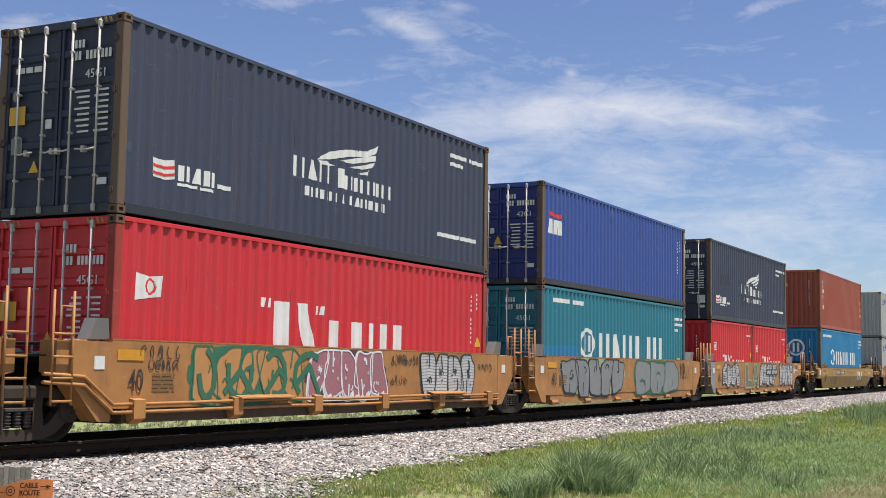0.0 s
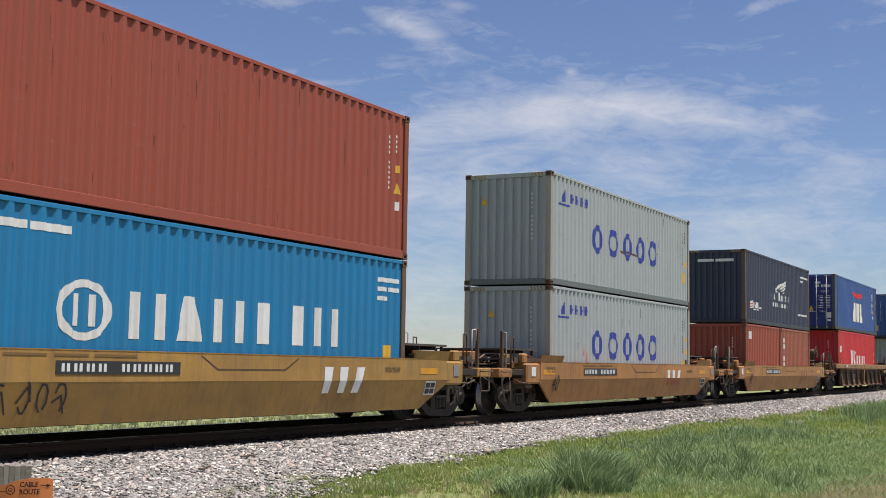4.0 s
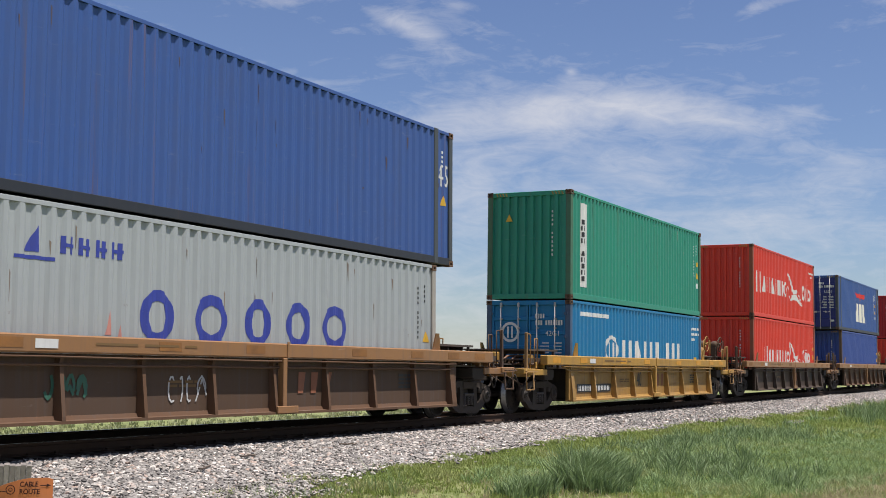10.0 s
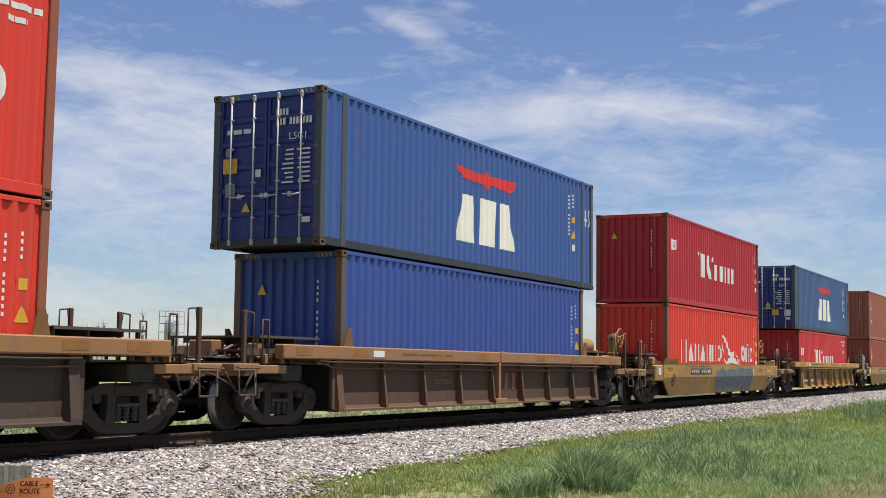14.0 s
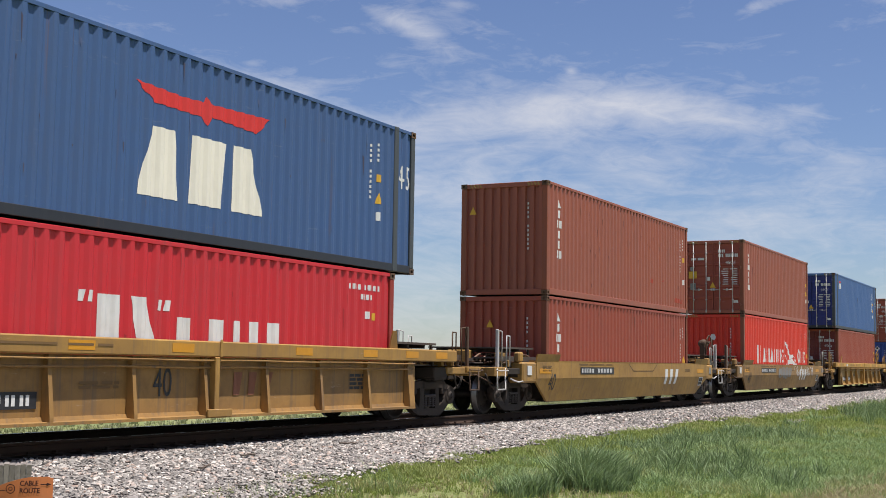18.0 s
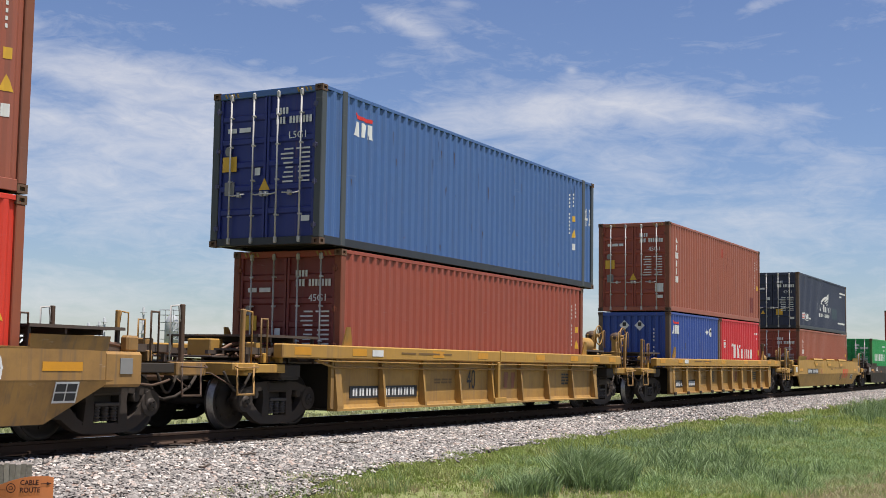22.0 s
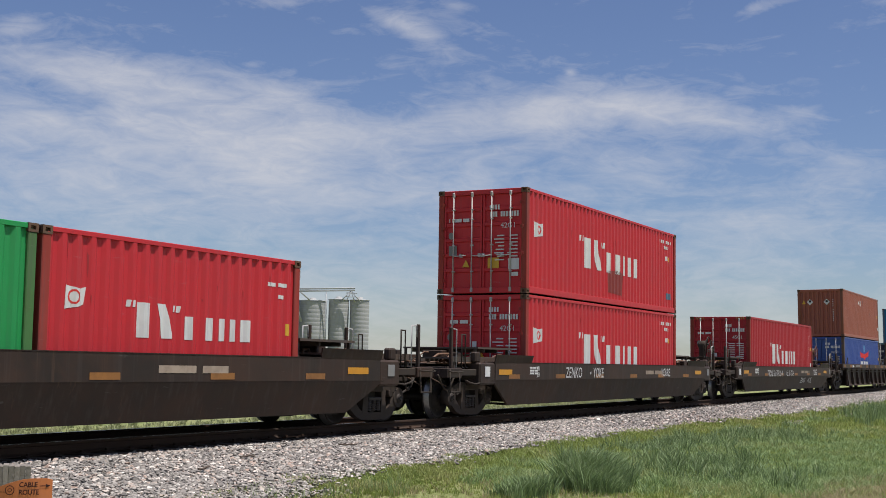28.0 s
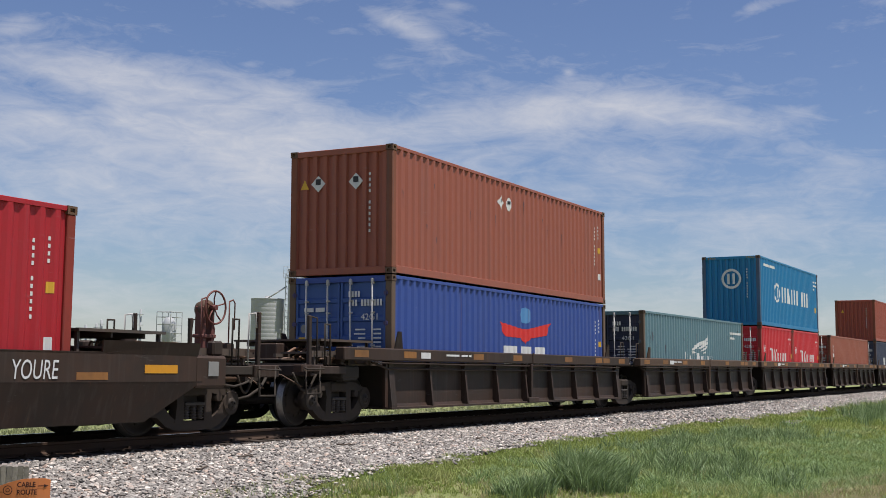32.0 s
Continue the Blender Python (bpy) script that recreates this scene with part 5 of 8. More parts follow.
def smooth_car(body, trim, long=0.0, top=1.16, flaps=False, lift=None, **ends):
    """A well car with plain plate sides whose lower half slopes in. long: extra metres at each end."""
    car = thing("well_car", "", "railcar", "well cars")
    e = long
    for s in (-1, 1):
        y = s * 1.5
        part("side_plate", None, lambda g: (slab(g, [(-1.27 - e, y, 0.74), (13.46 + e, y, 0.74), (13.46 + e, y, top), (-1.27 - e, y, top)], (0, -s * 0.05, 0)),
                                            g.box(-1.27 - e, 13.46 + e, min(y, y - s * 0.2), max(y, y - s * 0.2) - 0.002, top - 0.02, top + 0.01)), body, car)
        part("sloping_plate", None, lambda g: slab(g, [(-1.42 - e, y - s * 0.001, 0.742), (-0.3 - e, y - s * 0.14, 0.17), (12.5 + e, y - s * 0.14, 0.17), (13.62 + e, y - s * 0.001, 0.742)], (0, -s * 0.05, 0)), body, car)
        part("bottom_angle", None, lambda g: slab(g, [(-0.3 - e, y - s * 0.142, 0.162), (12.5 + e, y - s * 0.142, 0.162), (12.5 + e, y - s * 0.142, 0.175), (-0.3 - e, y - s * 0.142, 0.175)], (0, -s * 0.3, 0)), UNDER, car)
        for a, b, k in ((-1.3 - e, 0.12 - e * 0.4, 1), (13.49 + e, 12.07 + e * 0.4, -1)):
            part("guide_plate", None, lambda g: slab(g, [(a, y, top - 0.03), (b, y, top), (b + 0.04 * k, y + s * 0.05, top + 0.17), (a, y + s * 0.05, top + 0.17)], (0, -s * 0.03, 0)), body, car, "flared container guide")
            c = a + k * 0.04
            part("end_box", None, lambda g: g.box(min(c, c - k * 0.78), max(c, c - k * 0.78), min(y * 0.995, y * 0.72), max(y * 0.995, y * 0.72), 0.64, 1.13, 0.04), body, car)
            part("card_holder", None, lambda g: g.box(min(c - k * 0.3, c - k * 0.55), max(c - k * 0.3, c - k * 0.55), y - 0.006, y + 0.006, 0.82, 1.04, 0.002), WHITE if k > 0 else PRIMER, car)
            part("lifting_lug", None, lambda g: (g.box(min(c - k * 0.55, c - k * 0.8), max(c - k * 0.55, c - k * 0.8), min(y * 0.93, y * 0.83), max(y * 0.93, y * 0.83), 1.13, 1.36, 0.03)), body, car)
            part("air_line", None, lambda g: g.tube([(c - k * 0.75, y * 0.98, 0.68), (c - k * 1.0, y * 0.98, 0.66), (c - k * 1.25, y * 0.97, 0.7), (c - k * 1.4, y * 0.97, 0.74)], 0.02), trim, car)
        if flaps:
            for x in (1.8, 4.88, 8.02):
                w = 2.1
                part("hinged_flap", None, lambda g: (slab(g, [(x, y + s * 0.004, 1.36), (x + 0.32, y + s * 0.004, 1.09), (x + w - 0.32, y + s * 0.004, 1.09), (x + w, y + s * 0.004, 1.36)], (0, s * 0.012, 0)),
                                                     g.prism([(y, 1.36), (y + s * 0.03, 1.40), (y - s * 0.02, 1.46), (y - s * 0.16, 1.46), (y - s * 0.18, 1.37)], 0, x, x + w)), body, car, "hinged yellow flap")
    for x in (-1.1 - e, 12.3 + e):
        car_mark(car, "reflector", [rect(x if x > 0 else x - 0.0, x + 0.72, 0.86, 0.98)], REFLECTOR, label="orange reflector stripe")
    well_floor(car, -0.3 - e, 12.5 + e)
    tu = 1.75 + e
    reach = 3.88 + e
    car_end(car, -1, 0.0, reach, body, trim, ends.get("front_brake"), ends.get("front_tank"), truck_u=tu, step_u=2.95 + e)
    car_end(car, 1, 12.192, reach, body, trim, ends.get("rear_brake"), ends.get("rear_tank"), truck_u=tu, step_u=2.95 + e, tall=flaps)
    truck(car, -tu)
    truck(car, 12.192 + tu)
    return car


def ribbed_car(body, chord, trim, ribs=9, articulated=(False, False), round_ribs=False, **ends):
    """A well car with a heavy top chord and upright ribs on recessed side sheets."""
    car = thing("well_car", "", "railcar", "well cars")
    a0 = -1.2 if articulated[0] else -2.2
    a1 = 13.4 if articulated[1] else 14.4
    z0, z1 = (1.06, 1.30) if round_ribs else (1.09, 1.33)
    for s in (-1, 1):
        lo, hi = sorted((s * 1.5, s * 1.3))
        part("top_chord", None, lambda g: g.box(a0, a1, lo, hi, z0, z1, 0.02), chord, car, "box-section top chord")
        lo2, hi2 = sorted((s * 1.32, s * 1.27))
        rb = RUST_RIB if body is RUSTY else body
        part("side_sheet", None, lambda g: g.box(-0.45, 12.64, lo2, hi2, 0.2, z0 - 0.002), body, car)
        part("bottom_chord", None, lambda g: g.prism([(s * 1.31, 0.27 if not round_ribs else 0.36), (s * 1.335, 0.27 if not round_ribs else 0.36), (s * 1.36, 0.215), (s * 1.485, 0.205), (s * 1.485, 0.165), (s * 1.27, 0.165), (s * 1.27, 0.25)], 0, -0.45, 12.64), rb, car)
        for py, pz, pr in ((1.475, 0.045, 0.016), (1.42, 0.15, 0.02)):
            part("inner_pipe", ("inner_pipe", s, z0, pr), lambda g: g.tube([(-1.1, s * py, z0 - 0.03), (-0.5, s * py, z0 - pz)] + [(x, s * py, z0 - pz - 0.012 * (k % 2)) for k, x in enumerate((1.0, 2.6, 4.1, 5.7, 7.2, 8.8, 10.3, 11.9, 12.6))], pr), rb, car, "thin brake pipe under the chord")
        xs = [-0.34 + (12.87 / (ribs - 1)) * i for i in range(ribs)]
        for i, x in enumerate(xs):
            w = (0.1 if round_ribs else 0.035) if i not in (0, ribs - 1) else 0.1
            part("rib", ("rib", s, w, round_ribs, z0), lambda g: g.prism([(s * 1.322, 0.207), (s * 1.482, 0.207), (s * 1.482, 0.26), (s * (1.46 if round_ribs else 1.405), z0 - 0.12), (s * (1.49 if round_ribs else 1.43), z0 - 0.004), (s * 1.322, z0 - 0.004)], 0, -w, w), rb, car, m=Matrix.Translation((x, 0, 0)))
            if round_ribs:
                part("rib_foot", ("ribfoot", s), lambda g: g.box(-0.1, 0.1, min(s * 1.49, s * 1.53), max(s * 1.49, s * 1.53), 0.14, 0.24, 0.01), UNDER, car, m=Matrix.Translation((x, 0, 0)))
        if not round_ribs:
            m = 6.35
            part("centre_joint", None, lambda g: (g.box(m - 0.14, m - 0.03, min(s * 1.4, s * 1.52), max(s * 1.4, s * 1.52), 0.2, z0 - 0.003, 0.01), g.box(m - 0.03, m + 0.03, min(s * 1.5, s * 1.52), max(s * 1.5, s * 1.52), z0, z1 + 0.03, 0.01), g.box(m - 0.3, m + 0.3, min(s * 1.49, s * 1.53), max(s * 1.49, s * 1.53), 0.18, 0.3, 0.01)), chord, car)
        for x, k in ((-0.45, -1), (12.64, 1)):
            part("end_gusset", None, lambda g: slab(g, [(x, s * 1.4, 0.2), (x + k * 0.1, s * 1.4, 0.22), (x + k * 0.1, s * 1.4, z0 - 0.1), (x, s * 1.4, z0)] if not round_ribs else
                                                    [(x, s * 1.45, 0.2), (x + k * 0.22, s * 1.45, 0.22), (x + k * 0.3, s * 1.45, 0.6), (x + k * 0.3, s * 1.45, z0), (x, s * 1.45, z0)], (0, -s * 0.05, 0)), body, car)
        for x in (a0 + 0.35, a0 + 2.2, 3.1, 5.2, 8.4, 10.6, a1 - 2.2, a1 - 0.95):
            part("reflector", ("refl", s, x < 0), lambda g: g.box(0, 0.5 if s < 0 else 0.45, min(s * 1.5, s * 1.504), max(s * 1.5, s * 1.504), 1.15 - (0.03 if round_ribs else 0), 1.28 - (0.03 if round_ribs else 0)), REFLECTOR if body in (YELLOW, OLD_YELLOW) else DULL_REFLECTOR, car, "orange reflector stripe", m=Matrix.Translation((x, 0, 0)))
        part("card_holder", None, lambda g: g.box(a0 + 2.9, a0 + 3.3, s * 1.503 - 0.004, s * 1.503 + 0.004, 1.15, 1.27), WHITE, car)
        for x in (0.1, 12.0):
            part("corner_guide", ("cguide", s), lambda g: slab(g, [(-0.16, s * 1.3, z1 - 0.01), (0.16, s * 1.3, z1 - 0.01), (0.0, s * 1.36, z1 + 0.34), (-0.12, s * 1.36, z1 + 0.34)], (0, s * 0.03, 0)), chord, car, m=Matrix.Translation((x, 0, 0)))
    well_floor(car, -0.4, 12.6)
    for s, x, art in ((-1, 0.0, articulated[0]), (1, 12.192, articulated[1])):
        if art:
            joint_end(car, s, x, chord, trim)
        else:
            k = "front" if s < 0 else "rear"
            car_end(car, s, x, 3.85, chord, trim, ends.get(k + "_brake"), ends.get(k + "_tank"), ends.get(k + "_small"), step_u=2.92, ribbed=True)
            truck(car, x + s * 1.75)
    return car


def joint_end(car, s, x_end, body, trim, ladder=False):
    """The short end of an articulated unit, over the truck that it shares with its neighbour."""
    def X(u):
        return x_end + s * u

    def bx(g, u0, u1, y0, y1, z0, z1, c=0.01):
        a, b = sorted((X(u0), X(u1)))
        g.box(a, b, y0, y1, z0, z1, c)
    part("end_bulkhead", None, lambda g: bx(g, 0.1, 0.18, -1.3, 1.3, 0.25, 1.1), UNDER, car)
    part("centre_sill", None, lambda g: (bx(g, 0.15, 1.5, -0.32, 0.32, 0.68, 1.0, 0.02), g.cyl((X(1.45), 0, 0.6), (X(1.45), 0, 1.05), 0.26, 16)), UNDER, car)
    part("deck", None, lambda g: (bx(g, 0.2, 1.25, -1.25, 1.25, 1.08, 1.12, 0.005), bx(g, 0.3, 1.1, -1.2, 1.2, 1.25, 1.28, 0.005)), UNDER, car)
    for y in (-1, 1):
        part("grab_rail", None, lambda g: g.tube([(X(0.9), y * 1.34, 1.05), (X(0.9), y * 1.34, 1.75), (X(1.1), y * 1.34, 1.75), (X(1.1), y * 1.34, 1.05)], 0.016), trim, car)
        part("rack", None, lambda g: (g.tube([(X(0.35), y * 1.28, 1.3), (X(1.2), y * 1.28, 1.3)], 0.02), g.tube([(X(0.35), y * 1.28, 1.1), (X(0.35), y * 1.28, 1.3)], 0.02), g.tube([(X(1.2), y * 1.28, 1.1), (X(1.2), y * 1.28, 1.3)], 0.02)), trim, car)
        if ladder:
            def rungs(g):
                for u in (1.0, 1.36):
                    g.tube([(X(u), y * 1.46, 0.45), (X(u), y * 1.46, 1.95)], 0.02)
                for z in (0.5, 0.8, 1.08, 1.38):
                    g.tube([(X(1.0), y * 1.47, z), (X(1.36), y * 1.47, z)], 0.018)
            part("ladder", None, rungs, trim, car, "welded rung ladder")


def flat_car(joint_front, joint_rear, front_ladder, seed):
    """An older articulated well unit with flat plate sides, covered in sprayed paint, pipes along its foot."""
    car = thing("well_car", "", "railcar", "well cars")
    for s in (-1, 1):
        y = s * 1.42
        part("side_plate", None, lambda g: slab(g, [(-0.2, y, 0.38), (12.35, y, 0.38), (12.35, y, 1.33), (-0.2, y, 1.33)], (0, -s * 0.05, 0)), TAN, car)
        part("top_rim", None, lambda g: g.box(-0.2, 12.35, min(y, y - s * 0.16), max(y, y - s * 0.16) - 0.001, 1.315, 1.345), TAN, car)
        piped = seed <= 1
        dip = s * (0.06 if piped else 0.012)
        part("bottom_plate", None, lambda g: slab(g, [(0.1, y - dip, 0.17), (12.1, y - dip, 0.17), (12.1, y - dip, 0.379), (0.1, y - dip, 0.379)], (0, -s * 0.2, 0)), RUSTY if piped else TAN, car)
        for z, dy in ((0.44, 0.05), (0.33, 0.05)) if piped else ():
            part("pipe", None, lambda g: g.tube([(-1.5, y + s * 0.03, z + 0.42), (-0.75, y + s * 0.03, z + 0.38), (-0.2, y + s * dy, z)] + [(1.0 + 1.6 * k, y + s * (dy + 0.012 * (k % 2)), z + 0.01 * (k % 3)) for k in range(7)] + [(12.3, y + s * dy, z)], 0.026, 8), TAN, car, "tan brake pipe")
        for i in range(6):
            x = 0.3 + 2.3 * i
            if not piped:
                part("foot_bracket", ("fbr", s), lambda g: g.prism([(y + s * 0.03, 0.26), (y + s * 0.06, 0.2), (y + s * 0.04, 0.14), (y - s * 0.05, 0.14), (y - s * 0.05, 0.26)], 0, -0.2, 0.2), TAN, car, m=Matrix.Translation((x, 0, 0)))
                continue
            part("pipe_bracket", ("pbr", s), lambda g: g.prism([(y + s * 0.0, 0.52), (y + s * 0.10, 0.50), (y + s * 0.10, 0.24), (y - s * 0.02, 0.16), (y - s * 0.06, 0.3)], 0, -0.12, 0.12), TAN, car, m=Matrix.Translation((x, 0, 0)))
        for x in (2.6, 9.0) if piped else ():
            part("tread_plate", ("tread", s), lambda g: slab(g, [(0, y, 0.52), (1.5, y, 0.52), (1.5, y + s * 0.16, 0.48), (0, y + s * 0.16, 0.48)], (0, 0, 0.02)), TAN, car, m=Matrix.Translation((x, 0, 0)))
        for k, x in ((-1, -0.2), (1, 12.35)):
            part("end_box", None, lambda g: slab(g, [(x + k * u, y + s * 0.004, z) for u, z in (((0, 1.3), (1.05, 1.3), (1.05, 0.88), (0.85, 0.84), (0.25, 0.22), (0, 0.2)) if (joint_front if k < 0 else joint_rear) else ((0, 1.34), (1.75, 1.34), (1.75, 0.8), (1.1, 0.8), (0.48, 0.64), (0.2, 0.22), (0, 0.2)))], (0, -s * 0.3, 0)), TAN if not (seed == 3 and k < 0) else PRIMER, car)
            part("corner_guide", None, lambda g: slab(g, [(x - k * 0.05, y * 0.93, 1.33), (x + k * 0.35, y * 0.93, 1.33), (x + k * 0.28, y * 0.97, 1.62), (x + k * 0.05, y * 0.97, 1.62)], (0, -s * 0.22, 0)), PRIMER, car, "pale corner guide")
            part("card_holder", None, lambda g: g.box(x + (-0.35 if k < 0 else 0.2), x + (-0.15 if k < 0 else 0.4), min(y, y + s * 0.012), max(y, y + s * 0.012), 0.92, 1.1), WHITE, car)
    well_floor(car, 0, 12.2)
    for s, x, art, lad in ((-1, 0.0, joint_front, front_ladder), (1, 12.192, joint_rear, True)):
        if art:
            joint_end(car, s, x, TAN, TAN, lad)
        else:
            car_end(car, s, x, 4.05, TAN, TAN, material("red_brown_iron", (0.13, 0.035, 0.025), 0.6, wear=0.5) if s > 0 else None, material("brown_tank", (0.26, 0.115, 0.05), 0.38, wear=0.5, wear_colour=(0.12, 0.06, 0.035)) if s > 0 else None, step_u=3.0, tall=True)
            truck(car, x + s * 1.75)
    if joint_front:
        truck(car, -1.55)
    return car


def blob(cx, cz, rx, rz, seed, n=18, rough=0.18):
    rng = random.Random(seed)
    return [(cx + rx * (1 + rng.uniform(-rough, rough)) * math.cos(2 * math.pi * i / n), cz + rz * (1 + rng.uniform(-rough, rough)) * math.sin(2 * math.pi * i / n)) for i in range(n)]


def stroke(pts, w):
    out = []
    for (xa, za), (xb, zb) in zip(pts, pts[1:]):
        d = Vector((xb - xa, zb - za))
        if d.length < 1e-6:
            continue
        n = Vector((-d.y, d.x)).normalized() * w / 2
        e = d.normalized() * w * 0.3
        out.append([(xa + n.x - e.x, za + n.y - e.y), (xb + n.x + e.x, zb + n.y + e.y), (xb - n.x + e.x, zb - n.y + e.y), (xa - n.x - e.x, za - n.y - e.y)])
    return out


def scribble(x0, x1, z0, z1, seed, w=0.018, n=14):
    rng = random.Random(seed)
    out, i, h = [], 0, z1 - z0
    while i < n:
        k = rng.randint(2, 4)
        cx, r = x0 + (x1 - x0) * (i + k / 2) / n, (x1 - x0) / n * k * 0.42
        a, b = rng.uniform(0, 6.28), rng.uniform(0.5, 0.95)
        turn, m = rng.uniform(2.5, 5.5), rng.choice((-1, 1))
        out += stroke([(cx + r * math.cos(a + m * turn * j / 7) * b + r * 0.25 * (j / 7 - 0.5), (z0 + z1) / 2 + h * 0.5 * math.sin(a + m * turn * j / 7) + rng.uniform(-0.04, 0.04) * h) for j in range(8)], w)
        if rng.random() < 0.6:
            out += stroke([(cx - r * 0.8, z0 + h * rng.uniform(0, 0.4)), (cx + r * rng.uniform(-0.2, 0.3), z0 + h * rng.uniform(0.5, 1.05)), (cx + r * 0.7, z0 + h * rng.uniform(-0.1, 0.5))], w)
        i += k
    return out




def spray(name, colour):
    return material("spray_" + name, colour, 0.65, wear=0.45, streak=0.25, bump=0.0)


def lobed(cx, cz, rx, rz, rng, z0, z1, n=40):
    """A swollen, uneven closed shape with a few lobes."""
    p = [rng.uniform(0, 6.28) for _ in range(3)]
    k = (rng.uniform(0.06, 0.16), rng.uniform(0.05, 0.13), rng.uniform(0.02, 0.06))
    tilt = rng.uniform(-0.3, 0.3)
    out = []
    for i in range(n):
        a = 2 * math.pi * i / n
        r = 1 + k[0] * math.sin(2 * a + p[0]) + k[1] * math.sin(3 * a + p[1]) + k[2] * math.sin(5 * a + p[2])
        x = rx * r * math.copysign(abs(math.cos(a)) ** 0.65, math.cos(a))
        z = rz * r * math.copysign(abs(math.sin(a)) ** 0.6, math.sin(a))
        out.append((cx + x + tilt * z, max(z0, min(z1, cz + z))))
    return out


def hatch(poly, step, w, slope=0.06):
    """Thin, nearly level strokes across a shape."""
    zs = [q[1] for q in poly]
    z, out = min(zs) + step * 0.6, []
    while z < max(zs):
        xs = []
        for (xa, za), (xb, zb) in zip(poly, poly[1:] + poly[:1]):
            if (za - z) * (zb - z) < 0:
                xs.append(xa + (xb - xa) * (z - za) / (zb - za))
        xs.sort()
        for a, b in zip(xs[::2], xs[1::2]):
            if b - a > 0.06:
                out += stroke([(a + 0.012, z), ((a + b) / 2, z + slope * (b - a) * 0.5), (b - 0.012, z)], w)
        z += step
    return out


def star(x, z, r, w):
    out = []
    for i in range(4):
        a = math.pi * i / 4 + 0.2
        out += stroke([(x - r * math.cos(a), z - r * math.sin(a)), (x + r * math.cos(a), z + r * math.sin(a))], w)
    return out


def throw_up(car, x0, x1, fill, line, n, seed, z0=0.42, z1=1.3, y=-1.424, halo=None, lean=None, lines=None, stars=None, drip=None):
    """Sprayed bubble shapes: a cast edge, a fill with shading strokes, slots, an outline; no letters."""
    rng = random.Random(seed)
    w = (x1 - x0) / n
    top = 1.312 if z1 > 1.2 else z1 + 0.03
    edge, body, inner, rims, shade, spots = [], [], [], [], [], []
    for i in range(n):
        cx, cz = x0 + w * (i + 0.5), (z0 + z1) / 2 + rng.uniform(-0.03, 0.03)
        rx, rz = w * 0.53 * rng.uniform(0.9, 1.1), (z1 - z0) * 0.48
        sq = lobed(cx, cz, rx, rz, rng, z0 - 0.04, top - 0.02)
        body.append(sq)
        edge.append([(cx + (px - cx) * 1.1 - 0.03, max(z0 - 0.07, min(top, cz + (pz - cz) * 1.06 - 0.02))) for px, pz in sq])
        rims += stroke(sq + sq[:1], 0.03)
        if lines:
            shade += hatch(sq, 0.062, 0.011)
        for k in range(rng.randint(1, 2)):
            # a slot cut into the shape from above, below or within
            a0, a1 = rng.uniform(0, 6.28), rng.uniform(1.2, 2.8)
            ox, oz, ex, ez = cx + rx * rng.uniform(-0.25, 0.25), cz + rz * rng.choice((-0.42, 0.4, 0.0)), rx * rng.uniform(0.15, 0.4), rz * rng.uniform(0.12, 0.32)
            inner += stroke([(ox + ex * math.cos(a0 + a1 * j / 7), oz + ez * math.sin(a0 + a1 * j / 7)) for j in range(8)], rng.choice((0.028, 0.04, 0.055)))
        if rng.random() < 0.7:
            u, side = rng.uniform(-0.25, 0.25) * rx, rng.choice((-1, 1))
            inner += stroke([(cx + u, cz + side * rz * 0.95), (cx + u + rng.uniform(-0.06, 0.06), cz + side * rz * rng.uniform(0.2, 0.45))], 0.04)
        if stars and rng.random() < 0.6:
            spots += star(cx + rx * rng.uniform(-0.3, 0.3), cz + rz * rng.uniform(-0.2, 0.4), 0.075, 0.02)
        for k in range(2 if stars else 0):
            spots += ring(cx + rx * rng.uniform(-0.5, 0.5), cz + rz * rng.uniform(-0.6, 0.6), 0.03, 0.03, 0.5, 8)
    sp = (lambda ps: split_z(ps, lean[0])) if lean else (lambda ps: ps)
    if halo:
        car_mark(car, "graffiti", sp([[(px, min(1.312, pz)) for px, pz in blob((x0 + x1) / 2, (z0 + z1) / 2, (x1 - x0) * 0.54, (z1 - z0) * 0.56, seed + 9, 26, 0.06)]]), halo, y, "sprayed paint halo", lean)
    car_mark(car, "graffiti", sp(edge), line, y - 0.002, "sprayed outline", lean)
    car_mark(car, "graffiti", sp(body), fill, y - 0.004, "sprayed bubble shapes", lean)
    if shade:
        car_mark(car, "graffiti", sp(shade), lines, y - 0.006, "thin sprayed shading", lean)
    if drip:
        low = [[(x0 + (x1 - x0) * k / 14 - 0.02, z0 - 0.02), (x0 + (x1 - x0) * (k + 1) / 14 + 0.02, z0 - 0.02), (x0 + (x1 - x0) * (k + 0.8) / 14, z0 + rng.uniform(0.05, 0.17)), (x0 + (x1 - x0) * (k + 0.3) / 14, z0 + rng.uniform(0.04, 0.12))] for k in range(14)]
        car_mark(car, "graffiti", sp(low), drip, y - 0.0075, "pale sprayed foot", lean)
    car_mark(car, "graffiti", sp(inner + rims), line, y - 0.009, "sprayed strokes", lean)
    if spots:
        car_mark(car, "graffiti", sp(spots), stars, y - 0.011, "small sprayed stars", lean)


# ---- ground, track ----
def ground_z(x, y):
    """The lie of the land: ballast shoulder by the line, a shallow verge, then flat fields."""
    a = abs(y)
    prof = ((0.0, -0.285), (1.75, -0.285), (2.3, -0.325), (4.3, -0.385), (5.4, -0.465), (8.0, -0.56), (14.0, -0.58), (40.0, -0.7), (3000.0, -0.7))
    z = float(np.interp(a, [p[0] for p in prof], [p[1] for p in prof]))
    return z + rise(x) * max(0.0, 1 - a / 120)


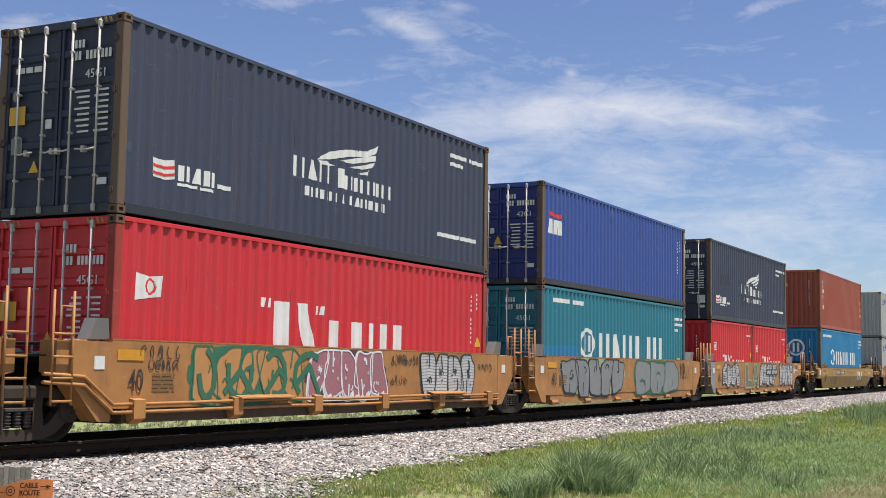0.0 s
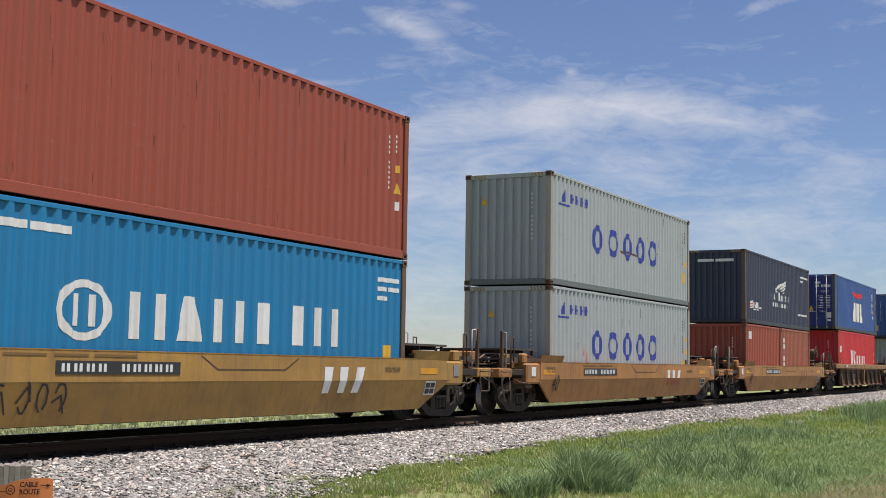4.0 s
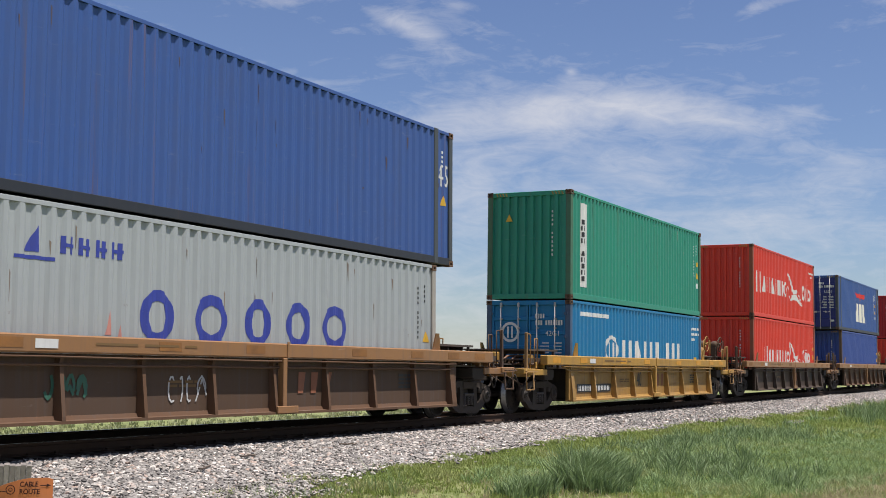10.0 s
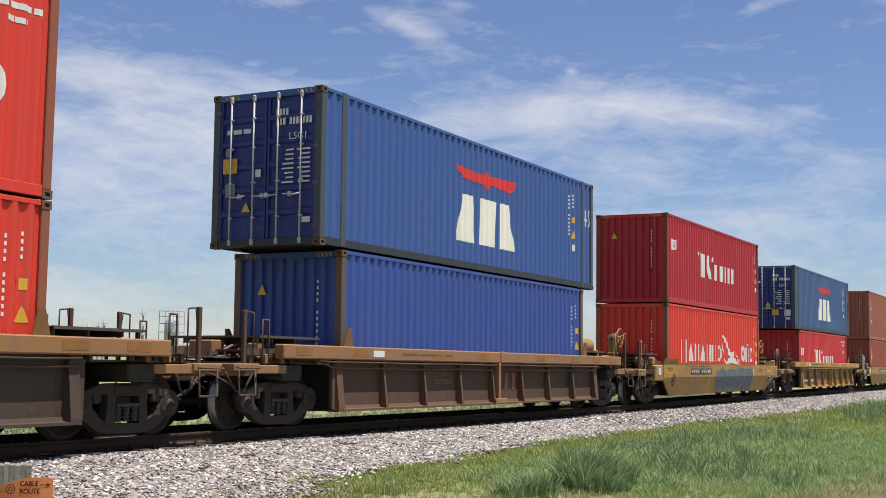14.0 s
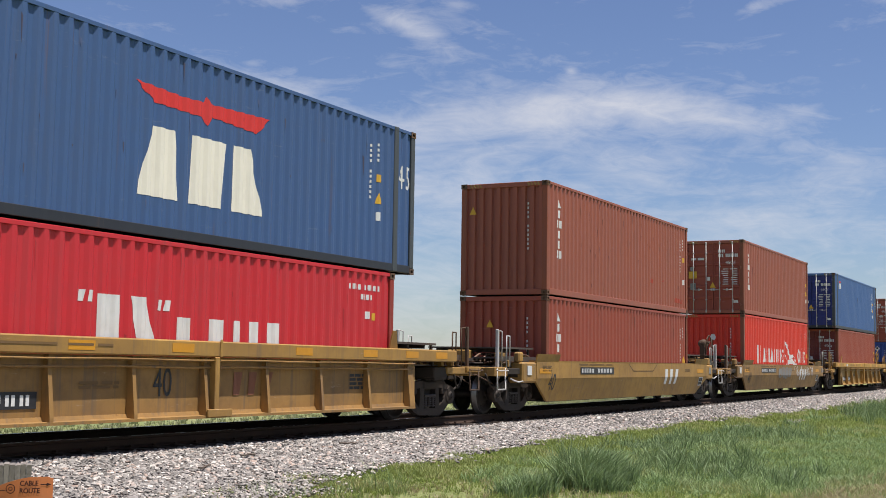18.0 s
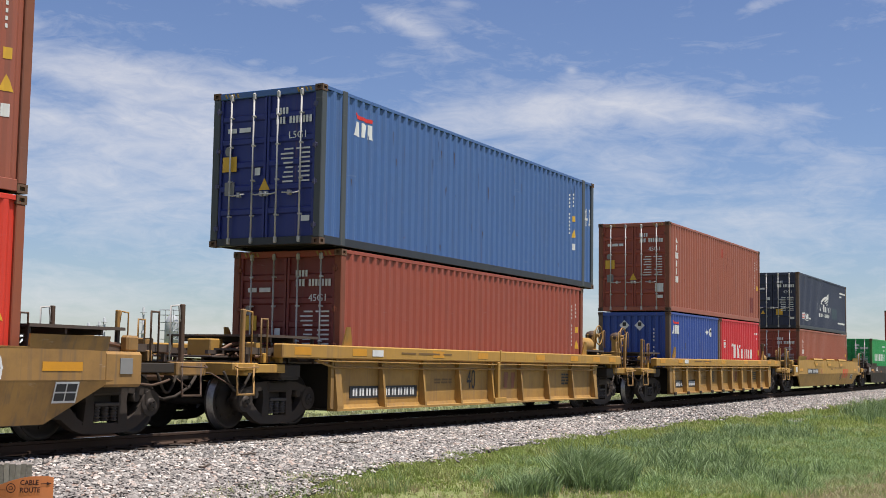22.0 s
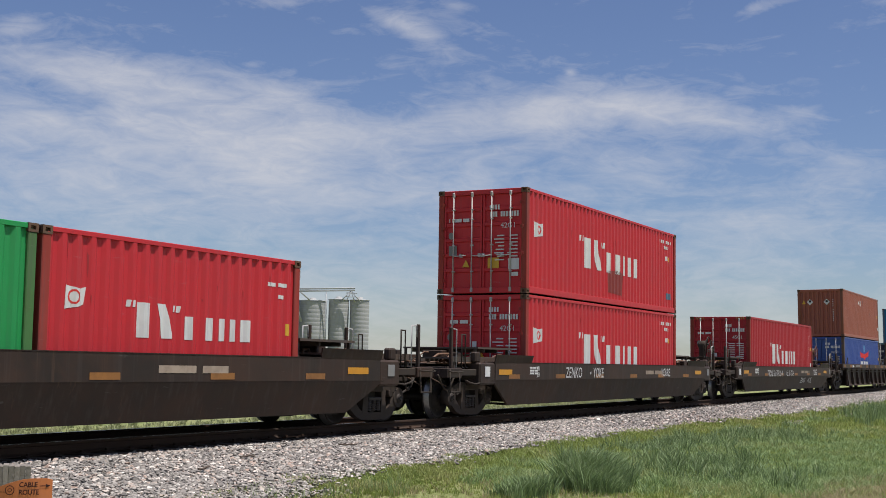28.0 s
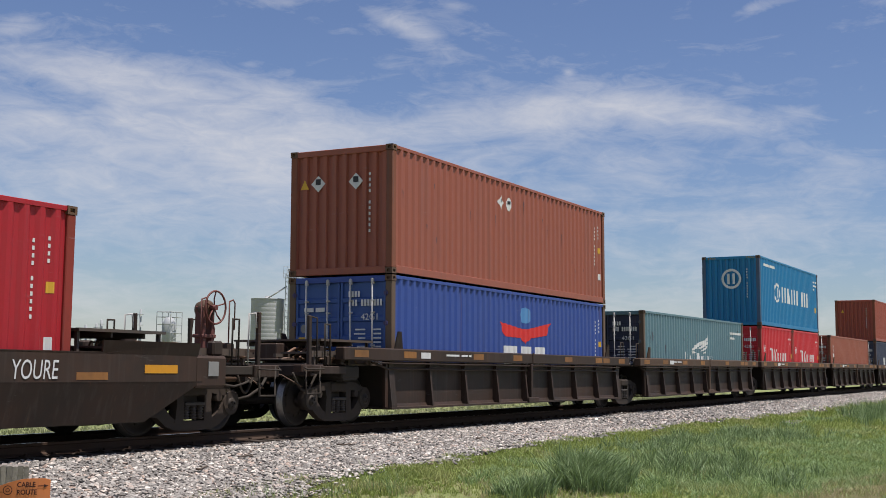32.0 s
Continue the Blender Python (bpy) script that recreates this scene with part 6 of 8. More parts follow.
def ground_material():
    m = bpy.data.materials.new("grassland")
    m.use_nodes = True
    t = Tree(m.node_tree)
    p = t.add("ShaderNodeNewGeometry").outputs["Position"]
    big = t.noise(p, 0.12, 6, 0.6)
    mid = t.noise(p, 1.3, 6, 0.65)
    fine = t.noise(p, 14.0, 6, 0.7)
    col = t.mix(t.ramp(mid, ((0.35, 0.0), (0.65, 1.0))), (0.13, 0.165, 0.045), (0.22, 0.24, 0.09))
    col = t.mix(t.math("MULTIPLY", t.ramp(big, ((0.5, 0.0), (0.7, 1.0))), 0.5), col, (0.25, 0.21, 0.12))
    col = t.mix(t.math("MULTIPLY", t.ramp(fine, ((0.5, 0.0), (0.75, 1.0))), 0.5), col, (0.10, 0.12, 0.035))
    b = t.add("ShaderNodeBsdfPrincipled", {"Base Color": col, "Roughness": 0.95})
    t.t.links.new(t.add("ShaderNodeBump", {"Strength": 0.6, "Distance": 0.05, "Height": fine}).outputs[0], b.inputs["Normal"])
    t.t.links.new(b.outputs[0], t.add("ShaderNodeOutputMaterial").inputs[0])
    return m


def stone_material(name, lo, hi):
    m = bpy.data.materials.new(name)
    m.use_nodes = True
    t = Tree(m.node_tree)
    r = t.add("ShaderNodeNewGeometry")
    n = t.add("ShaderNodeTexCoord").outputs["Object"]
    tone = t.ramp(r.outputs["Random Per Island"], ((0.0, lo), (0.3, tuple(0.7 * a + 0.3 * b for a, b in zip(lo, hi))), (0.6, tuple(0.5 * a + 0.5 * b for a, b in zip(lo, hi))), (0.8, hi), (0.88, (0.33, 0.235, 0.185)), (1.0, (0.72, 0.685, 0.62))))
    col = t.mix(t.math("MULTIPLY", t.noise(n, 30.0, 5, 0.7), 0.3), tone, tuple(0.5 * c for c in hi))
    b = t.add("ShaderNodeBsdfPrincipled", {"Base Color": col, "Roughness": 0.9})
    t.t.links.new(b.outputs[0], t.add("ShaderNodeOutputMaterial").inputs[0])
    return m


GRASSLAND = ground_material()
STONE = stone_material("limestone_ballast", (0.09, 0.082, 0.075), (0.46, 0.43, 0.39))


def build_ground():
    xs = np.unique(np.concatenate([[-3000, -800, -300, -120, -60], np.arange(-30, 130, 1.0), [140, 160, 200, 260, 400, 700, 1500, 3500]]))
    ys = np.unique(np.concatenate([[-3000, -600, -150, -60, -30], np.arange(-20, 20, 0.5), [25, 30, 40, 60, 100, 180, 400, 900, 3000]]))
    v, f = [], []
    for x in xs:
        for y in ys:
            bump = 0.05 * noise.noise((x * 0.25, y * 0.35, 0)) if 4.6 < abs(y) < 60 else 0.0
            v.append((x, y, ground_z(x, y) - 0.06 + bump))
    n = len(ys)
    for i in range(len(xs) - 1):
        for j in range(n - 1):
            f.append((i * n + j, (i + 1) * n + j, (i + 1) * n + j + 1, i * n + j + 1))
    me = bpy.data.meshes.new("ground")
    me.from_pydata(v, [], f)
    me.polygons.foreach_set("use_smooth", [True] * len(f))
    me.materials.append(GRASSLAND)
    tagged(new("ground", me), "flat green grassland reaching to the horizon", "ground", kind="structure")
    # ballast bed: a low bank of crushed stone under the ties
    prof = [(-4.3, -0.44), (-4.0, -0.385), (-2.3, -0.33), (-1.75, -0.29), (1.75, -0.29), (2.3, -0.33), (4.0, -0.385), (4.3, -0.44)]
    xs = np.concatenate([[-200, -100], np.arange(-40, 140, 2.0), [160, 200, 300, 500]])
    v, f = [], []
    for x in xs:
        wob = 0.35 * noise.noise((x * 0.21, 3.3, 0)) + 0.2 * noise.noise((x * 0.9, 1.3, 0))
        for i, (y, z) in enumerate(prof):
            v.append((x, y + (wob if i in (0, 1) else 0), z + rise(x)))
    n = len(prof)
    for i in range(len(xs) - 1):
        for j in range(n - 1):
            f.append((i * n + j, (i + 1) * n + j, (i + 1) * n + j + 1, i * n + j + 1))
    me = bpy.data.meshes.new("ballast_bed")
    me.from_pydata(v, [], f)
    m = bpy.data.materials.new("shaded_ballast_ground")
    m.use_nodes = True
    t = Tree(m.node_tree)
    p = t.add("ShaderNodeNewGeometry").outputs["Position"]
    vor = t.add("ShaderNodeTexVoronoi", {"Vector": p, "Scale": 17.0, "Randomness": 1.0})
    # dark bed colour paints the shade in gaps between the loose stones
    col = t.mix(t.ramp(t.add("ShaderNodeSeparateColor", {0: vor.outputs["Color"]}).outputs[0], ((0.0, 0.0), (1.0, 1.0))), (0.03, 0.03, 0.03), (0.2, 0.2, 0.195))
    col = t.mix(t.math("MULTIPLY", t.noise(p, 1.2, 5, 0.6), 0.4), col, (0.1, 0.09, 0.075))
    b = t.add("ShaderNodeBsdfPrincipled", {"Base Color": col, "Roughness": 0.95})
    t.t.links.new(t.add("ShaderNodeBump", {"Strength": 1.0, "Distance": 0.05, "Height": vor.outputs["Distance"]}).outputs[0], b.inputs["Normal"])
    t.t.links.new(b.outputs[0], t.add("ShaderNodeOutputMaterial").inputs[0])
    me.materials.append(m)
    tagged(new("ballast_bed", me), "bank of crushed limestone under the track, darkened for shade between stones", "ballast", kind="structure")


def scatter_stones(name, label, n, xr, y_fn, size, seed, squash=0.75):
    """Many loose stones as one object: each an irregular octahedron with cut corners."""
    rng = np.random.default_rng(seed)
    base = np.array([(1, 0, 0), (-1, 0, 0), (0, 1, 0), (0, -1, 0), (0, 0, 1), (0, 0, -1), (0.7, 0.7, 0.5), (-0.7, 0.6, 0.5), (0.6, -0.7, 0.55), (-0.6, -0.7, 0.5)], float)
    faces = [(4, 6, 7), (4, 8, 6), (4, 9, 8), (4, 7, 9), (0, 2, 6), (2, 7, 6), (2, 1, 7), (1, 9, 7), (1, 3, 9), (3, 8, 9), (3, 0, 8), (0, 6, 8), (5, 2, 0), (5, 1, 2), (5, 3, 1), (5, 0, 3)]
    x = rng.uniform(xr[0], xr[1], n)
    y, keep = y_fn(x, rng)
    x, y = x[keep], y[keep]
    n = len(x)
    z = np.array([ground_z(a, b) for a, b in zip(x, y)])
    r = size[0] + (size[1] - size[0]) * rng.random(n) ** 2.2
    pts = base[None] * (1 + rng.uniform(-0.28, 0.28, (n, 10, 1))) * r[:, None, None] * np.array([1.0, 1.0, squash]) * rng.uniform(0.62, 1.35, (n, 1, 3))
    a = rng.uniform(0, 6.28, n)
    tilt = rng.uniform(-0.6, 0.6, n)
    ca, sa, ct, st = np.cos(a), np.sin(a), np.cos(tilt), np.sin(tilt)
    px, py, pz = pts[..., 0], pts[..., 1], pts[..., 2]
    py, pz = py * ct[:, None] - pz * st[:, None], py * st[:, None] + pz * ct[:, None]
    px, py = px * ca[:, None] - py * sa[:, None], px * sa[:, None] + py * ca[:, None]
    v = np.stack([px + x[:, None], py + y[:, None], pz + (z + r * 0.25 - 0.01)[:, None]], -1).reshape(-1, 3)
    f = (np.array(faces)[None] + (np.arange(n) * 10)[:, None, None]).reshape(-1, 3)
    me = fast_mesh(name, v, f)
    me.materials.append(STONE)
    return tagged(new(name, me), label, "stones", kind="stuff")


def fast_mesh(name, v, f, smooth=False):
    me = bpy.data.meshes.new(name)
    k = f.shape[1]
    me.vertices.add(len(v))
    me.vertices.foreach_set("co", v.astype(np.float32).ravel())
    me.loops.add(f.size)
    me.loops.foreach_set("vertex_index", f.astype(np.int32).ravel())
    me.polygons.add(len(f))
    me.polygons.foreach_set("loop_start", np.arange(0, f.size, k, dtype=np.int32))
    me.polygons.foreach_set("use_smooth", np.full(len(f), smooth))
    me.update(calc_edges=True)
    return me


def grass_edge(x):
    """Where the verge grass meets the ballast shoulder."""
    y = np.interp(x, (9, 12.5, 17.5, 20.5, 24, 31, 42, 48, 62), (-4.5, -4.45, -4.3, -3.95, -3.78, -3.75, -4.1, -4.4, -4.45))
    return y + 0.09 * np.sin(x * 1.7) * np.sin(x * 0.43 + 1) + 0.05 * np.sin(x * 5.1 + 2)


def near_shoulder(x, rng):
    y = -1.0 - 4.9 * rng.random(len(x)) ** 0.95
    return y, y > grass_edge(x) - 0.12 - np.interp(x, (9, 12.5, 14), (0.9, 0.5, 0.0)) + rng.normal(0, 0.14, len(x))


def build_track():
    track = thing("railway_track", "standard-gauge track with rusty steel rails on dark wooden ties", "track", at=(0, 0, RAIL_Z))
    tagged(track, kind="structure")
    prof = [(-0.07, -0.17), (0.07, -0.17), (0.07, -0.155), (0.015, -0.13), (0.012, -0.05), (0.036, -0.035), (0.036, -0.006), (0.028, 0.0), (-0.028, 0.0), (-0.036, -0.006), (-0.036, -0.035), (-0.012, -0.05), (-0.015, -0.13), (-0.07, -0.155)]
    xs = [-150.0, -40.0] + [float(x) for x in range(-20, 131, 5)] + [160.0, 220.0, 400.0]
    for y in (-0.7525, 0.7525):
        def build(g):
            n = len(prof)
            for x in xs:
                g.v += [(x, y + a, b + rise(x)) for a, b in prof]
            for i in range(len(xs) - 1):
                for j in range(n):
                    k = (j + 1) % n
                    g.f.append((i * n + j, i * n + k, (i + 1) * n + k, (i + 1) * n + j))
                    g.s.append(False)
        part("rail", None, build, RAIL_SIDE, track, "rusty steel rail")

        def head(g):
            for a, b in zip(xs, xs[1:]):
                g.face([(a, y - 0.026, 0.002 + rise(a)), (b, y - 0.026, 0.002 + rise(b)), (b, y + 0.026, 0.002 + rise(b)), (a, y + 0.026, 0.002 + rise(a))])
        part("running_surface", None, head, RAIL_TOP, track, "polished running surface")
    rng = random.Random(5)
    for i in range(240):
        x = -6 + 0.5 * i
        part("tie", ("tie", i % 5), lambda g: g.box(-0.115, 0.115, -1.22, 1.22, -0.35, -0.165, 0.012), TIE, track, m=pose(x + rng.uniform(-0.03, 0.03), rng.uniform(-0.04, 0.04), rise(x) + rng.uniform(-0.012, 0.004), 0, 0, rng.uniform(-1.2, 1.2)))
        if x < 60:
            for y in (-0.7525, 0.7525):
                part("tie_plate", "tieplate", lambda g: (g.box(-0.09, 0.09, -0.17, 0.17, -0.165, -0.15, 0.003), g.box(-0.02, 0.02, 0.08, 0.12, -0.15, -0.12), g.box(-0.02, 0.02, -0.12, -0.08, -0.15, -0.12)), RAIL_SIDE, track, m=Matrix.Translation((x, y, rise(x) - 0.004)))


build_ground()
build_track()
scatter_stones("ballast_stones", "loose pale grey crushed limestone", 76000, (8.0, 30), near_shoulder, (0.014, 0.042), 1, 0.65)
scatter_stones("ballast_stones", "loose pale grey crushed limestone", 32000, (30, 90), near_shoulder, (0.024, 0.05), 2)


# ---- grass ----
def grass_material(name, a, b, dry):
    m = bpy.data.materials.new(name)
    m.use_nodes = True
    t = Tree(m.node_tree)
    g = t.add("ShaderNodeNewGeometry")
    col = t.mix(t.ramp(g.outputs["Random Per Island"], ((0.0, 0.0), (0.8, 0.7), (1.0, 1.0))), a, b)
    patch = t.noise(g.outputs["Position"], 0.7, 4, 0.6)
    close = t.noise(g.outputs["Position"], 7.0, 3, 0.6)
    col = t.mix(t.math("MULTIPLY", t.ramp(close, ((0.42, 0.0), (0.62, 1.0))), 0.5), col, tuple(0.8 * c for c in a))
    col = t.mix(t.math("MULTIPLY", t.ramp(patch, ((0.5, 0.0), (0.68, 1.0))), 0.55), col, dry)
    s = t.add("ShaderNodeBsdfPrincipled", {"Base Color": col, "Roughness": 0.6})
    tr = t.add("ShaderNodeBsdfTranslucent", {0: col})
    mx = t.add("ShaderNodeMixShader", {0: 0.3, 1: s.outputs[0], 2: tr.outputs[0]})
    t.t.links.new(mx.outputs[0], t.add("ShaderNodeOutputMaterial").inputs[0])
    return m


def bunch(x, y, seed, size=14, spread=0.035):
    """Gathers blades into bunches that lean outward: the blades' places and the way each one leans."""
    rng = np.random.default_rng(seed + 900)
    n = len(x)
    home = rng.integers(0, max(1, n // size), n) * size
    home = np.minimum(home, n - 1)
    dx, dy = rng.normal(0, spread, n), rng.normal(0, spread, n)
    return x[home] + dx, y[home] + dy, np.arctan2(dy, dx)


def blades(name, label, x, y, height, width, mat, seed, lean=0.5, out=None):
    """Grass as bent, tapering blades of three faces each."""
    rng = np.random.default_rng(seed)
    n = len(x)
    z = np.array([ground_z(a, b) for a, b in zip(x, y)]) - 0.05
    h = height * rng.uniform(0.45, 1.35, n) * (1 + 0.5 * np.sin(x * 2.1 + 1.7 * np.sin(y * 1.9)) * np.sin(y * 3.3 + x * 0.7))
    a = rng.uniform(0, 6.28, n)
    w = width * rng.uniform(0.7, 1.3, n)
    d = np.stack([np.cos(a), np.sin(a)], -1)
    la = rng.uniform(0, 6.28, n) if out is None else out + rng.normal(0, 0.5, n)
    ld = np.stack([np.cos(la), np.sin(la)], -1)
    bend = h * lean * rng.uniform(0.1, 1.0, n)
    rows = []
    for k, (q, hh, ww) in enumerate(((0.0, 0.0, 1.0), (0.22, 0.5, 0.8), (0.62, 0.85, 0.5))):
        cx, cy = x + ld[:, 0] * bend * q, y + ld[:, 1] * bend * q
        for s in (-1, 1):
            rows.append(np.stack([cx + s * d[:, 0] * w * ww, cy + s * d[:, 1] * w * ww, z + h * hh], -1))
    rows.append(np.stack([x + ld[:, 0] * bend, y + ld[:, 1] * bend, z + h], -1))
    v = np.stack(rows, 1).reshape(-1, 3)
    f = np.array([(0, 1, 3), (0, 3, 2), (2, 3, 5), (2, 5, 4), (4, 5, 6)])
    f = (f[None] + (np.arange(n) * 7)[:, None, None]).reshape(-1, 3)
    me = fast_mesh(name, v, f, True)
    me.materials.append(mat)
    return tagged(new(name, me), label, "grass", kind="stuff")


def verge_points(n, x0, x1, y0, y1, seed, patch=None, edge=True):
    rng = np.random.default_rng(seed)
    x, y = rng.uniform(x0, x1, n), rng.uniform(y0, y1, n)
    keep = np.ones(n, bool)
    if edge:
        keep &= y < grass_edge(x) + rng.normal(-0.02, 0.1, n)
    if patch:
        v = np.array([noise.noise((a * 0.35, b * 0.5, patch)) for a, b in zip(x, y)])
        keep &= v + rng.normal(0, 0.12, n) > 0.02
    return x[keep], y[keep]


def sight(x, y, margin=1.5):
    """The wedge of verge that lies open to the line's side."""
    return (y > -13.5 + 0.13 * x - margin) & (y < -13.5 + 1.1 * x)


# tufts: blades, place, spread, height
TUFTS = ((3000, 16.2, -7.4, 0.2, 0.16, 0.32), (3000, 16.8, -7.2, 0.26, 0.18, 0.36), (2400, 17.9, -6.95, 0.36, 0.2, 0.3), (1500, 14.9, -6.95, 0.2, 0.14, 0.19), (2600, 24.6, -5.7, 1.3, 0.3, 0.16), (2600, 28.5, -5.9, 1.8, 0.4, 0.18),
         (2200, 21.5, -7.3, 1.3, 0.5, 0.2), (1500, 19.6, -8.6, 0.9, 0.6, 0.18), (2000, 31.5, -6.6, 1.6, 0.5, 0.2), (90, 13.6, -5.75, 0.3, 0.16, 0.26), (80, 13.0, -5.4, 0.25, 0.14, 0.24), (50, 12.3, -5.1, 0.3, 0.12, 0.16), (3500, 47.0, -6.5, 3.0, 0.5, 0.38))
SHORT_GRASS = grass_material("short_grass", (0.16, 0.22, 0.045), (0.39, 0.46, 0.125), (0.44, 0.41, 0.2))
TALL_GRASS = grass_material("tall_grass", (0.09, 0.145, 0.055), (0.32, 0.44, 0.2), (0.22, 0.3, 0.125))
FIELD_GRASS = grass_material("field_grass", (0.1, 0.175, 0.055), (0.34, 0.47, 0.19), (0.31, 0.35, 0.16))
STRAW = grass_material("straw_grass", (0.28, 0.24, 0.13), (0.48, 0.41, 0.24), (0.42, 0.34, 0.2))


def lawn(name, label, n, x0, x1, y0, y1, seed, height, width, mat, patch=None, edge=True, lean=0.5, within=None):
    x, y = verge_points(n, x0, x1, y0, y1, seed, patch, edge)
    k = sight(x, y)
    if within:
        k &= within(x, y, np.random.default_rng(seed + 5))
    x, y, way = bunch(x[k], y[k], seed, 9 if height < 0.1 else 18, 0.022 if height < 0.1 else 0.045)
    return blades(name, label, x, y, height, width, mat, seed + 1, lean, way)


def clump(n, cx, cy, rx, ry, seed):
    rng = np.random.default_rng(seed)
    return cx + rng.normal(0, rx, n), np.minimum(cy + rng.normal(0, ry, n), -4.4)


def bare(x, y, rng):
    """Thin on the stony ground close by, thick further along."""
    return rng.random(len(x)) < np.interp(x, (9, 12.2, 13.2, 14.5), (0.15, 0.4, 0.85, 1.0)) * np.where((x < 15.8) & (y < -5.4), 0.45, 1.0)


def meadow(x, y, rng):
    """The long grass past the first clump, clear of the mown edge."""
    return (y < -5.3 - 0.25 * np.sin(x * 0.9) - np.abs(rng.normal(0, 0.25, len(x)))) & (x + 0.45 * (y + 6.5) > 15.6 + rng.normal(0, 0.3, len(x))) & ~((y < -10.0 - 0.1 * (18.5 - x)) & (x < 19.5) & (rng.random(len(x)) < 0.8))


def dry(x, y, rng):
    near = (x > 12) & (x < 15.9) & (y < -5.3) & (y > -8.2)
    corner = (y < -9.8) & (x > 16) & (x < 20)
    return (near & (rng.random(len(x)) < 0.6)) | corner | (rng.random(len(x)) < 0.12)


lawn("short_grass", "short bright green verge grass", 170000, 8, 22, -12.6, -3.4, 11, 0.055, 0.004, SHORT_GRASS, lean=0.9, within=bare)
lawn("short_grass", "short bright green verge grass", 120000, 22, 45, -12.0, -3.4, 13, 0.075, 0.006, SHORT_GRASS, lean=0.9)
lawn("short_grass", "short bright green verge grass", 70000, 45, 120, -13.5, -3.4, 15, 0.12, 0.013, SHORT_GRASS)
lawn("short_grass", "short bright green verge grass", 60000, 12.5, 32, -5.8, -3.5, 27, 0.06, 0.006, SHORT_GRASS, lean=0.8)
lawn("short_grass", "short bright green verge grass", 40000, 30, 75, -6.5, -3.5, 29, 0.085, 0.011, SHORT_GRASS, lean=0.8)
lawn("long_grass", "long soft meadow grass", 120000, 14, 32, -12.6, -5.0, 17, 0.105, 0.0042, FIELD_GRASS, None, False, 1.7, meadow)
lawn("long_grass", "long soft meadow grass", 50000, 30, 90, -12.0, -5.4, 19, 0.14, 0.007, FIELD_GRASS, 4.1, False, 1.7)
lawn("straw_grass", "dry straw-coloured stems among the grass", 52000, 10, 32, -12.6, -4.6, 21, 0.085, 0.003, STRAW, None, False, 1.3, dry)
lawn("straw_grass", "dry straw-coloured stems among the grass", 9000, 16.0, 21.0, -12.6, -10.15, 25, 0.09, 0.0035, STRAW, None, False, 1.5)
for i, (n, cx, cy, rx, ry, h) in enumerate(TUFTS):
    x, y = clump(n, cx, cy, rx, ry, 40 + i)
    x, y, way = bunch(x, y, 60 + i, 22, 0.06)
    blades("grass_tuft", "tall dense tuft of blue-green grass", x, y, h, 0.0075 if n > 100 else 0.0032, TALL_GRASS if n > 100 else FIELD_GRASS, 60 + i, 0.95, way)


# ---- patches of spilled stone in the verge, and sticks on the ballast ----
def spill(cx, cy, rx, ry):
    def y_fn(x, rng):
        u = (x - cx) / rx
        return cy + ry * rng.normal(0, 0.5, len(x)), rng.random(len(x)) < np.exp(-u * u)
    return y_fn


for k, (cx, cy, rx, ry, n) in enumerate(((33.4, -5.0, 0.7, 0.16, 500), (38.2, -5.35, 1.1, 0.2, 800), (47.0, -5.6, 4.0, 0.16, 1500), (56.0, -5.5, 5.0, 0.2, 1500), (11.6, -4.9, 1.2, 0.3, 700), (12.6, -5.3, 0.5, 0.2, 200))):
    scatter_stones("spilled_stones", "pale stones spilled among the grass", n, (cx - 2 * rx, cx + 2 * rx), spill(cx, cy, rx, ry), (0.014, 0.036), 70 + k, 0.7)
STICK = material("weathered_stick", (0.075, 0.055, 0.042), 0.85, wear=0.5, wear_colour=(0.14, 0.11, 0.085), grain=20)
for k, (x, y, a, n) in enumerate(((13.25, -3.2, 24, 0.55), (15.05, -2.55, 8, 0.5), (21.9, -3.0, 15, 0.4), (18.2, -2.3, -30, 0.35), (25.6, -2.6, 20, 0.5))):
    def stick(g):
        rng = random.Random(k)
        pts = [(n * (i / 5 - 0.5), rng.uniform(-0.03, 0.03), rng.uniform(0, 0.02)) for i in range(6)]
        g.tube(pts, 0.014, 6)
        g.tube([pts[3], (pts[3][0] + 0.08, 0.07, 0.02)], 0.008, 5)
    ob = new("stick", (lambda g: (stick(g), g.mesh("stick", STICK))[1])(G()))
    ob.matrix_world = pose(x, y, ground_z(x, y) + 0.03, 0, 0, a)
    tagged(ob, "weathered dark stick lying on the ballast", "stick", "sticks on the ballast")


FAR_GRASS = grass_material("far_grass", (0.2, 0.23, 0.11), (0.42, 0.44, 0.24), (0.42, 0.38, 0.24))


def far_verge(n, seed):
    rng = np.random.default_rng(seed)
    x, y, way = bunch(rng.uniform(8, 70, n), 4.2 + 9 * rng.random(n) ** 1.4, seed)
    blades("short_grass", "pale dry verge grass beyond the track", x, y, 0.09, 0.011, FAR_GRASS, seed, 0.9, way)


far_verge(34000, 33)


# ---- far buildings ----
def polar(az, d):
    a = radians(az)
    return d * math.sin(a), EYE.y + d * math.cos(a)


CORRUGATED = material("galvanised_sheet", (0.36, 0.37, 0.37), 0.7, 0.0, wear=0.4, wear_colour=(0.26, 0.27, 0.27), grain=0.6, streak=0.3, bump=0.0)
PALE_WALL = material("pale_cladding", (0.62, 0.63, 0.6), 0.7, wear=0.2, bump=0.0)
TANK_WHITE = material("tank_white", (0.66, 0.68, 0.68), 0.6, wear=0.25, bump=0.0)
PLANT_GREY = material("plant_grey", (0.36, 0.38, 0.4), 0.7, 0.0, wear=0.4, bump=0.0)


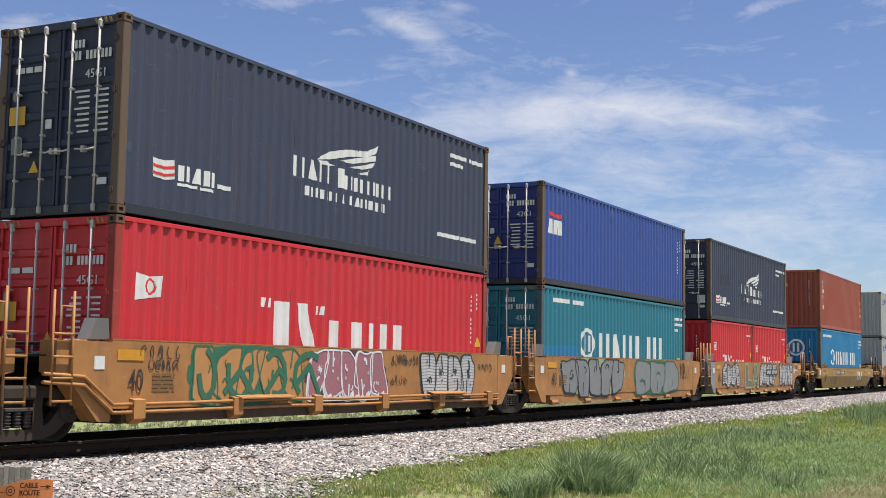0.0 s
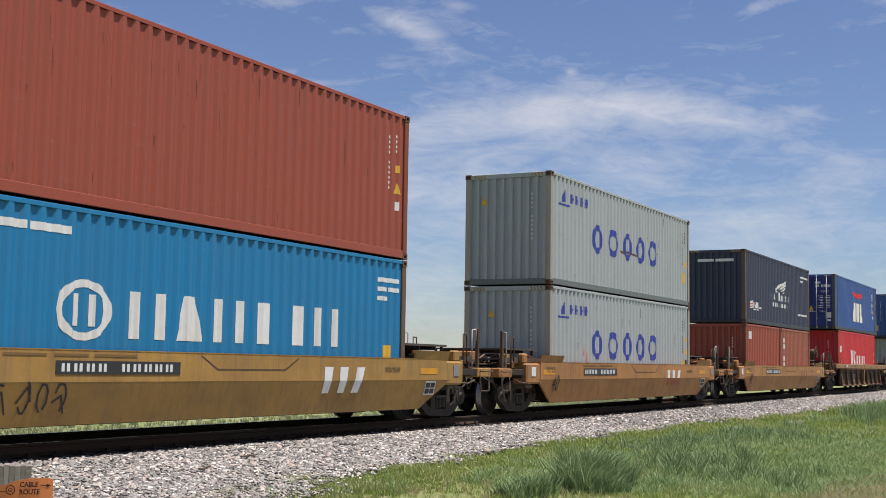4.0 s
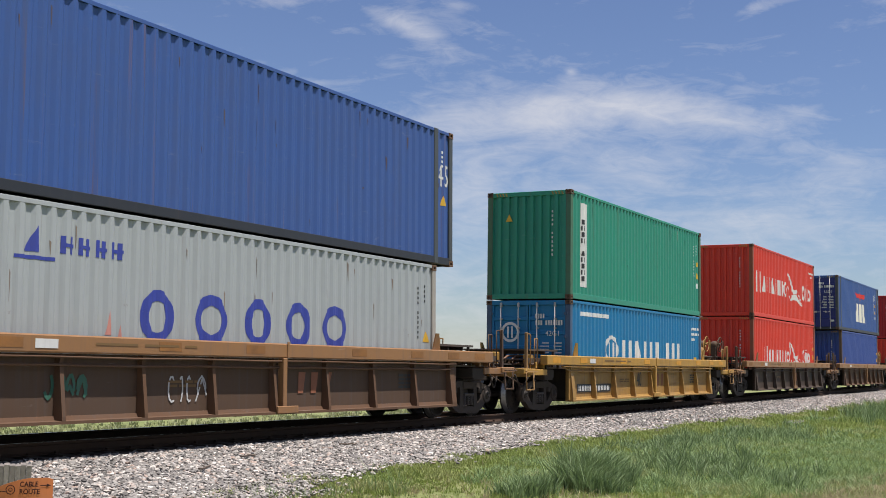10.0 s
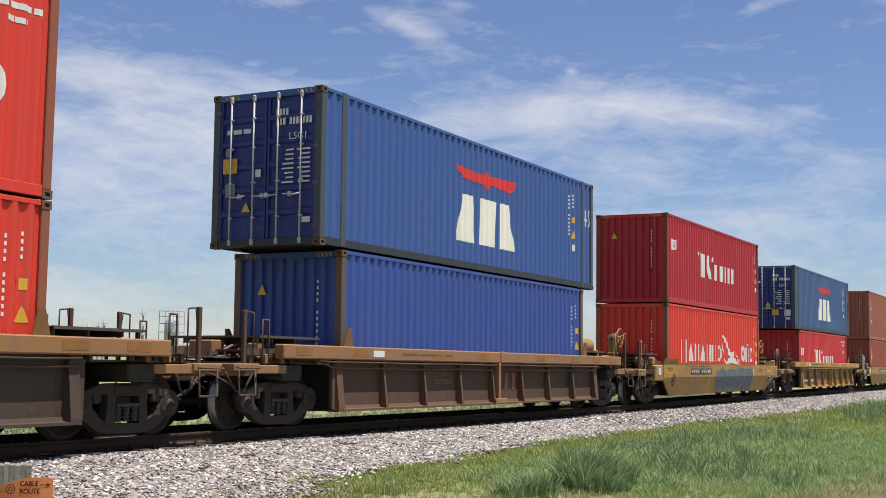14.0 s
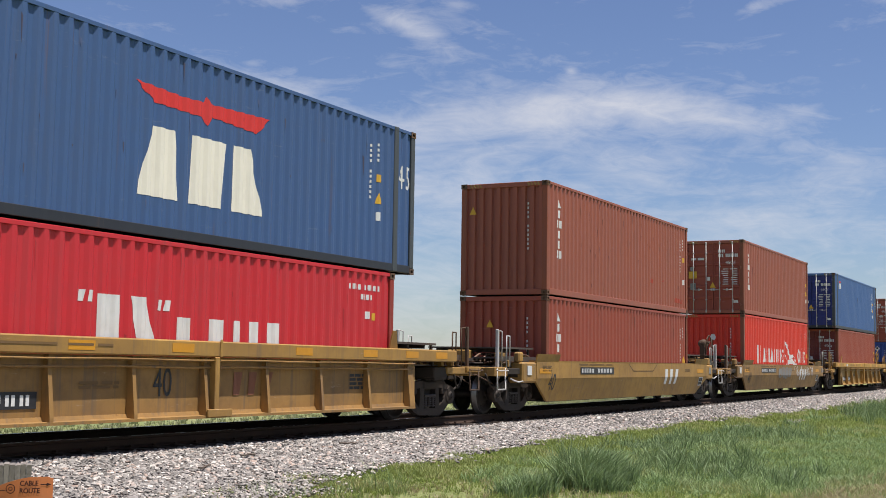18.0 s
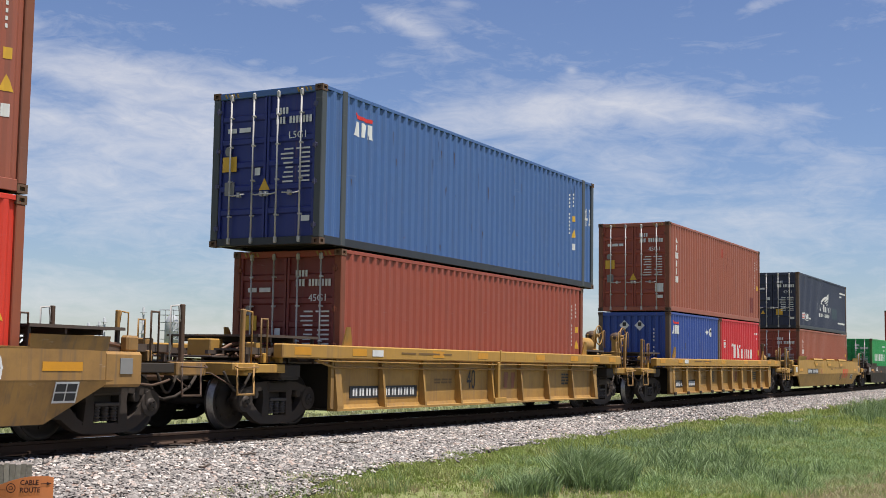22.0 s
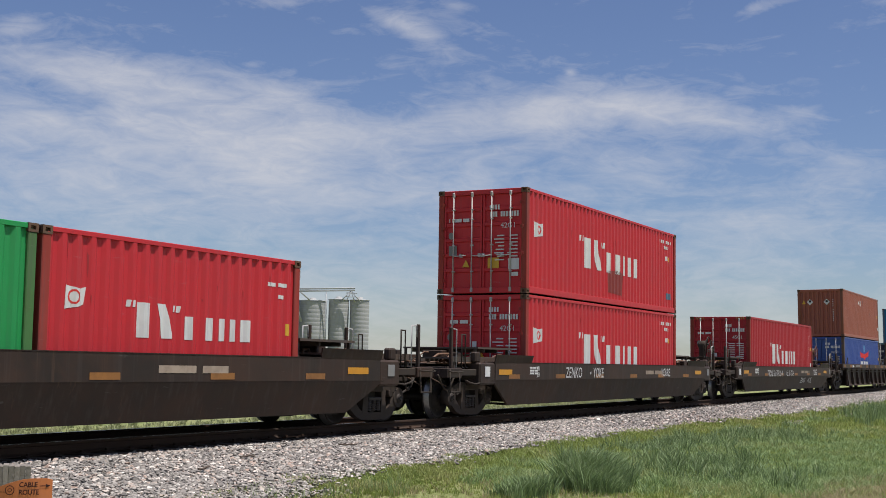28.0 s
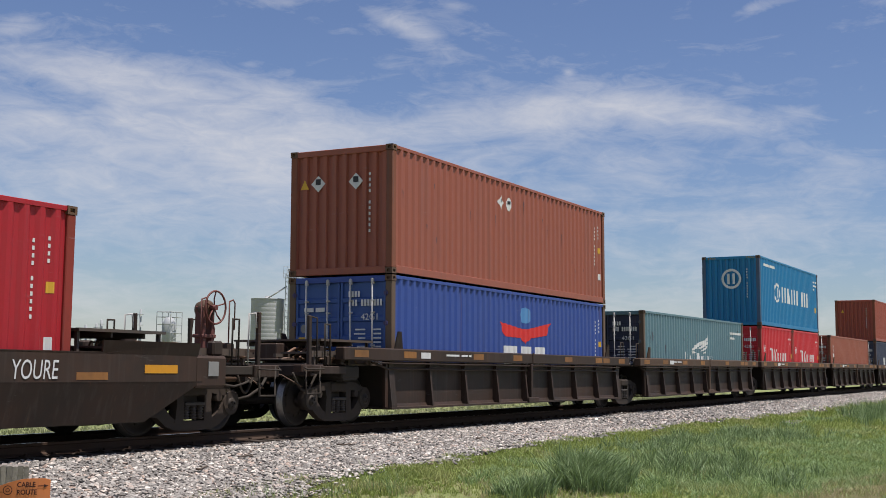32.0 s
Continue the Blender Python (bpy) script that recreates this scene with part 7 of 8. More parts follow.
def grain_bin(az, d, r, h, roof=0.5):
    x, y = polar(az, d)
    b = thing("grain_bin", "tall round corrugated steel grain bin", "silo", "grain bins", (x, y, -0.7))
    n = int(h / 1.1)
    prof = []
    for i in range(n):
        z = h * i / n
        prof += [(z, r), (z + h / n * 0.5, r + 0.008), (z + h / n * 0.9, r), (z + h / n * 0.93, r - 0.012)]
    part("shell", None, lambda g: g.lathe(prof + [(h, r)], 40, axis=2), CORRUGATED, b)
    part("roof_cone", None, lambda g: g.lathe([(h, r + 0.15), (h + roof, 0.8), (h + roof + 0.4, 0.8), (h + roof + 0.5, 0.01)], 32, axis=2), CORRUGATED, b)
    part("eave_ring", None, lambda g: g.lathe([(h - 0.1, r + 0.1), (h + 0.12, r + 0.2), (h + 0.2, r + 0.05)], 40, axis=2), PLANT_GREY, b)
    return b


def build_elevator():
    D = 350
    grain_bin(54.74, D, 4.5, 18.5)
    grain_bin(56.66, D, 3.9, 18.3)
    grain_bin(57.84, D, 2.78, 18.8)
    grain_bin(58.78, D, 2.65, 18.8)
    x, y = polar(55.74, D - 4)
    t = thing("grain_elevator_tower", "open steel elevator tower with distributor pipes", "tower", at=(x, y, -0.7))
    h = 25.6
    for a in (-1, 1):
        for b in (-1, 1):
            part("leg", ("leg",), lambda g: g.cyl((0, 0, 0), (0, 0, h), 0.11, 6), PLANT_GREY, t, m=Matrix.Translation((a * 1.0, b * 1.0, 0)))
    for i in range(16):
        z = 1.6 * i + 1
        part("brace", ("brace", i % 2), lambda g: (g.tube([(-1, -1, 0), (1, -1, 1.6 if i % 2 else 0)], 0.07, 5), g.tube([(-1, 1, 0), (1, 1, 0)], 0.06, 5), g.tube([(-1, -1, 0), (-1, 1, 1.6)], 0.07, 5), g.tube([(1, -1, 0), (1, 1, 0)], 0.06, 5)), PLANT_GREY, t, m=Matrix.Translation((0, 0, z)))
    part("elevator_leg", None, lambda g: (g.box(-0.75, -0.3, -0.3, 0.3, 0, h + 0.4), g.box(0.3, 0.75, -0.3, 0.3, 0, h + 0.4), g.box(-0.9, 0.9, -0.5, 0.5, h, h + 1.3, 0.2)), CORRUGATED, t)
    part("head_platform", None, lambda g: (g.box(-1.7, 1.7, -1.3, 1.3, h - 1.4, h - 1.3), *[g.tube([(a, b, h - 1.3), (a, b, h + 1.8)], 0.05, 5) for a in (-1.7, 0, 1.7) for b in (-1.3, 1.3)],
                                       *[g.tube([(-1.7, b, z), (1.7, b, z)], 0.05, 5) for b in (-1.3, 1.3) for z in (h - 0.2, h + 0.8, h + 1.8)]), PLANT_GREY, t)
    rgt = Vector((math.cos(radians(55.74)), -math.sin(radians(55.74)), 0))

    def pipe(u0, z0, u1, z1, r=0.2):
        a, b = rgt * u0 + Vector((0, 0, z0)), rgt * u1 + Vector((0, 0, z1))
        part("spout", None, lambda g: g.cyl(a, b, r, 8), CORRUGATED, t, "slanting grain spout")
    pipe(-1, 22.0, -6.5, 18.3)
    pipe(1, 21.6, 5.0, 18.2)
    pipe(0.4, 19.5, 2.6, 12.4, 0.28)
    part("conveyor_bridge", None, lambda g: [g.tube([tuple(rgt * 2 + Vector((0, 0, 20.8 + k))), tuple(rgt * 17 + Vector((0, 0, 21.4 + k)))], 0.22, 6) for k in (0.0, 0.6)], PLANT_GREY, t, "conveyor bridge")
    for u in (9.2,):
        part("bridge_leg", None, lambda g: g.tube([tuple(rgt * u + Vector((0, 0, 0.5))), tuple(rgt * u + Vector((0, 0, 20.8)))], 0.14, 6), PLANT_GREY, t)
    part("bridge_head", None, lambda g: ([g.tube([tuple(rgt * 16 + Vector((0, 0, 21.2))), tuple(rgt * u + Vector((0, 0, 18.2)))], 0.14, 6) for u in (13.0, 14.6, 17.0, 18.6)], [g.tube([tuple(rgt * 14.6 + Vector((0, 0, z))), tuple(rgt * 17.6 + Vector((0, 0, z)))], 0.12, 6) for z in (19.6, 20.6)]), PLANT_GREY, t)
    x, y = polar(55.95, D - 30)
    sh = thing("elevator_shed", "long low pale metal shed with flat roof", "shed", at=(x, y, -0.7))
    rz = Matrix.Rotation(-radians(57), 4, "Z")
    part("walls", None, lambda g: g.box(-6.2, 6.2, -3, 3, 0, 5.0, 0.05), PALE_WALL, sh, m=rz)
    part("roof", None, lambda g: g.prism([(-3.2, 5.0), (3.2, 5.0), (0, 5.5)], 0, -6.4, 6.4), CORRUGATED, sh, m=rz)
    for i in range(5):
        part("vent", None, lambda g: g.box(-5.4 + 2.4 * i, -4.9 + 2.4 * i, -3.06, -3.0, 1.6, 2.1), PLANT_GREY, sh, m=rz)
    x, y = polar(53.6, D + 40)
    sh = thing("farm_shed", "low white shed with sloping roof", "shed", at=(x, y, -0.7))
    part("walls", None, lambda g: g.prism([(-9, 0), (9, 0), (9, 5.2), (-9, 2.4)], 1, -4, 4), PALE_WALL, sh, m=Matrix.Rotation(-radians(53), 4, "Z"))


def build_plant():
    """The distant refinery: tanks, columns, a scaffolded reactor, sheds."""
    D = 620
    for az, r, h in ((43.85, 5.6, 11.4), (45.2, 5.4, 11.4)):
        x, y = polar(az, D)
        b = thing("storage_tank", "squat white round storage tank", "tank", "storage tanks", (x, y, -0.7))
        part("shell", ("tank", r, h), lambda g: g.lathe([(0, r), (h, r), (h + 0.3, r - 0.2), (h + 1.0, 0.01)], 28, axis=2), TANK_WHITE, b)
        part("rail", ("tankrail", r, h), lambda g: g.lathe([(h + 0.9, r), (h + 1.0, r + 0.06), (h + 1.1, r)], 28, axis=2), PLANT_GREY, b)
    rng = random.Random(3)
    for az, h, r in ((46.7, 14.5, 0.7), (46.9, 16.6, 0.9), (47.1, 14.8, 0.7), (47.35, 17.5, 0.7), (47.55, 19.3, 0.8), (49.2, 24.5, 0.7), (44.0, 14.5, 0.3), (44.4, 15.5, 0.3)):
        x, y = polar(az, D + rng.uniform(-10, 10))
        b = thing("process_column", "slim pale steel process column", "column", "process columns", (x, y, -0.7))
        part("shell", None, lambda g: g.lathe([(0, r), (h * 0.55, r), (h * 0.56, r * 0.75), (h, r * 0.75), (h + r * 0.6, 0.01)], 14, axis=2), PLANT_GREY, b)
        for k in range(3):
            z = h * (0.5 + 0.2 * k)
            part("gallery", None, lambda g: g.lathe([(z, r + 0.1), (z, r + 0.8), (z + 0.25, r + 0.8), (z + 0.25, r + 0.1)], 12, axis=2), PLANT_GREY, b)
    x, y = polar(50.45, D)
    b = thing("scaffolded_reactor", "reactor vessel inside an open steel frame", "reactor", at=(x, y, -0.7))
    part("vessel", None, lambda g: g.lathe([(6, 0.1), (8, 3.4), (18, 3.4), (21, 2.0), (22, 0.1)], 20, axis=2), PLANT_GREY, b)
    part("frame", None, lambda g: ([g.tube([(a, c, 0), (a, c, 24)], 0.18, 5) for a in (-4.2, 0, 4.2) for c in (-4.2, 4.2)], [g.tube([(-4.2, c, z), (4.2, c, z)], 0.16, 5) for c in (-4.2, 4.2) for z in (6, 10, 14, 18, 21.5, 24)],
                                   [g.tube([(a, -4.2, z), (a, 4.2, z)], 0.16, 5) for a in (-4.2, 4.2) for z in (6, 10, 14, 18, 21.5, 24)], [g.tube([(-4.2, -4.2, z), (4.2, -4.2, z + 4)], 0.12, 5) for z in (6, 10, 14)]), PLANT_GREY, b)
    for az, w, h in ((47.2, 14, 8.2), (49.6, 16, 7.6), (44.5, 30, 9.0)):
        x, y = polar(az, D + 15)
        b = thing("plant_building", "low pale plant building", "building", "plant buildings", (x, y, -0.7))
        rz = Matrix.Rotation(-radians(az), 4, "Z")
        part("walls", None, lambda g: g.box(-w / 2, w / 2, -4, 4, 0, h), PALE_WALL, b, m=rz)
        part("roof", None, lambda g: g.box(-w / 2 - 0.3, w / 2 + 0.3, -4.3, 4.3, h, h + 0.4), TANK_WHITE, b, m=rz)
        for k in range(int(w / 4)):
            part("window", None, lambda g: g.box(-w / 2 + 1 + 4 * k, -w / 2 + 2.6 + 4 * k, -4.06, -4.0, h * 0.4, h * 0.65), PLANT_GREY, b, m=rz)


build_elevator()
build_plant()


# ---- cable marker and post by the line ----
def build_marker():
    az, d = 44.74, 9.0
    x, y = polar(az, d)
    m = thing("cable_marker", "orange buried-cable marker sign on a short post", "sign", at=(x, y, 0.0))
    orange = material("marker_orange", (0.5, 0.15, 0.045), 0.55, wear=0.35, wear_colour=(0.4, 0.18, 0.09))
    rz = pose(0, 0, 0, 0, 0, -az)
    zt = 0.262

    def board(g):
        n = 10
        for y_off in (0.0, 0.006):
            for i in range(n + 1):
                u = -0.22 + 0.378 * i / n
                top = zt - 0.055 * max(0.0, -(u - 0.02) / 0.2) ** 1.6 - (0.012 if i == n else 0)
                g.v += [(u, 0.05 * (u / 0.2) ** 2 + y_off, 0.06), (u, 0.05 * (u / 0.2) ** 2 + y_off, top)]
        k = 2 * (n + 1)
        for i in range(n):
            a = 2 * i
            g.f += [(a, a + 2, a + 3, a + 1), (k + a, k + a + 1, k + a + 3, k + a + 2), (a + 1, a + 3, k + a + 3, k + a + 1), (a, k + a, k + a + 2, a + 2)]
        g.f += [(0, 1, k + 1, k), (k - 2, 2 * k - 2, 2 * k - 1, k - 1)]
        g.s += [False] * len(g.f)
    part("board", None, board, orange, m, m=rz)
    dark = material("marker_print", (0.03, 0.008, 0.006), 0.9, wear=0.2, bump=0.0)

    def text(g, polys):
        for p in polys:
            q = [(u, 0.05 * (u / 0.2) ** 2 - 0.004, z) for u, z in p]
            nn = (Vector(q[1]) - Vector(q[0])).cross(Vector(q[2]) - Vector(q[0]))
            g.face(q if nn.y < 0 else q[::-1])
    for word, z in (("CABLE", 0.205), ("ROUTE", 0.155)):
        part("lettering", None, lambda g: text(g, [p for dx, dz in ((0, 0), (0.0022, 0), (0.0011, 0.0014)) for p in letters(word, -0.056 + dx, z + dz, 0.033, 0.86)]), dark, m, m=rz)
    part("arrow", None, lambda g: text(g, [rect(0.075, 0.122, 0.2085, 0.2145), [(0.115, 0.2), (0.146, 0.2115), (0.115, 0.223)]]), dark, m, m=rz)
    part("arrow", None, lambda g: text(g, [rect(-0.2, -0.145, 0.17, 0.174), [(-0.185, 0.163), (-0.21, 0.172), (-0.185, 0.181)]]), dark, m, m=rz)
    part("emblem", None, lambda g: text(g, ring(-0.115, 0.185, 0.03, 0.032, 0.16, 16) + ring(-0.115, 0.185, 0.014, 0.014, 0.3, 10)), dark, m, m=rz)
    part("post", None, lambda g: g.box(-0.04, 0.02, 0.02, 0.06, -0.6, 0.1, 0.005), orange, m, m=rz)
    x, y = polar(44.05, 10.2)
    wood = material("weathered_wood", (0.24, 0.215, 0.19), 0.9, wear=0.9, wear_colour=(0.12, 0.105, 0.09), grain=22, streak=1.0, bump=0.6)
    p = thing("wooden_post", "weathered grey square wooden post", "post", at=(x, y, -0.74))
    rng = random.Random(8)
    for k in range(7):
        u, top, out = -0.14 + 0.04 * k, 1.0 + rng.uniform(-0.008, 0.008), rng.uniform(0.0, 0.01)
        part("stave", None, lambda g: g.prism([(u + 0.0004, 0.0), (u + 0.0396, 0.0), (u + 0.0394, top - rng.uniform(0, 0.004)), (u + 0.02, top), (u + 0.0006, top - rng.uniform(0, 0.004))], 1, -0.1 - out, 0.1), wood, p, m=rz)


build_marker()

# ---- the train ----
ALL = []      # (thing, x of its origin in the unmoved train, z)
HC, STD, FOOT45, FOOT20 = 2.896, 2.591, 13.716, 6.058


def load(box, X, z, dx=0.0):
    ALL.append((box, X + dx, z))
    return box


def hauled(car, X, label):
    tagged(car, label)
    ALL.append((car, X, 0.0))
    return car


def stack(X, lower, upper=()):
    """Boxes on a car: lower and upper are lists of (box, shift along the car)."""
    z = 0.21
    for box, dx in lower:
        load(box, X, z, dx)
    if upper:
        z += lower[0][0]["height"] + 0.025
        for box, dx in upper:
            load(box, X, z, dx)


def box_wing(h, seed, doors=True, colour=None):
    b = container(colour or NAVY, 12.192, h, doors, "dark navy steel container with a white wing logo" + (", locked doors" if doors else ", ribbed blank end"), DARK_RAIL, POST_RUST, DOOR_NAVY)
    marks_wing(b, seed)
    streaks(b, seed + 1, 30, (0.075, 0.078, 0.1), "scratch")
    streaks(b, seed + 2, 16, (0.062, 0.05, 0.052))
    if doors:
        door_marks(b, seed, code="45G1" if h > 2.7 else "42G1")
    else:
        end_mark("number_strip", b, bars(-0.75, h - 0.5, 1.5, 0.17, 1, seed, 0.92), WHITE, x=0.03)
    return b


def box_quote(h, seed, doors, colour=None, length=12.192, tone="red", flag=True):
    b = container(colour or RED, length, h, doors, tone + " steel container with large white block lettering" + (" and locked doors" if doors else ""))
    marks_quote(b, seed, flag)
    streaks(b, seed + 1, 8 if length < 7 else 14, (0.4, 0.02, 0.024))
    door_marks(b, seed, code="45G1" if h > 2.7 else "42G1") if doors else wall_marks(b, seed, seed % 2 == 0)
    return b


def stained(b):
    side_mark("paint_patch", b, [[(5.75, 0.35), (7.0, 0.3), (7.05, 0.95), (6.6, 1.0), (5.7, 0.95)]], paint("smoky_red", (0.24, 0.035, 0.03)), "brown stained patch")
    return b


def box_ring(colour, h, seed, doors, tone, patch=False):
    b = container(colour, 12.192, h, doors, tone + " steel container with a white ring logo and lettering", None, POST_RUST if seed == 4 else None)
    marks_ring(b, seed, patch)
    if doors:
        door_marks(b, seed, False, "45G1" if h > 2.7 else "42G1")
        ring_on_door(b)
    else:
        ring_on_end(b)
        wall_marks(b, seed, False)
    return b


def box_eagle(colour, length, h, seed, doors=True, small=False, tone="blue"):
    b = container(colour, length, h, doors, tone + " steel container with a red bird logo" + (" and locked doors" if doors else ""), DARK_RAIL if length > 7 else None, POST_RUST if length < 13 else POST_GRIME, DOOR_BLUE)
    marks_eagle(b, seed, small)
    streaks(b, seed + 1, 10 if length < 7 else 22, (0.06, 0.06, 0.1))
    streaks(b, seed + 2, 10 if length < 7 else 18, (0.08, 0.12, 0.25), "scratch")
    door_marks(b, seed, True, "L5G1" if length > 13 else "42G1") if doors else wall_marks(b, seed, False)
    return b


def box_column(h, seed, doors, colour=None):
    b = container(colour or BROWN, 12.192, h, doors, "rust-brown steel container with white lettering running down" + (", locked doors" if doors else ""), None, POST_RED if seed == 15 else None, BROWN)
    marks_column(b, seed)
    streaks(b, seed + 1, 30, (0.19, 0.05, 0.032))
    streaks(b, seed + 2, 12, (0.27, 0.1, 0.065), "scratch")
    door_marks(b, seed, True, "45G1" if h > 2.7 else "42G1") if doors else wall_marks(b, seed, True)
    return b


def box_five(seed):
    b = container(GREY, 12.192, HC, False, "pale grey steel container with five blue letters", paint("grey_green_rail", (0.12, 0.14, 0.135)), POST_STAIN)
    marks_five(b, seed)
    streaks(b, seed + 1, 20, (0.22, 0.17, 0.13))
    wall_marks(b, seed, True)
    return b


def box_flag(seed, shift=0.0, k=1.0):
    b = container(BRIGHT_RED, 12.192, HC, False, "bright red steel container with a white flag logo", None, POST_RED)
    marks_flag(b, seed, shift, k)
    streaks(b, seed + 1, 16, (0.48, 0.034, 0.02))
    wall_marks(b, seed, False)
    return b


def plain_box(colour, h, seed, doors, label, length=12.192):
    b = container(colour, length, h, doors, label, DARK_RAIL if length > 13 else None, POST_GRIME if length > 13 else POST_RUST if colour is BLUE else None)
    door_marks(b, seed) if doors else wall_marks(b, seed)
    id_column(b, seed) if length > 7 else None
    streaks(b, seed + 1, 20, (0.09, 0.065, 0.08))
    return b


GREY_SPRAY, SILVER_SPRAY, BLACK_SPRAY = spray("grey", (0.2, 0.21, 0.21)), spray("silver", (0.5, 0.5, 0.49)), spray("black", (0.025, 0.025, 0.027))
GREEN_SPRAY, PINK_SPRAY, LIME_SPRAY, WHITE_SPRAY, SLATE_SPRAY = spray("green", (0.02, 0.13, 0.07)), spray("mauve", (0.3, 0.12, 0.14)), spray("lime", (0.27, 0.33, 0.17)), spray("white", (0.65, 0.66, 0.66)), spray("slate", (0.09, 0.12, 0.14))
BROWN_SPRAY = spray("tan", (0.46, 0.22, 0.065))


def numeral(car, x, z, h, y, mat=None, lean=None, slant=0.0):
    ps = letters("40", x, z, h, 0.72, slant)
    car_mark(car, "size_number", split_z(ps, lean[0]) if lean else ps, mat or DECAL_BLACK, y, "stencilled size number", lean)


def flat_marks(car, seed):
    numeral(car, 0.13, 0.62, 0.31, -1.44)
    data_text(car, 0.65, 0.6, 0.5, 0.28, 5, seed, -1.428)
    car_mark(car, "reflector", [rect(-0.1, 0.45, 1.05, 1.2)], REFLECTOR, -1.43, "orange reflector stripe")
    if seed == 1:
        throw_up(car, 1.55, 4.45, BROWN_SPRAY, GREEN_SPRAY, 5, 21, halo=GREEN_SPRAY)
        car_mark(car, "graffiti", scribble(1.6, 4.4, 0.5, 1.22, 121, 0.11, 10), GREEN_SPRAY, -1.436, "broad green strokes")
        throw_up(car, 4.7, 7.3, PINK_SPRAY, WHITE_SPRAY, 5, 22, halo=spray("purple", (0.07, 0.03, 0.06)), stars=WHITE_SPRAY, drip=WHITE_SPRAY)
        throw_up(car, 8.75, 11.1, SILVER_SPRAY, BLACK_SPRAY, 4, 23, lines=GREY_SPRAY, stars=BLACK_SPRAY)
        for i, (a, b, c, d) in enumerate(((0.35, 1.2, 1.08, 1.26), (0.55, 1.2, 0.92, 1.06), (7.5, 8.0, 1.05, 1.25), (8.0, 8.6, 1.05, 1.25), (7.5, 8.2, 0.68, 0.85), (11.3, 12.0, 0.95, 1.1))):
            car_mark(car, "graffiti", scribble(a, b, c, d, 40 + i), BLACK_SPRAY, -1.43, "thin black scrawl")
    elif seed == 2:
        throw_up(car, 0.95, 5.4, GREY_SPRAY, BLACK_SPRAY, 5, 24, 0.34, 1.33, halo=LIME_SPRAY)
        throw_up(car, 6.5, 10.6, GREY_SPRAY, GREEN_SPRAY, 3, 25, 0.34, 1.3, halo=GREEN_SPRAY)
        car_mark(car, "graffiti", scribble(10.9, 11.9, 0.75, 1.25, 47, 0.03), BLACK_SPRAY, -1.43, "thin black scrawl")
        car_mark(car, "graffiti", ring(0.75, 1.1, 0.12, 0.1, 0.2, 12), LIME_SPRAY, -1.43)
    elif seed == 3:
        throw_up(car, 0.8, 3.1, SILVER_SPRAY, BLACK_SPRAY, 4, 26, lines=BLACK_SPRAY)
        dull = spray("dull_grey_green", (0.14, 0.15, 0.105))
        first = [(3.95, 0.36), (5.0, 0.36), (5.0, 0.62), (4.4, 0.66), (4.42, 1.26), (4.0, 1.26)]
        second = [(5.1, 0.36), (5.32, 0.36), (5.42, 0.6), (5.78, 0.6), (5.86, 0.36), (6.1, 0.36), (5.8, 1.26), (5.42, 1.26)]
        car_mark(car, "graffiti", [first, second], dull, -1.43, "dull sprayed block shapes")
        car_mark(car, "graffiti", stroke(first + first[:1], 0.07) + stroke(second + second[:1], 0.07) + stroke([(5.48, 0.78), (5.72, 0.78), (5.6, 1.08), (5.48, 0.78)], 0.05), LIME_SPRAY, -1.434, "pale green sprayed outlines")
        for k, zz in enumerate((1.0, 0.8, 0.6)):
            car_mark(car, "graffiti", scribble(3.15, 3.8, zz - 0.08, zz + 0.06, 140 + k, 0.016, 10), GREY_SPRAY, -1.43, "thin grey scrawl")
        car_mark(car, "graffiti", scribble(8.75, 9.6, 1.08, 1.24, 144, 0.018, 8), BLACK_SPRAY, -1.43, "thin black scrawl")
        throw_up(car, 6.35, 9.0, SILVER_SPRAY, BLACK_SPRAY, 5, 27, lines=GREY_SPRAY)
        throw_up(car, 9.8, 12.3, SILVER_SPRAY, BLACK_SPRAY, 5, 28, lines=GREY_SPRAY)
        number_plate(car, 7.3, 9.3, 0.84, 1.06, -1.446)
        car_mark(car, "inspection_panel", [rect(12.85, 13.33, 1.01, 1.28)], WHITE, -1.43, "white-framed inspection panel")
        car_mark(car, "inspection_panel", [rect(12.88, 13.07, 1.06, 1.25), rect(13.1, 13.3, 1.06, 1.25)], DECAL_BLACK, -1.434, "dark inspection fields")
        car_mark(car, "reflector", [rect(13.5, 14.05, 1.07, 1.26)], REFLECTOR, -1.43, "orange reflector stripe")


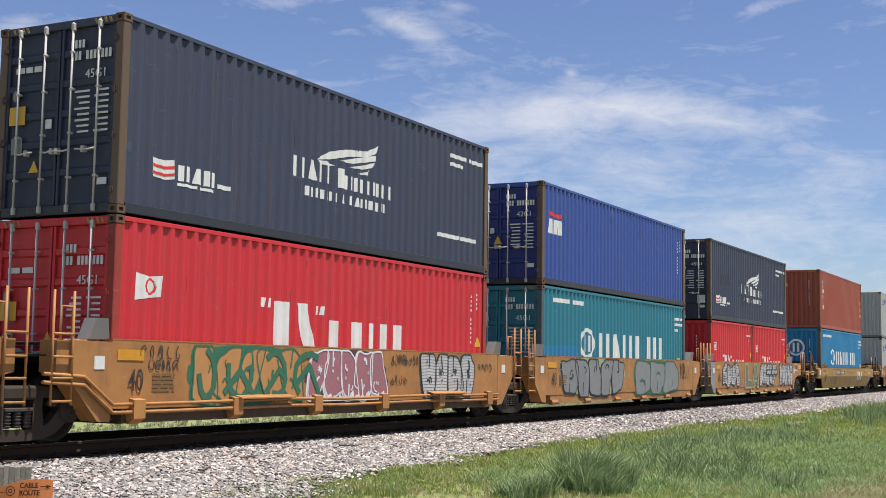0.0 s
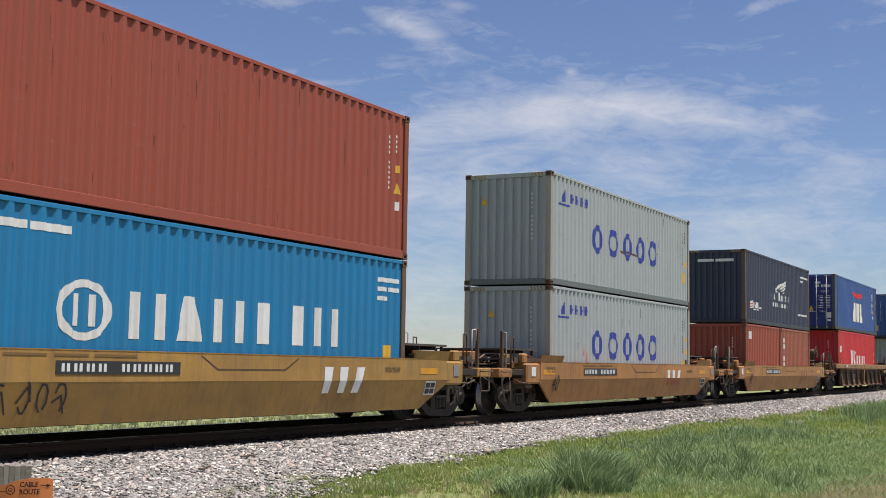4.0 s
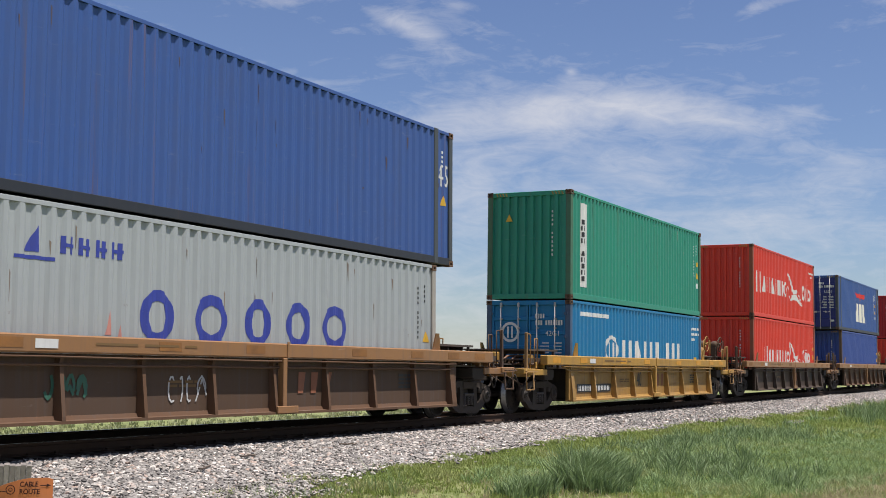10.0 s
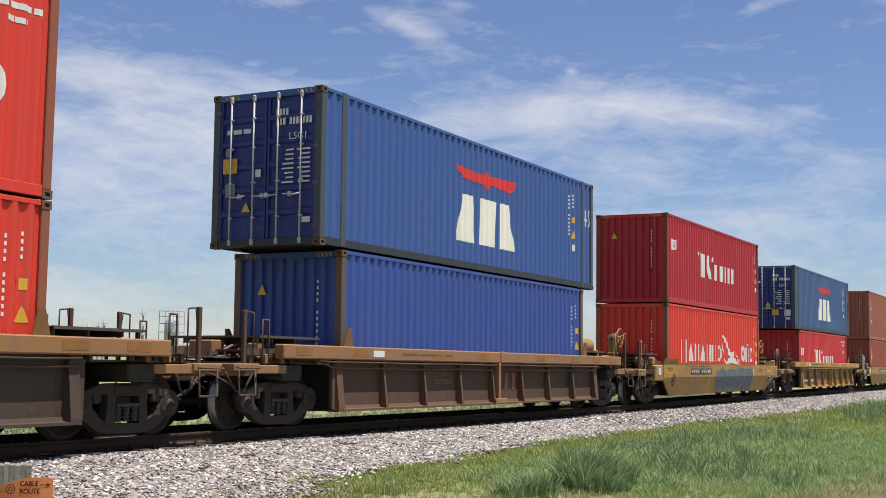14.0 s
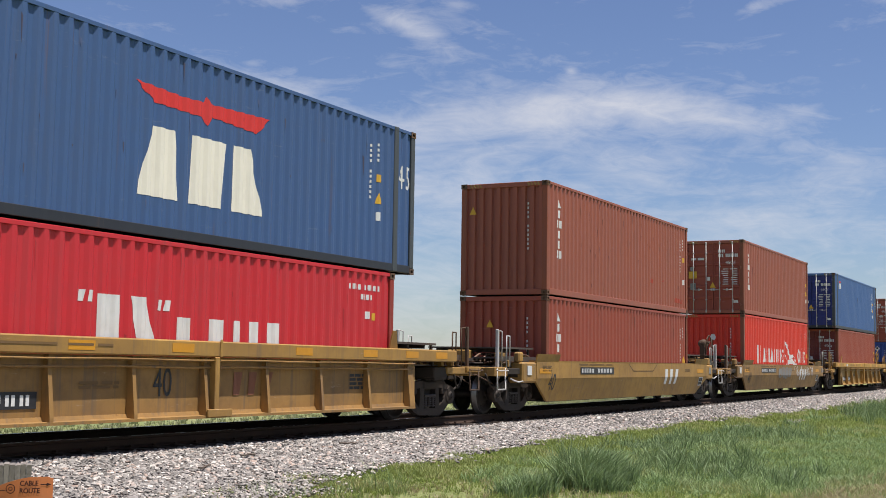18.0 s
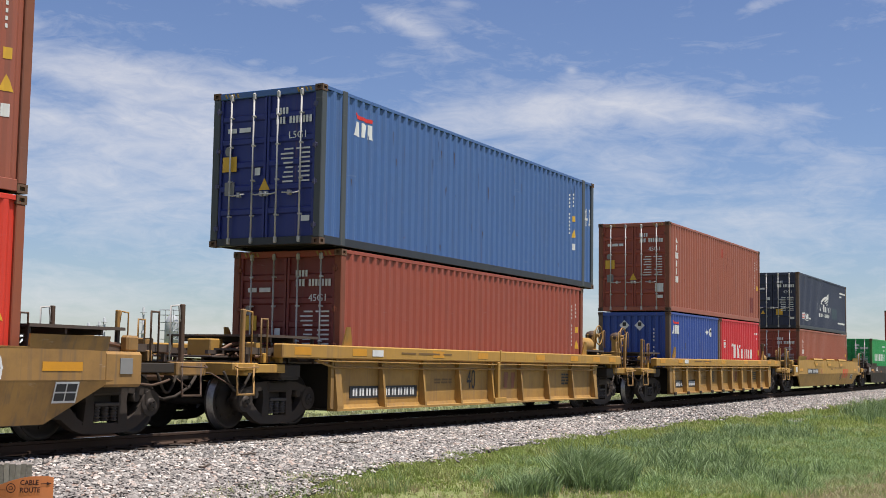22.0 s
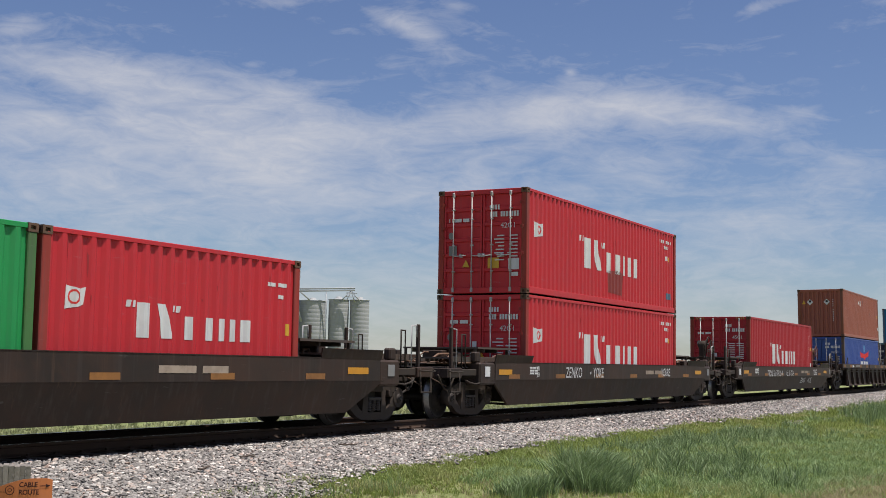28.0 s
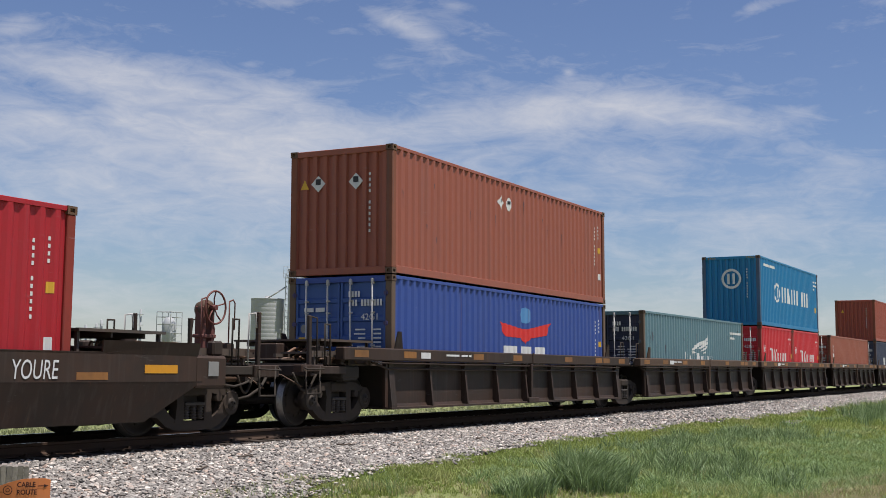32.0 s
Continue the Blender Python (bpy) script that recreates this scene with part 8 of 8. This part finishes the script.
def smooth_marks(car, seed, plate=(1.6, 4.15), mark=(8.65, 0.3), mark_mat=None, tag=True):
    numeral(car, -0.5, 0.44, 0.42, -1.508, lean=LEAN, slant=0.15)
    if plate:
        number_plate(car, plate[0], plate[1], 0.84, 1.02)
    if mark:
        maker_mark(car, mark[0], 0.52, 0.46, mark_mat or WHITE, LEAN, low=material("faded_red_mark", (0.38, 0.07, 0.05), 0.65, wear=0.4) if seed == 5 else None)
    data_text(car, 1.5, 1.07, 2.6, 0.05, 1, seed)
    data_text(car, -0.9, 0.9, 0.6, 0.16, 3, seed + 1)
    data_text(car, 10.9, 0.9, 0.6, 0.1, 2, seed + 2)
    car_mark(car, "panel_seam", stroke([(5.4, 1.12), (5.8, 0.92), (7.6, 0.92), (8.0, 1.12)], 0.02), RUSTY, -1.504, "welded panel seam")
    car_mark(car, "inspection_panel", [rect(12.55, 12.98, 0.44, 0.72)], WHITE, -1.507, "white-framed inspection panel", LEAN)
    car_mark(car, "inspection_panel", [rect(12.57 + 0.2 * (i % 2), 12.75 + 0.2 * (i % 2), 0.47 + 0.12 * (i // 2), 0.57 + 0.12 * (i // 2)) for i in range(4)], DECAL_BLACK, -1.511, "dark inspection fields", LEAN)


def ribbed_marks(car, seed, plate=True, num=True, at=5.0):
    y = -1.326
    if plate:
        part("number_panel", None, lambda g: g.box(0.2, 2.75, y - 0.006, y, 0.38, 0.60), DECAL_BLACK, car, "black number panel")
        car_mark(car, "number_lettering", [rect(0.3 + 0.24 * i + q, 0.36 + 0.24 * i + q, 0.42, 0.56) for i in range(10) if i != 4 for q in (0.0, 0.1)], WHITE, y - 0.010)
    if num:
        numeral(car, at, 0.5, 0.42, y - 0.004)
    maker_mark(car, 6.8, 0.5, 0.36, material("faded_maroon", (0.24, 0.09, 0.045), 0.7, wear=0.4), y=y - 0.004)
    data_text(car, 3.5, 0.62, 0.8, 0.12, 2, seed, y - 0.004)
    data_text(car, 10.4, 0.55, 0.5, 0.3, 4, seed + 1, y - 0.004, DECAL_BLACK)
    data_text(car, 1.8, 1.2, 2.2, 0.05, 1, seed + 2, -1.506)


XS = (-1.77, 13.59, 28.96, 44.32, 64.13, 83.78, 103.56, 123.17, 142.7, 162.37, 182.0, 201.47, 221.06, 240.94, 260.84, 280.59, 300.44, 320.3, 339.98, 360.71, 382.65, 404.69, 425.62, 441.2, 456.4, 471.6, 486.8)


def build_train():
    c = hauled(flat_car(True, True, False, 0), XS[0], "tan flat-sided articulated well car, empty")
    for i, txt in ((1, "tan well car covered in green and mauve graffiti"), (2, "tan well car covered in large grey graffiti"), (3, "tan well car covered in silver graffiti")):
        c = hauled(flat_car(True, i != 3, True, i), XS[i], txt)
        flat_marks(c, i)
    stack(XS[1], [(box_quote(HC, 1, True), 0)], [(box_wing(HC, 0), 0)])
    stack(XS[2], [(box_ring(TEAL, HC, 2, True, "teal", True), 0)], [(box_eagle(BLUE, 12.192, STD, 2, True, True), 0)])
    stack(XS[3], [(box_quote(STD, 3, False, None, FOOT20), 0), (box_quote(STD, 4, False, None, FOOT20), 6.134)], [(box_wing(HC, 3), 0)])

    # plain-sided yellow cars
    for i, body, txt, extra in ((4, YELLOW, "yellow well car with plain sloping sides", {}), (5, TAN, "orange-yellow well car with plain sloping sides", {}), (6, TAN, "orange-yellow well car with plain sloping sides", {}),
                                (12, YELLOW, "yellow well car with blue-grey graffiti", {"front_brake": YELLOW, "rear_brake": TAN}), (14, YELLOW, "yellow well car with plain sloping sides", {}), (15, OLD_YELLOW, "dirty yellow well car with pale graffiti", {"front_brake": RUSTY})):
        c = hauled(smooth_car(body, RUSTY if i != 14 else SILVER, **extra), XS[i], txt)
        smooth_marks(c, i, {4: (2.4, 4.9), 5: (1.6, 4.15), 6: (2.17, 4.63)}.get(i, (1.6, 4.15)), mark_mat=material("faded_maroon", (0.24, 0.09, 0.045), 0.7, wear=0.4) if i == 6 else None)
        if i == 4:
            car_mark(c, "graffiti", split_z(scribble(0.4, 2.6, 0.35, 0.72, 61, 0.03, 18), LEAN[0]), BLACK_SPRAY, -1.51, "thin black scrawl", LEAN)
        if i == 12:
            throw_up(c, 4.9, 9.9, SLATE_SPRAY, GREY_SPRAY, 4, 31, 0.24, 1.06, -1.508, None, LEAN)
        if i == 15:
            throw_up(c, 4.6, 7.0, PRIMER, OLD_YELLOW, 4, 32, 0.6, 1.1, -1.508, None, LEAN)
            car_mark(c, "graffiti", split_z(scribble(7.6, 11.5, 0.7, 1.1, 63, 0.035, 24), LEAN[0]), WHITE_SPRAY, -1.51, "pale scrawl", LEAN)
    stack(XS[4], [(box_ring(SEA_BLUE, HC, 4, False, "sea-blue"), 0)], [(box_column(HC, 4, False), 0)])
    stack(XS[5], [(box_five(4), 0)], [(box_five(5), 0)])
    b = container(BROWN, FOOT20, STD, False, "brown twenty-foot steel container")
    wall_marks(b, 6, False)
    b2 = container(RUST_BROWN, FOOT20, STD, False, "brown twenty-foot steel container with white lettering")
    marks_column(b2, 6, "tbpbo", 0.5)
    side_mark("small_logo", b, [rect(0.6, 0.95, 2.0, 2.3)], WHITE)
    stack(XS[6], [(b, 0), (b2, 6.134)], [(box_wing(HC, 6, False), 0)])

    # ribbed cars
    for i, body, chord, txt, extra in ((7, RUSTY, ORANGE_EDGE, "rusty ribbed well car with an orange-yellow top chord", {"front_brake": RUSTY, "rear_brake": YELLOW}), (8, RUSTY, ORANGE_EDGE, "rusty brown ribbed well car", {}),
                                       (9, YELLOW, FRESH_YELLOW, "yellow ribbed well car", {"rear_brake": YELLOW, "rear_tank": YELLOW}), (10, BROWN_CAR, ORANGE_EDGE, "dark brown ribbed well car with a worn chord", {"front_brake": RUSTY}),
                                       (11, RUSTY, ORANGE_EDGE, "rusty ribbed well car with a worn orange chord", {"rear_tank": OLD_YELLOW}), (13, OLD_YELLOW, YELLOW, "faded yellow ribbed well car", {}), (16, YELLOW, FRESH_YELLOW, "yellow ribbed well car", {"rear_brake": YELLOW, "rear_tank": YELLOW})):
        c = hauled(ribbed_car(body, chord, RUSTY if body is not YELLOW else OLD_YELLOW, 9, **extra), XS[i], txt)
        ribbed_marks(c, i, body in (YELLOW, OLD_YELLOW), body in (YELLOW, OLD_YELLOW))
        if i in (7, 8):
            car_mark(c, "graffiti", scribble(3.5, 4.4, 0.4, 0.78, 70 + i, 0.03, 9), SILVER_SPRAY, -1.33, "pale scrawl")
            car_mark(c, "graffiti", scribble(1.0, 1.7, 0.5, 0.8, 90 + i, 0.05, 8), spray("dull_green", (0.03, 0.12, 0.08)), -1.33, "faded green scrawl")
    stack(XS[7], [(box_quote(HC, 7, False), 0)], [(box_eagle(MID_BLUE, FOOT45, HC, 7), -0.762)])
    b = plain_box(MID_BLUE, HC, 8, False, "plain blue forty-five-foot container with white size numbers", FOOT45)
    side_mark("size_number", b, letters("45", FOOT45 - 0.67, 1.68, 0.48, 0.78), WHITE, "white size number")
    end_mark("size_number", b, [[(-y, z) for y, z in f] for f in letters("45", -0.25, 2.1, 0.42, 0.75)], WHITE, "white size number", x=0.03)
    end_mark("warning_decal", b, [rect(-0.55, -0.3, 0.45, 0.85)], DECAL_YELLOW, x=0.034)
    lower = box_five(8)
    stack(XS[8], [(lower, 0)], [(b, -0.762)])
    b = container(GREEN, 12.192, HC, False, "green steel container with a white name strip")
    marks_strip(b, 9)
    streaks(b, 9, 16, (0.03, 0.18, 0.125))
    streaks(b, 10, 6, (0.22, 0.33, 0.26), "scratch")
    wall_marks(b, 9)
    stack(XS[9], [(box_ring(SEA_BLUE, STD, 9, True, "sea-blue"), 0)], [(b, 0)])
    stack(XS[10], [(box_flag(10, 1.2, 0.86), 0)], [(box_flag(11), 0)])
    stack(XS[11], [(plain_box(BLUE, HC, 11, False, "plain blue steel container, scuffed"), 0)], [(box_eagle(MID_BLUE, FOOT45, HC, 12), -0.762)])
    stack(XS[12], [(box_flag(12, 0.9, 0.9), 0)], [(box_quote(HC, 12, False, DEEP_RED, tone="deep red"), 0)])
    stack(XS[13], [(box_quote(STD, 13, False), 0)], [(box_eagle(STEEL_BLUE, FOOT45, HC, 13, tone="grey-blue"), -0.762)])
    stack(XS[14], [(box_column(STD, 14, False), 0)], [(box_column(HC, 15, False, RUST_BROWN), 0)])
    b = box_flag(14, 1.6, 0.86)
    end_mark("placard", b, [disc(0.02, 2.0, 0.12, 0.14, 6)], WHITE, "white six-sided placard", x=0.03)
    stack(XS[15], [(b, 0)], [(box_column(HC, 16, True, RUST_BROWN), 0)])
    # maroon doors, their tone deepened to carry the shade on this end
    b = container(BROWN, 12.192, HC, True, "brown steel container with maroon doors", None, None, MAROON)
    door_marks(b, 16)
    id_column(b, 16)
    stack(XS[16], [(b, 0)], [(box_eagle(PALE_BLUE, FOOT45, HC, 16, True, True, "pale blue"), -0.762)])

    c = hauled(ribbed_car(YELLOW, FRESH_YELLOW, OLD_YELLOW, 10, round_ribs=True, front_brake=YELLOW, rear_small=YELLOW), XS[17], "yellow well car with broad rounded ribs")
    ribbed_marks(c, 17, at=4.45)
    b = box_eagle(BLUE, FOOT20, STD, 17, False, True)
    placards(b, 4.4, (0.32, -0.2), 0.44)
    stack(XS[17], [(b, 0), (box_quote(STD, 17, False, None, FOOT20), 6.134)], [(box_column(HC, 17, True, RUST_BROWN), 0)])

    c = hauled(smooth_car(FRESH_YELLOW, YELLOW, 0.3, 1.38, True, rear_brake=RUSTY, rear_tank=RUSTY), XS[18], "clean bright yellow well car with hinged flaps")
    number_plate(c, 0.35, 2.78, 0.75, 0.98)
    numeral(c, 8.5, 0.38, 0.4, -1.508, lean=LEAN, slant=0.15)
    maker_mark(c, 9.1, 0.5, 0.47, LOGO_RED, LEAN)
    car_mark(c, "inspection_panel", [rect(11.6, 12.2, 0.42, 0.68)], WHITE, -1.507, "white-framed inspection panel", LEAN)
    car_mark(c, "inspection_panel", [rect(11.63 + 0.28 * (i % 2), 11.88 + 0.28 * (i % 2), 0.45 + 0.11 * (i // 2), 0.54 + 0.11 * (i // 2)) for i in range(4)], DECAL_BLACK, -1.511, "dark inspection fields", LEAN)
    for x in (2.1, 5.35, 8.5):
        car_mark(c, "reflector", [rect(x, x + 0.55, 1.13, 1.23)], REFLECTOR, -1.518, "orange reflector stripe")
    car_mark(c, "class_plate", stroke([(2.9, 0.78), (3.15, 0.78), (3.15, 0.97), (2.9, 0.97), (2.9, 0.78)], 0.02), material("stencil_brown", (0.16, 0.09, 0.03), 0.7, wear=0.3), -1.507, "square stencilled frame")
    data_text(c, 6.0, 0.92, 0.6, 0.08, 2, 18)
    data_text(c, 6.9, 1.0, 2.2, 0.05, 1, 19)
    car_mark(c, "emblem", stroke([(3.45, 0.76), (3.8, 0.96)], 0.045) + stroke([(3.45, 0.96), (3.8, 0.76)], 0.045), material("dull_red_emblem", (0.4, 0.08, 0.06), 0.6, wear=0.4), -1.508)
    stack(XS[18], [(box_column(STD, 18, True, RUST_BROWN), 0)], [(box_wing(STD, 18), 0)])

    # dark plain-sided long cars
    for i in (19, 20, 21):
        c = hauled(smooth_car(DARK_CAR, UNDER, 1.05, 1.14, False, rear_brake=material("red_brown_iron", (0.13, 0.035, 0.025), 0.6, wear=0.5) if i == 21 else None, front_brake=DARK_CAR if i == 21 else None), XS[i], "dark brown long well car with worn paint")
        for x in (-1.6, 1.2, 4.0, 6.8, 9.4, 12.0):
            car_mark(c, "reflector", [rect(x, x + 0.6, 0.77, 0.87)], DULL_REFLECTOR, -1.506, "orange reflector stripe")
        data_text(c, -0.4, 0.86, 0.5, 0.2, 3, i, mat=WHITE)
        car_mark(c, "size_number", letters("40", 0.0, 0.95, 0.12) + letters("20", 0.0, 0.8, 0.12), WHITE, -1.508, "white size numbers")
        data_text(c, 8.2, 0.84, 1.75, 0.17, 1, i + 4, mat=material("worn_pale_stencil", (0.36, 0.29, 0.22), 0.7, wear=0.6, wear_colour=(0.1, 0.07, 0.05)))
        if i == 20:
            car_mark(c, "graffiti", letters("ZENKO", 1.85, 0.78, 0.27, 0.86, 0.15) + [disc(3.62, 0.9, 0.035, 0.035, 8)] + letters("YOKE", 3.8, 0.78, 0.26, 0.82, 0.12), WHITE_SPRAY, -1.508, "white scrawl")
            car_mark(c, "graffiti", letters("YOURE", 9.68, 0.8, 0.24, 0.8, 0.1), WHITE_SPRAY, -1.508, "sprayed white word")
        if i == 21:
            car_mark(c, "graffiti", split_z(letters("TROLL SLAYER IS A", 1.65, 0.74, 0.25, 0.9, 0.15) + scribble(5.1, 6.4, 0.76, 0.98, 84, 0.022, 12), LEAN[0]), WHITE_SPRAY, -1.508, "white scrawl", LEAN)
            car_mark(c, "graffiti", split_z(letters("ZENKO", 8.15, 0.42, 0.24, 0.86, 0.15) + [disc(9.72, 0.52, 0.03, 0.03, 8)] + letters("YOKE", 9.85, 0.42, 0.24, 0.82, 0.12), LEAN[0]), WHITE_SPRAY, -1.508, "white scrawl", LEAN)
            car_mark(c, "graffiti", letters("YOURE", 10.85, 0.78, 0.25, 0.7, 0.12), WHITE_SPRAY, -1.508, "sprayed white word")
    b = container(LEAF_GREEN, FOOT20, STD, True, "bright green twenty-foot container with white lettering, locked doors")
    marks_slab(b, 19)
    door_marks(b, 19, False, "22G1")
    stack(XS[19], [(b, 0), (box_quote(STD, 19, False, None, FOOT20), 6.134)])
    stack(XS[20], [(box_quote(STD, 20, True), 0)], [(stained(box_quote(STD, 21, True)), 0)])
    stack(XS[21], [(box_quote(HC, 22, True, DEEP_RED, tone="deep red", flag=False), 0)])

    # dark ribbed articulated units at the end
    for i in (22, 23, 24, 25, 26):
        c = hauled(ribbed_car(DARK_CAR, RUSTY if i != 22 else DARK_CAR, UNDER, 9, (i != 22, i != 26)), XS[i], "dark brown ribbed articulated well car")
        data_text(c, 1.8, 1.2, 1.2, 0.06, 1, i, -1.506, WHITE)
        if i != 22:
            truck(c, -1.55)
    b = plain_box(RUST_BROWN, STD, 22, False, "brown steel container with white diamond placards")
    placards(b)
    low = container(BLUE, 12.192, STD, True, "blue steel container with a red bird logo, locked doors", None, POST_RUST, MID_BLUE)
    eagle_low(low, 22)
    door_marks(low, 23, True, "42G1")
    stack(XS[22], [(low, 0)], [(b, 0)])
    stack(XS[23], [(box_wing(STD, 24, True, SLATE), 0)])
    stack(XS[24], [(box_quote(STD, 24, True, None, FOOT20), 0), (box_quote(STD, 25, True, None, FOOT20), 6.134)], [(box_ring(SEA_BLUE, HC, 24, False, "sea-blue"), 0)])
    stack(XS[25], [(box_column(STD, 25, True, RUST_BROWN), 0)])
    low = container(NAVY, 12.192, STD, True, "dark navy steel container with white lettering")
    side_mark("logo", low, blocks("opbpto", 3.0, 1.1, 0.5, 0.6), WHITE)
    door_marks(low, 26)
    stack(XS[26], [(low, 0)], [(plain_box(BROWN, STD, 26, False, "brown steel container with ribbed blank end"), 0)])


build_train()


# ---- a dragonfly that darts past ----
def build_dragonfly():
    fly = thing("dragonfly", "dark brown dragonfly with clear outspread wings", "insect")
    dark = material("chitin_brown", (0.03, 0.022, 0.018), 0.45, wear=0.4, bump=0.0)
    wing = material("wing_membrane", (0.16, 0.15, 0.14), 0.3, wear=0.2, bump=0.0)

    def body(g):
        axis = Vector((0.036, -0.02, -0.022)).normalized()
        pts = [(-0.03, 0.0016), (-0.02, 0.0022), (-0.006, 0.002), (-0.003, 0.0045), (0.006, 0.006), (0.011, 0.004), (0.013, 0.005), (0.017, 0.003)]
        for (a, ra), (b, rb) in zip(pts, pts[1:]):
            g.cyl(axis * a, axis * b, ra, 10, rb)
    part("body", None, body, dark, fly)
    for side, tip in ((-1, 0.012), (-1, 0.004), (1, -0.001), (1, 0.006)):
        def blade(g):
            a = Vector((side * 0.003, -0.002, 0.002))
            b = Vector((side * 0.05, 0.012 if tip > 0.005 else -0.01, tip))
            c = (b - a).cross(Vector((0, 0, 1))).normalized() * 0.005
            slab(g, [tuple(a - c * 0.4), tuple(a + (b - a) * 0.6 - c), tuple(b - c * 0.4), tuple(b + c * 0.3), tuple(a + (b - a) * 0.6 + c), tuple(a + c * 0.4)], (0, 0, 0.0004))
        part("wing", None, blade, wing, fly, "clear narrow wing")
    return fly


DRAGONFLY = build_dragonfly()
# time, place
FLIGHT = ((0.0, 2.0, -12.9, 3.6), (9.9, 2.1, -12.8, 2.7), (10.2, 2.416, -12.716, 1.999), (10.3, 2.562, -12.68, 1.863), (10.4, 2.803, -12.627, 1.705), (10.5, 3.11, -12.504, 1.569), (10.6, 3.63, -12.255, 1.372),
          (10.7, 3.95, -12.16, 1.12), (10.8, 4.2, -12.1, 0.82), (10.9, 4.3, -12.15, 0.4), (11.2, 4.2, -12.3, -0.4), (11.6, 4.1, -12.4, -0.55), (32.0, 4.1, -12.4, -0.55))


# cars that lean from the camera's side: from and to along the train, degrees
SWAY = ((138.0, 160.0, 1.1), (195.0, 215.0, 0.6), (424.0, 500.0, 1.1))


def motions():
    """A dragonfly darts down past the lens; the train runs towards the camera's side; wheels roll."""
    times = [float(t) for t in range(33)]
    runs = [run(t) + {6: -0.12, 7: 0.08}.get(t, 0.0) for t in times]
    for ob, X, z in ALL:
        L = ob["length"] if "length" in ob else 12.192
        rows = []
        for t, s in zip(times, runs):
            x = X - s
            za, zb = rise(x), rise(x + L)
            tilt = math.degrees(math.atan2(zb - za, L))
            lean = next((a for lo, hi, a in SWAY if lo < X < hi), 0.25)
            rows.append((t, pose(x - z * math.sin(radians(tilt)), z * math.sin(radians(lean)), z + za, -lean, -tilt, 0)))
        walk(ob, rows)
    walk(DRAGONFLY, [(t, pose(x, y, z, 0, 0, -62.5)) for t, x, y, z in FLIGHT])
    for s in (-1, 1):
        first = WHEELS[s][0]
        rows = []
        for i in range(961):
            t = i / 30.0
            rows.append((t, pose(s * AXLE, 0, WHEEL_R, 0, -math.degrees(run(t) / WHEEL_R), 0)))
        walk(first, rows)
        for other in WHEELS[s][1:]:
            other.rotation_mode = "QUATERNION"
            other.animation_data_create()
            other.animation_data.action = first.animation_data.action
            other.animation_data.action_slot = first.animation_data.action_slot


motions()
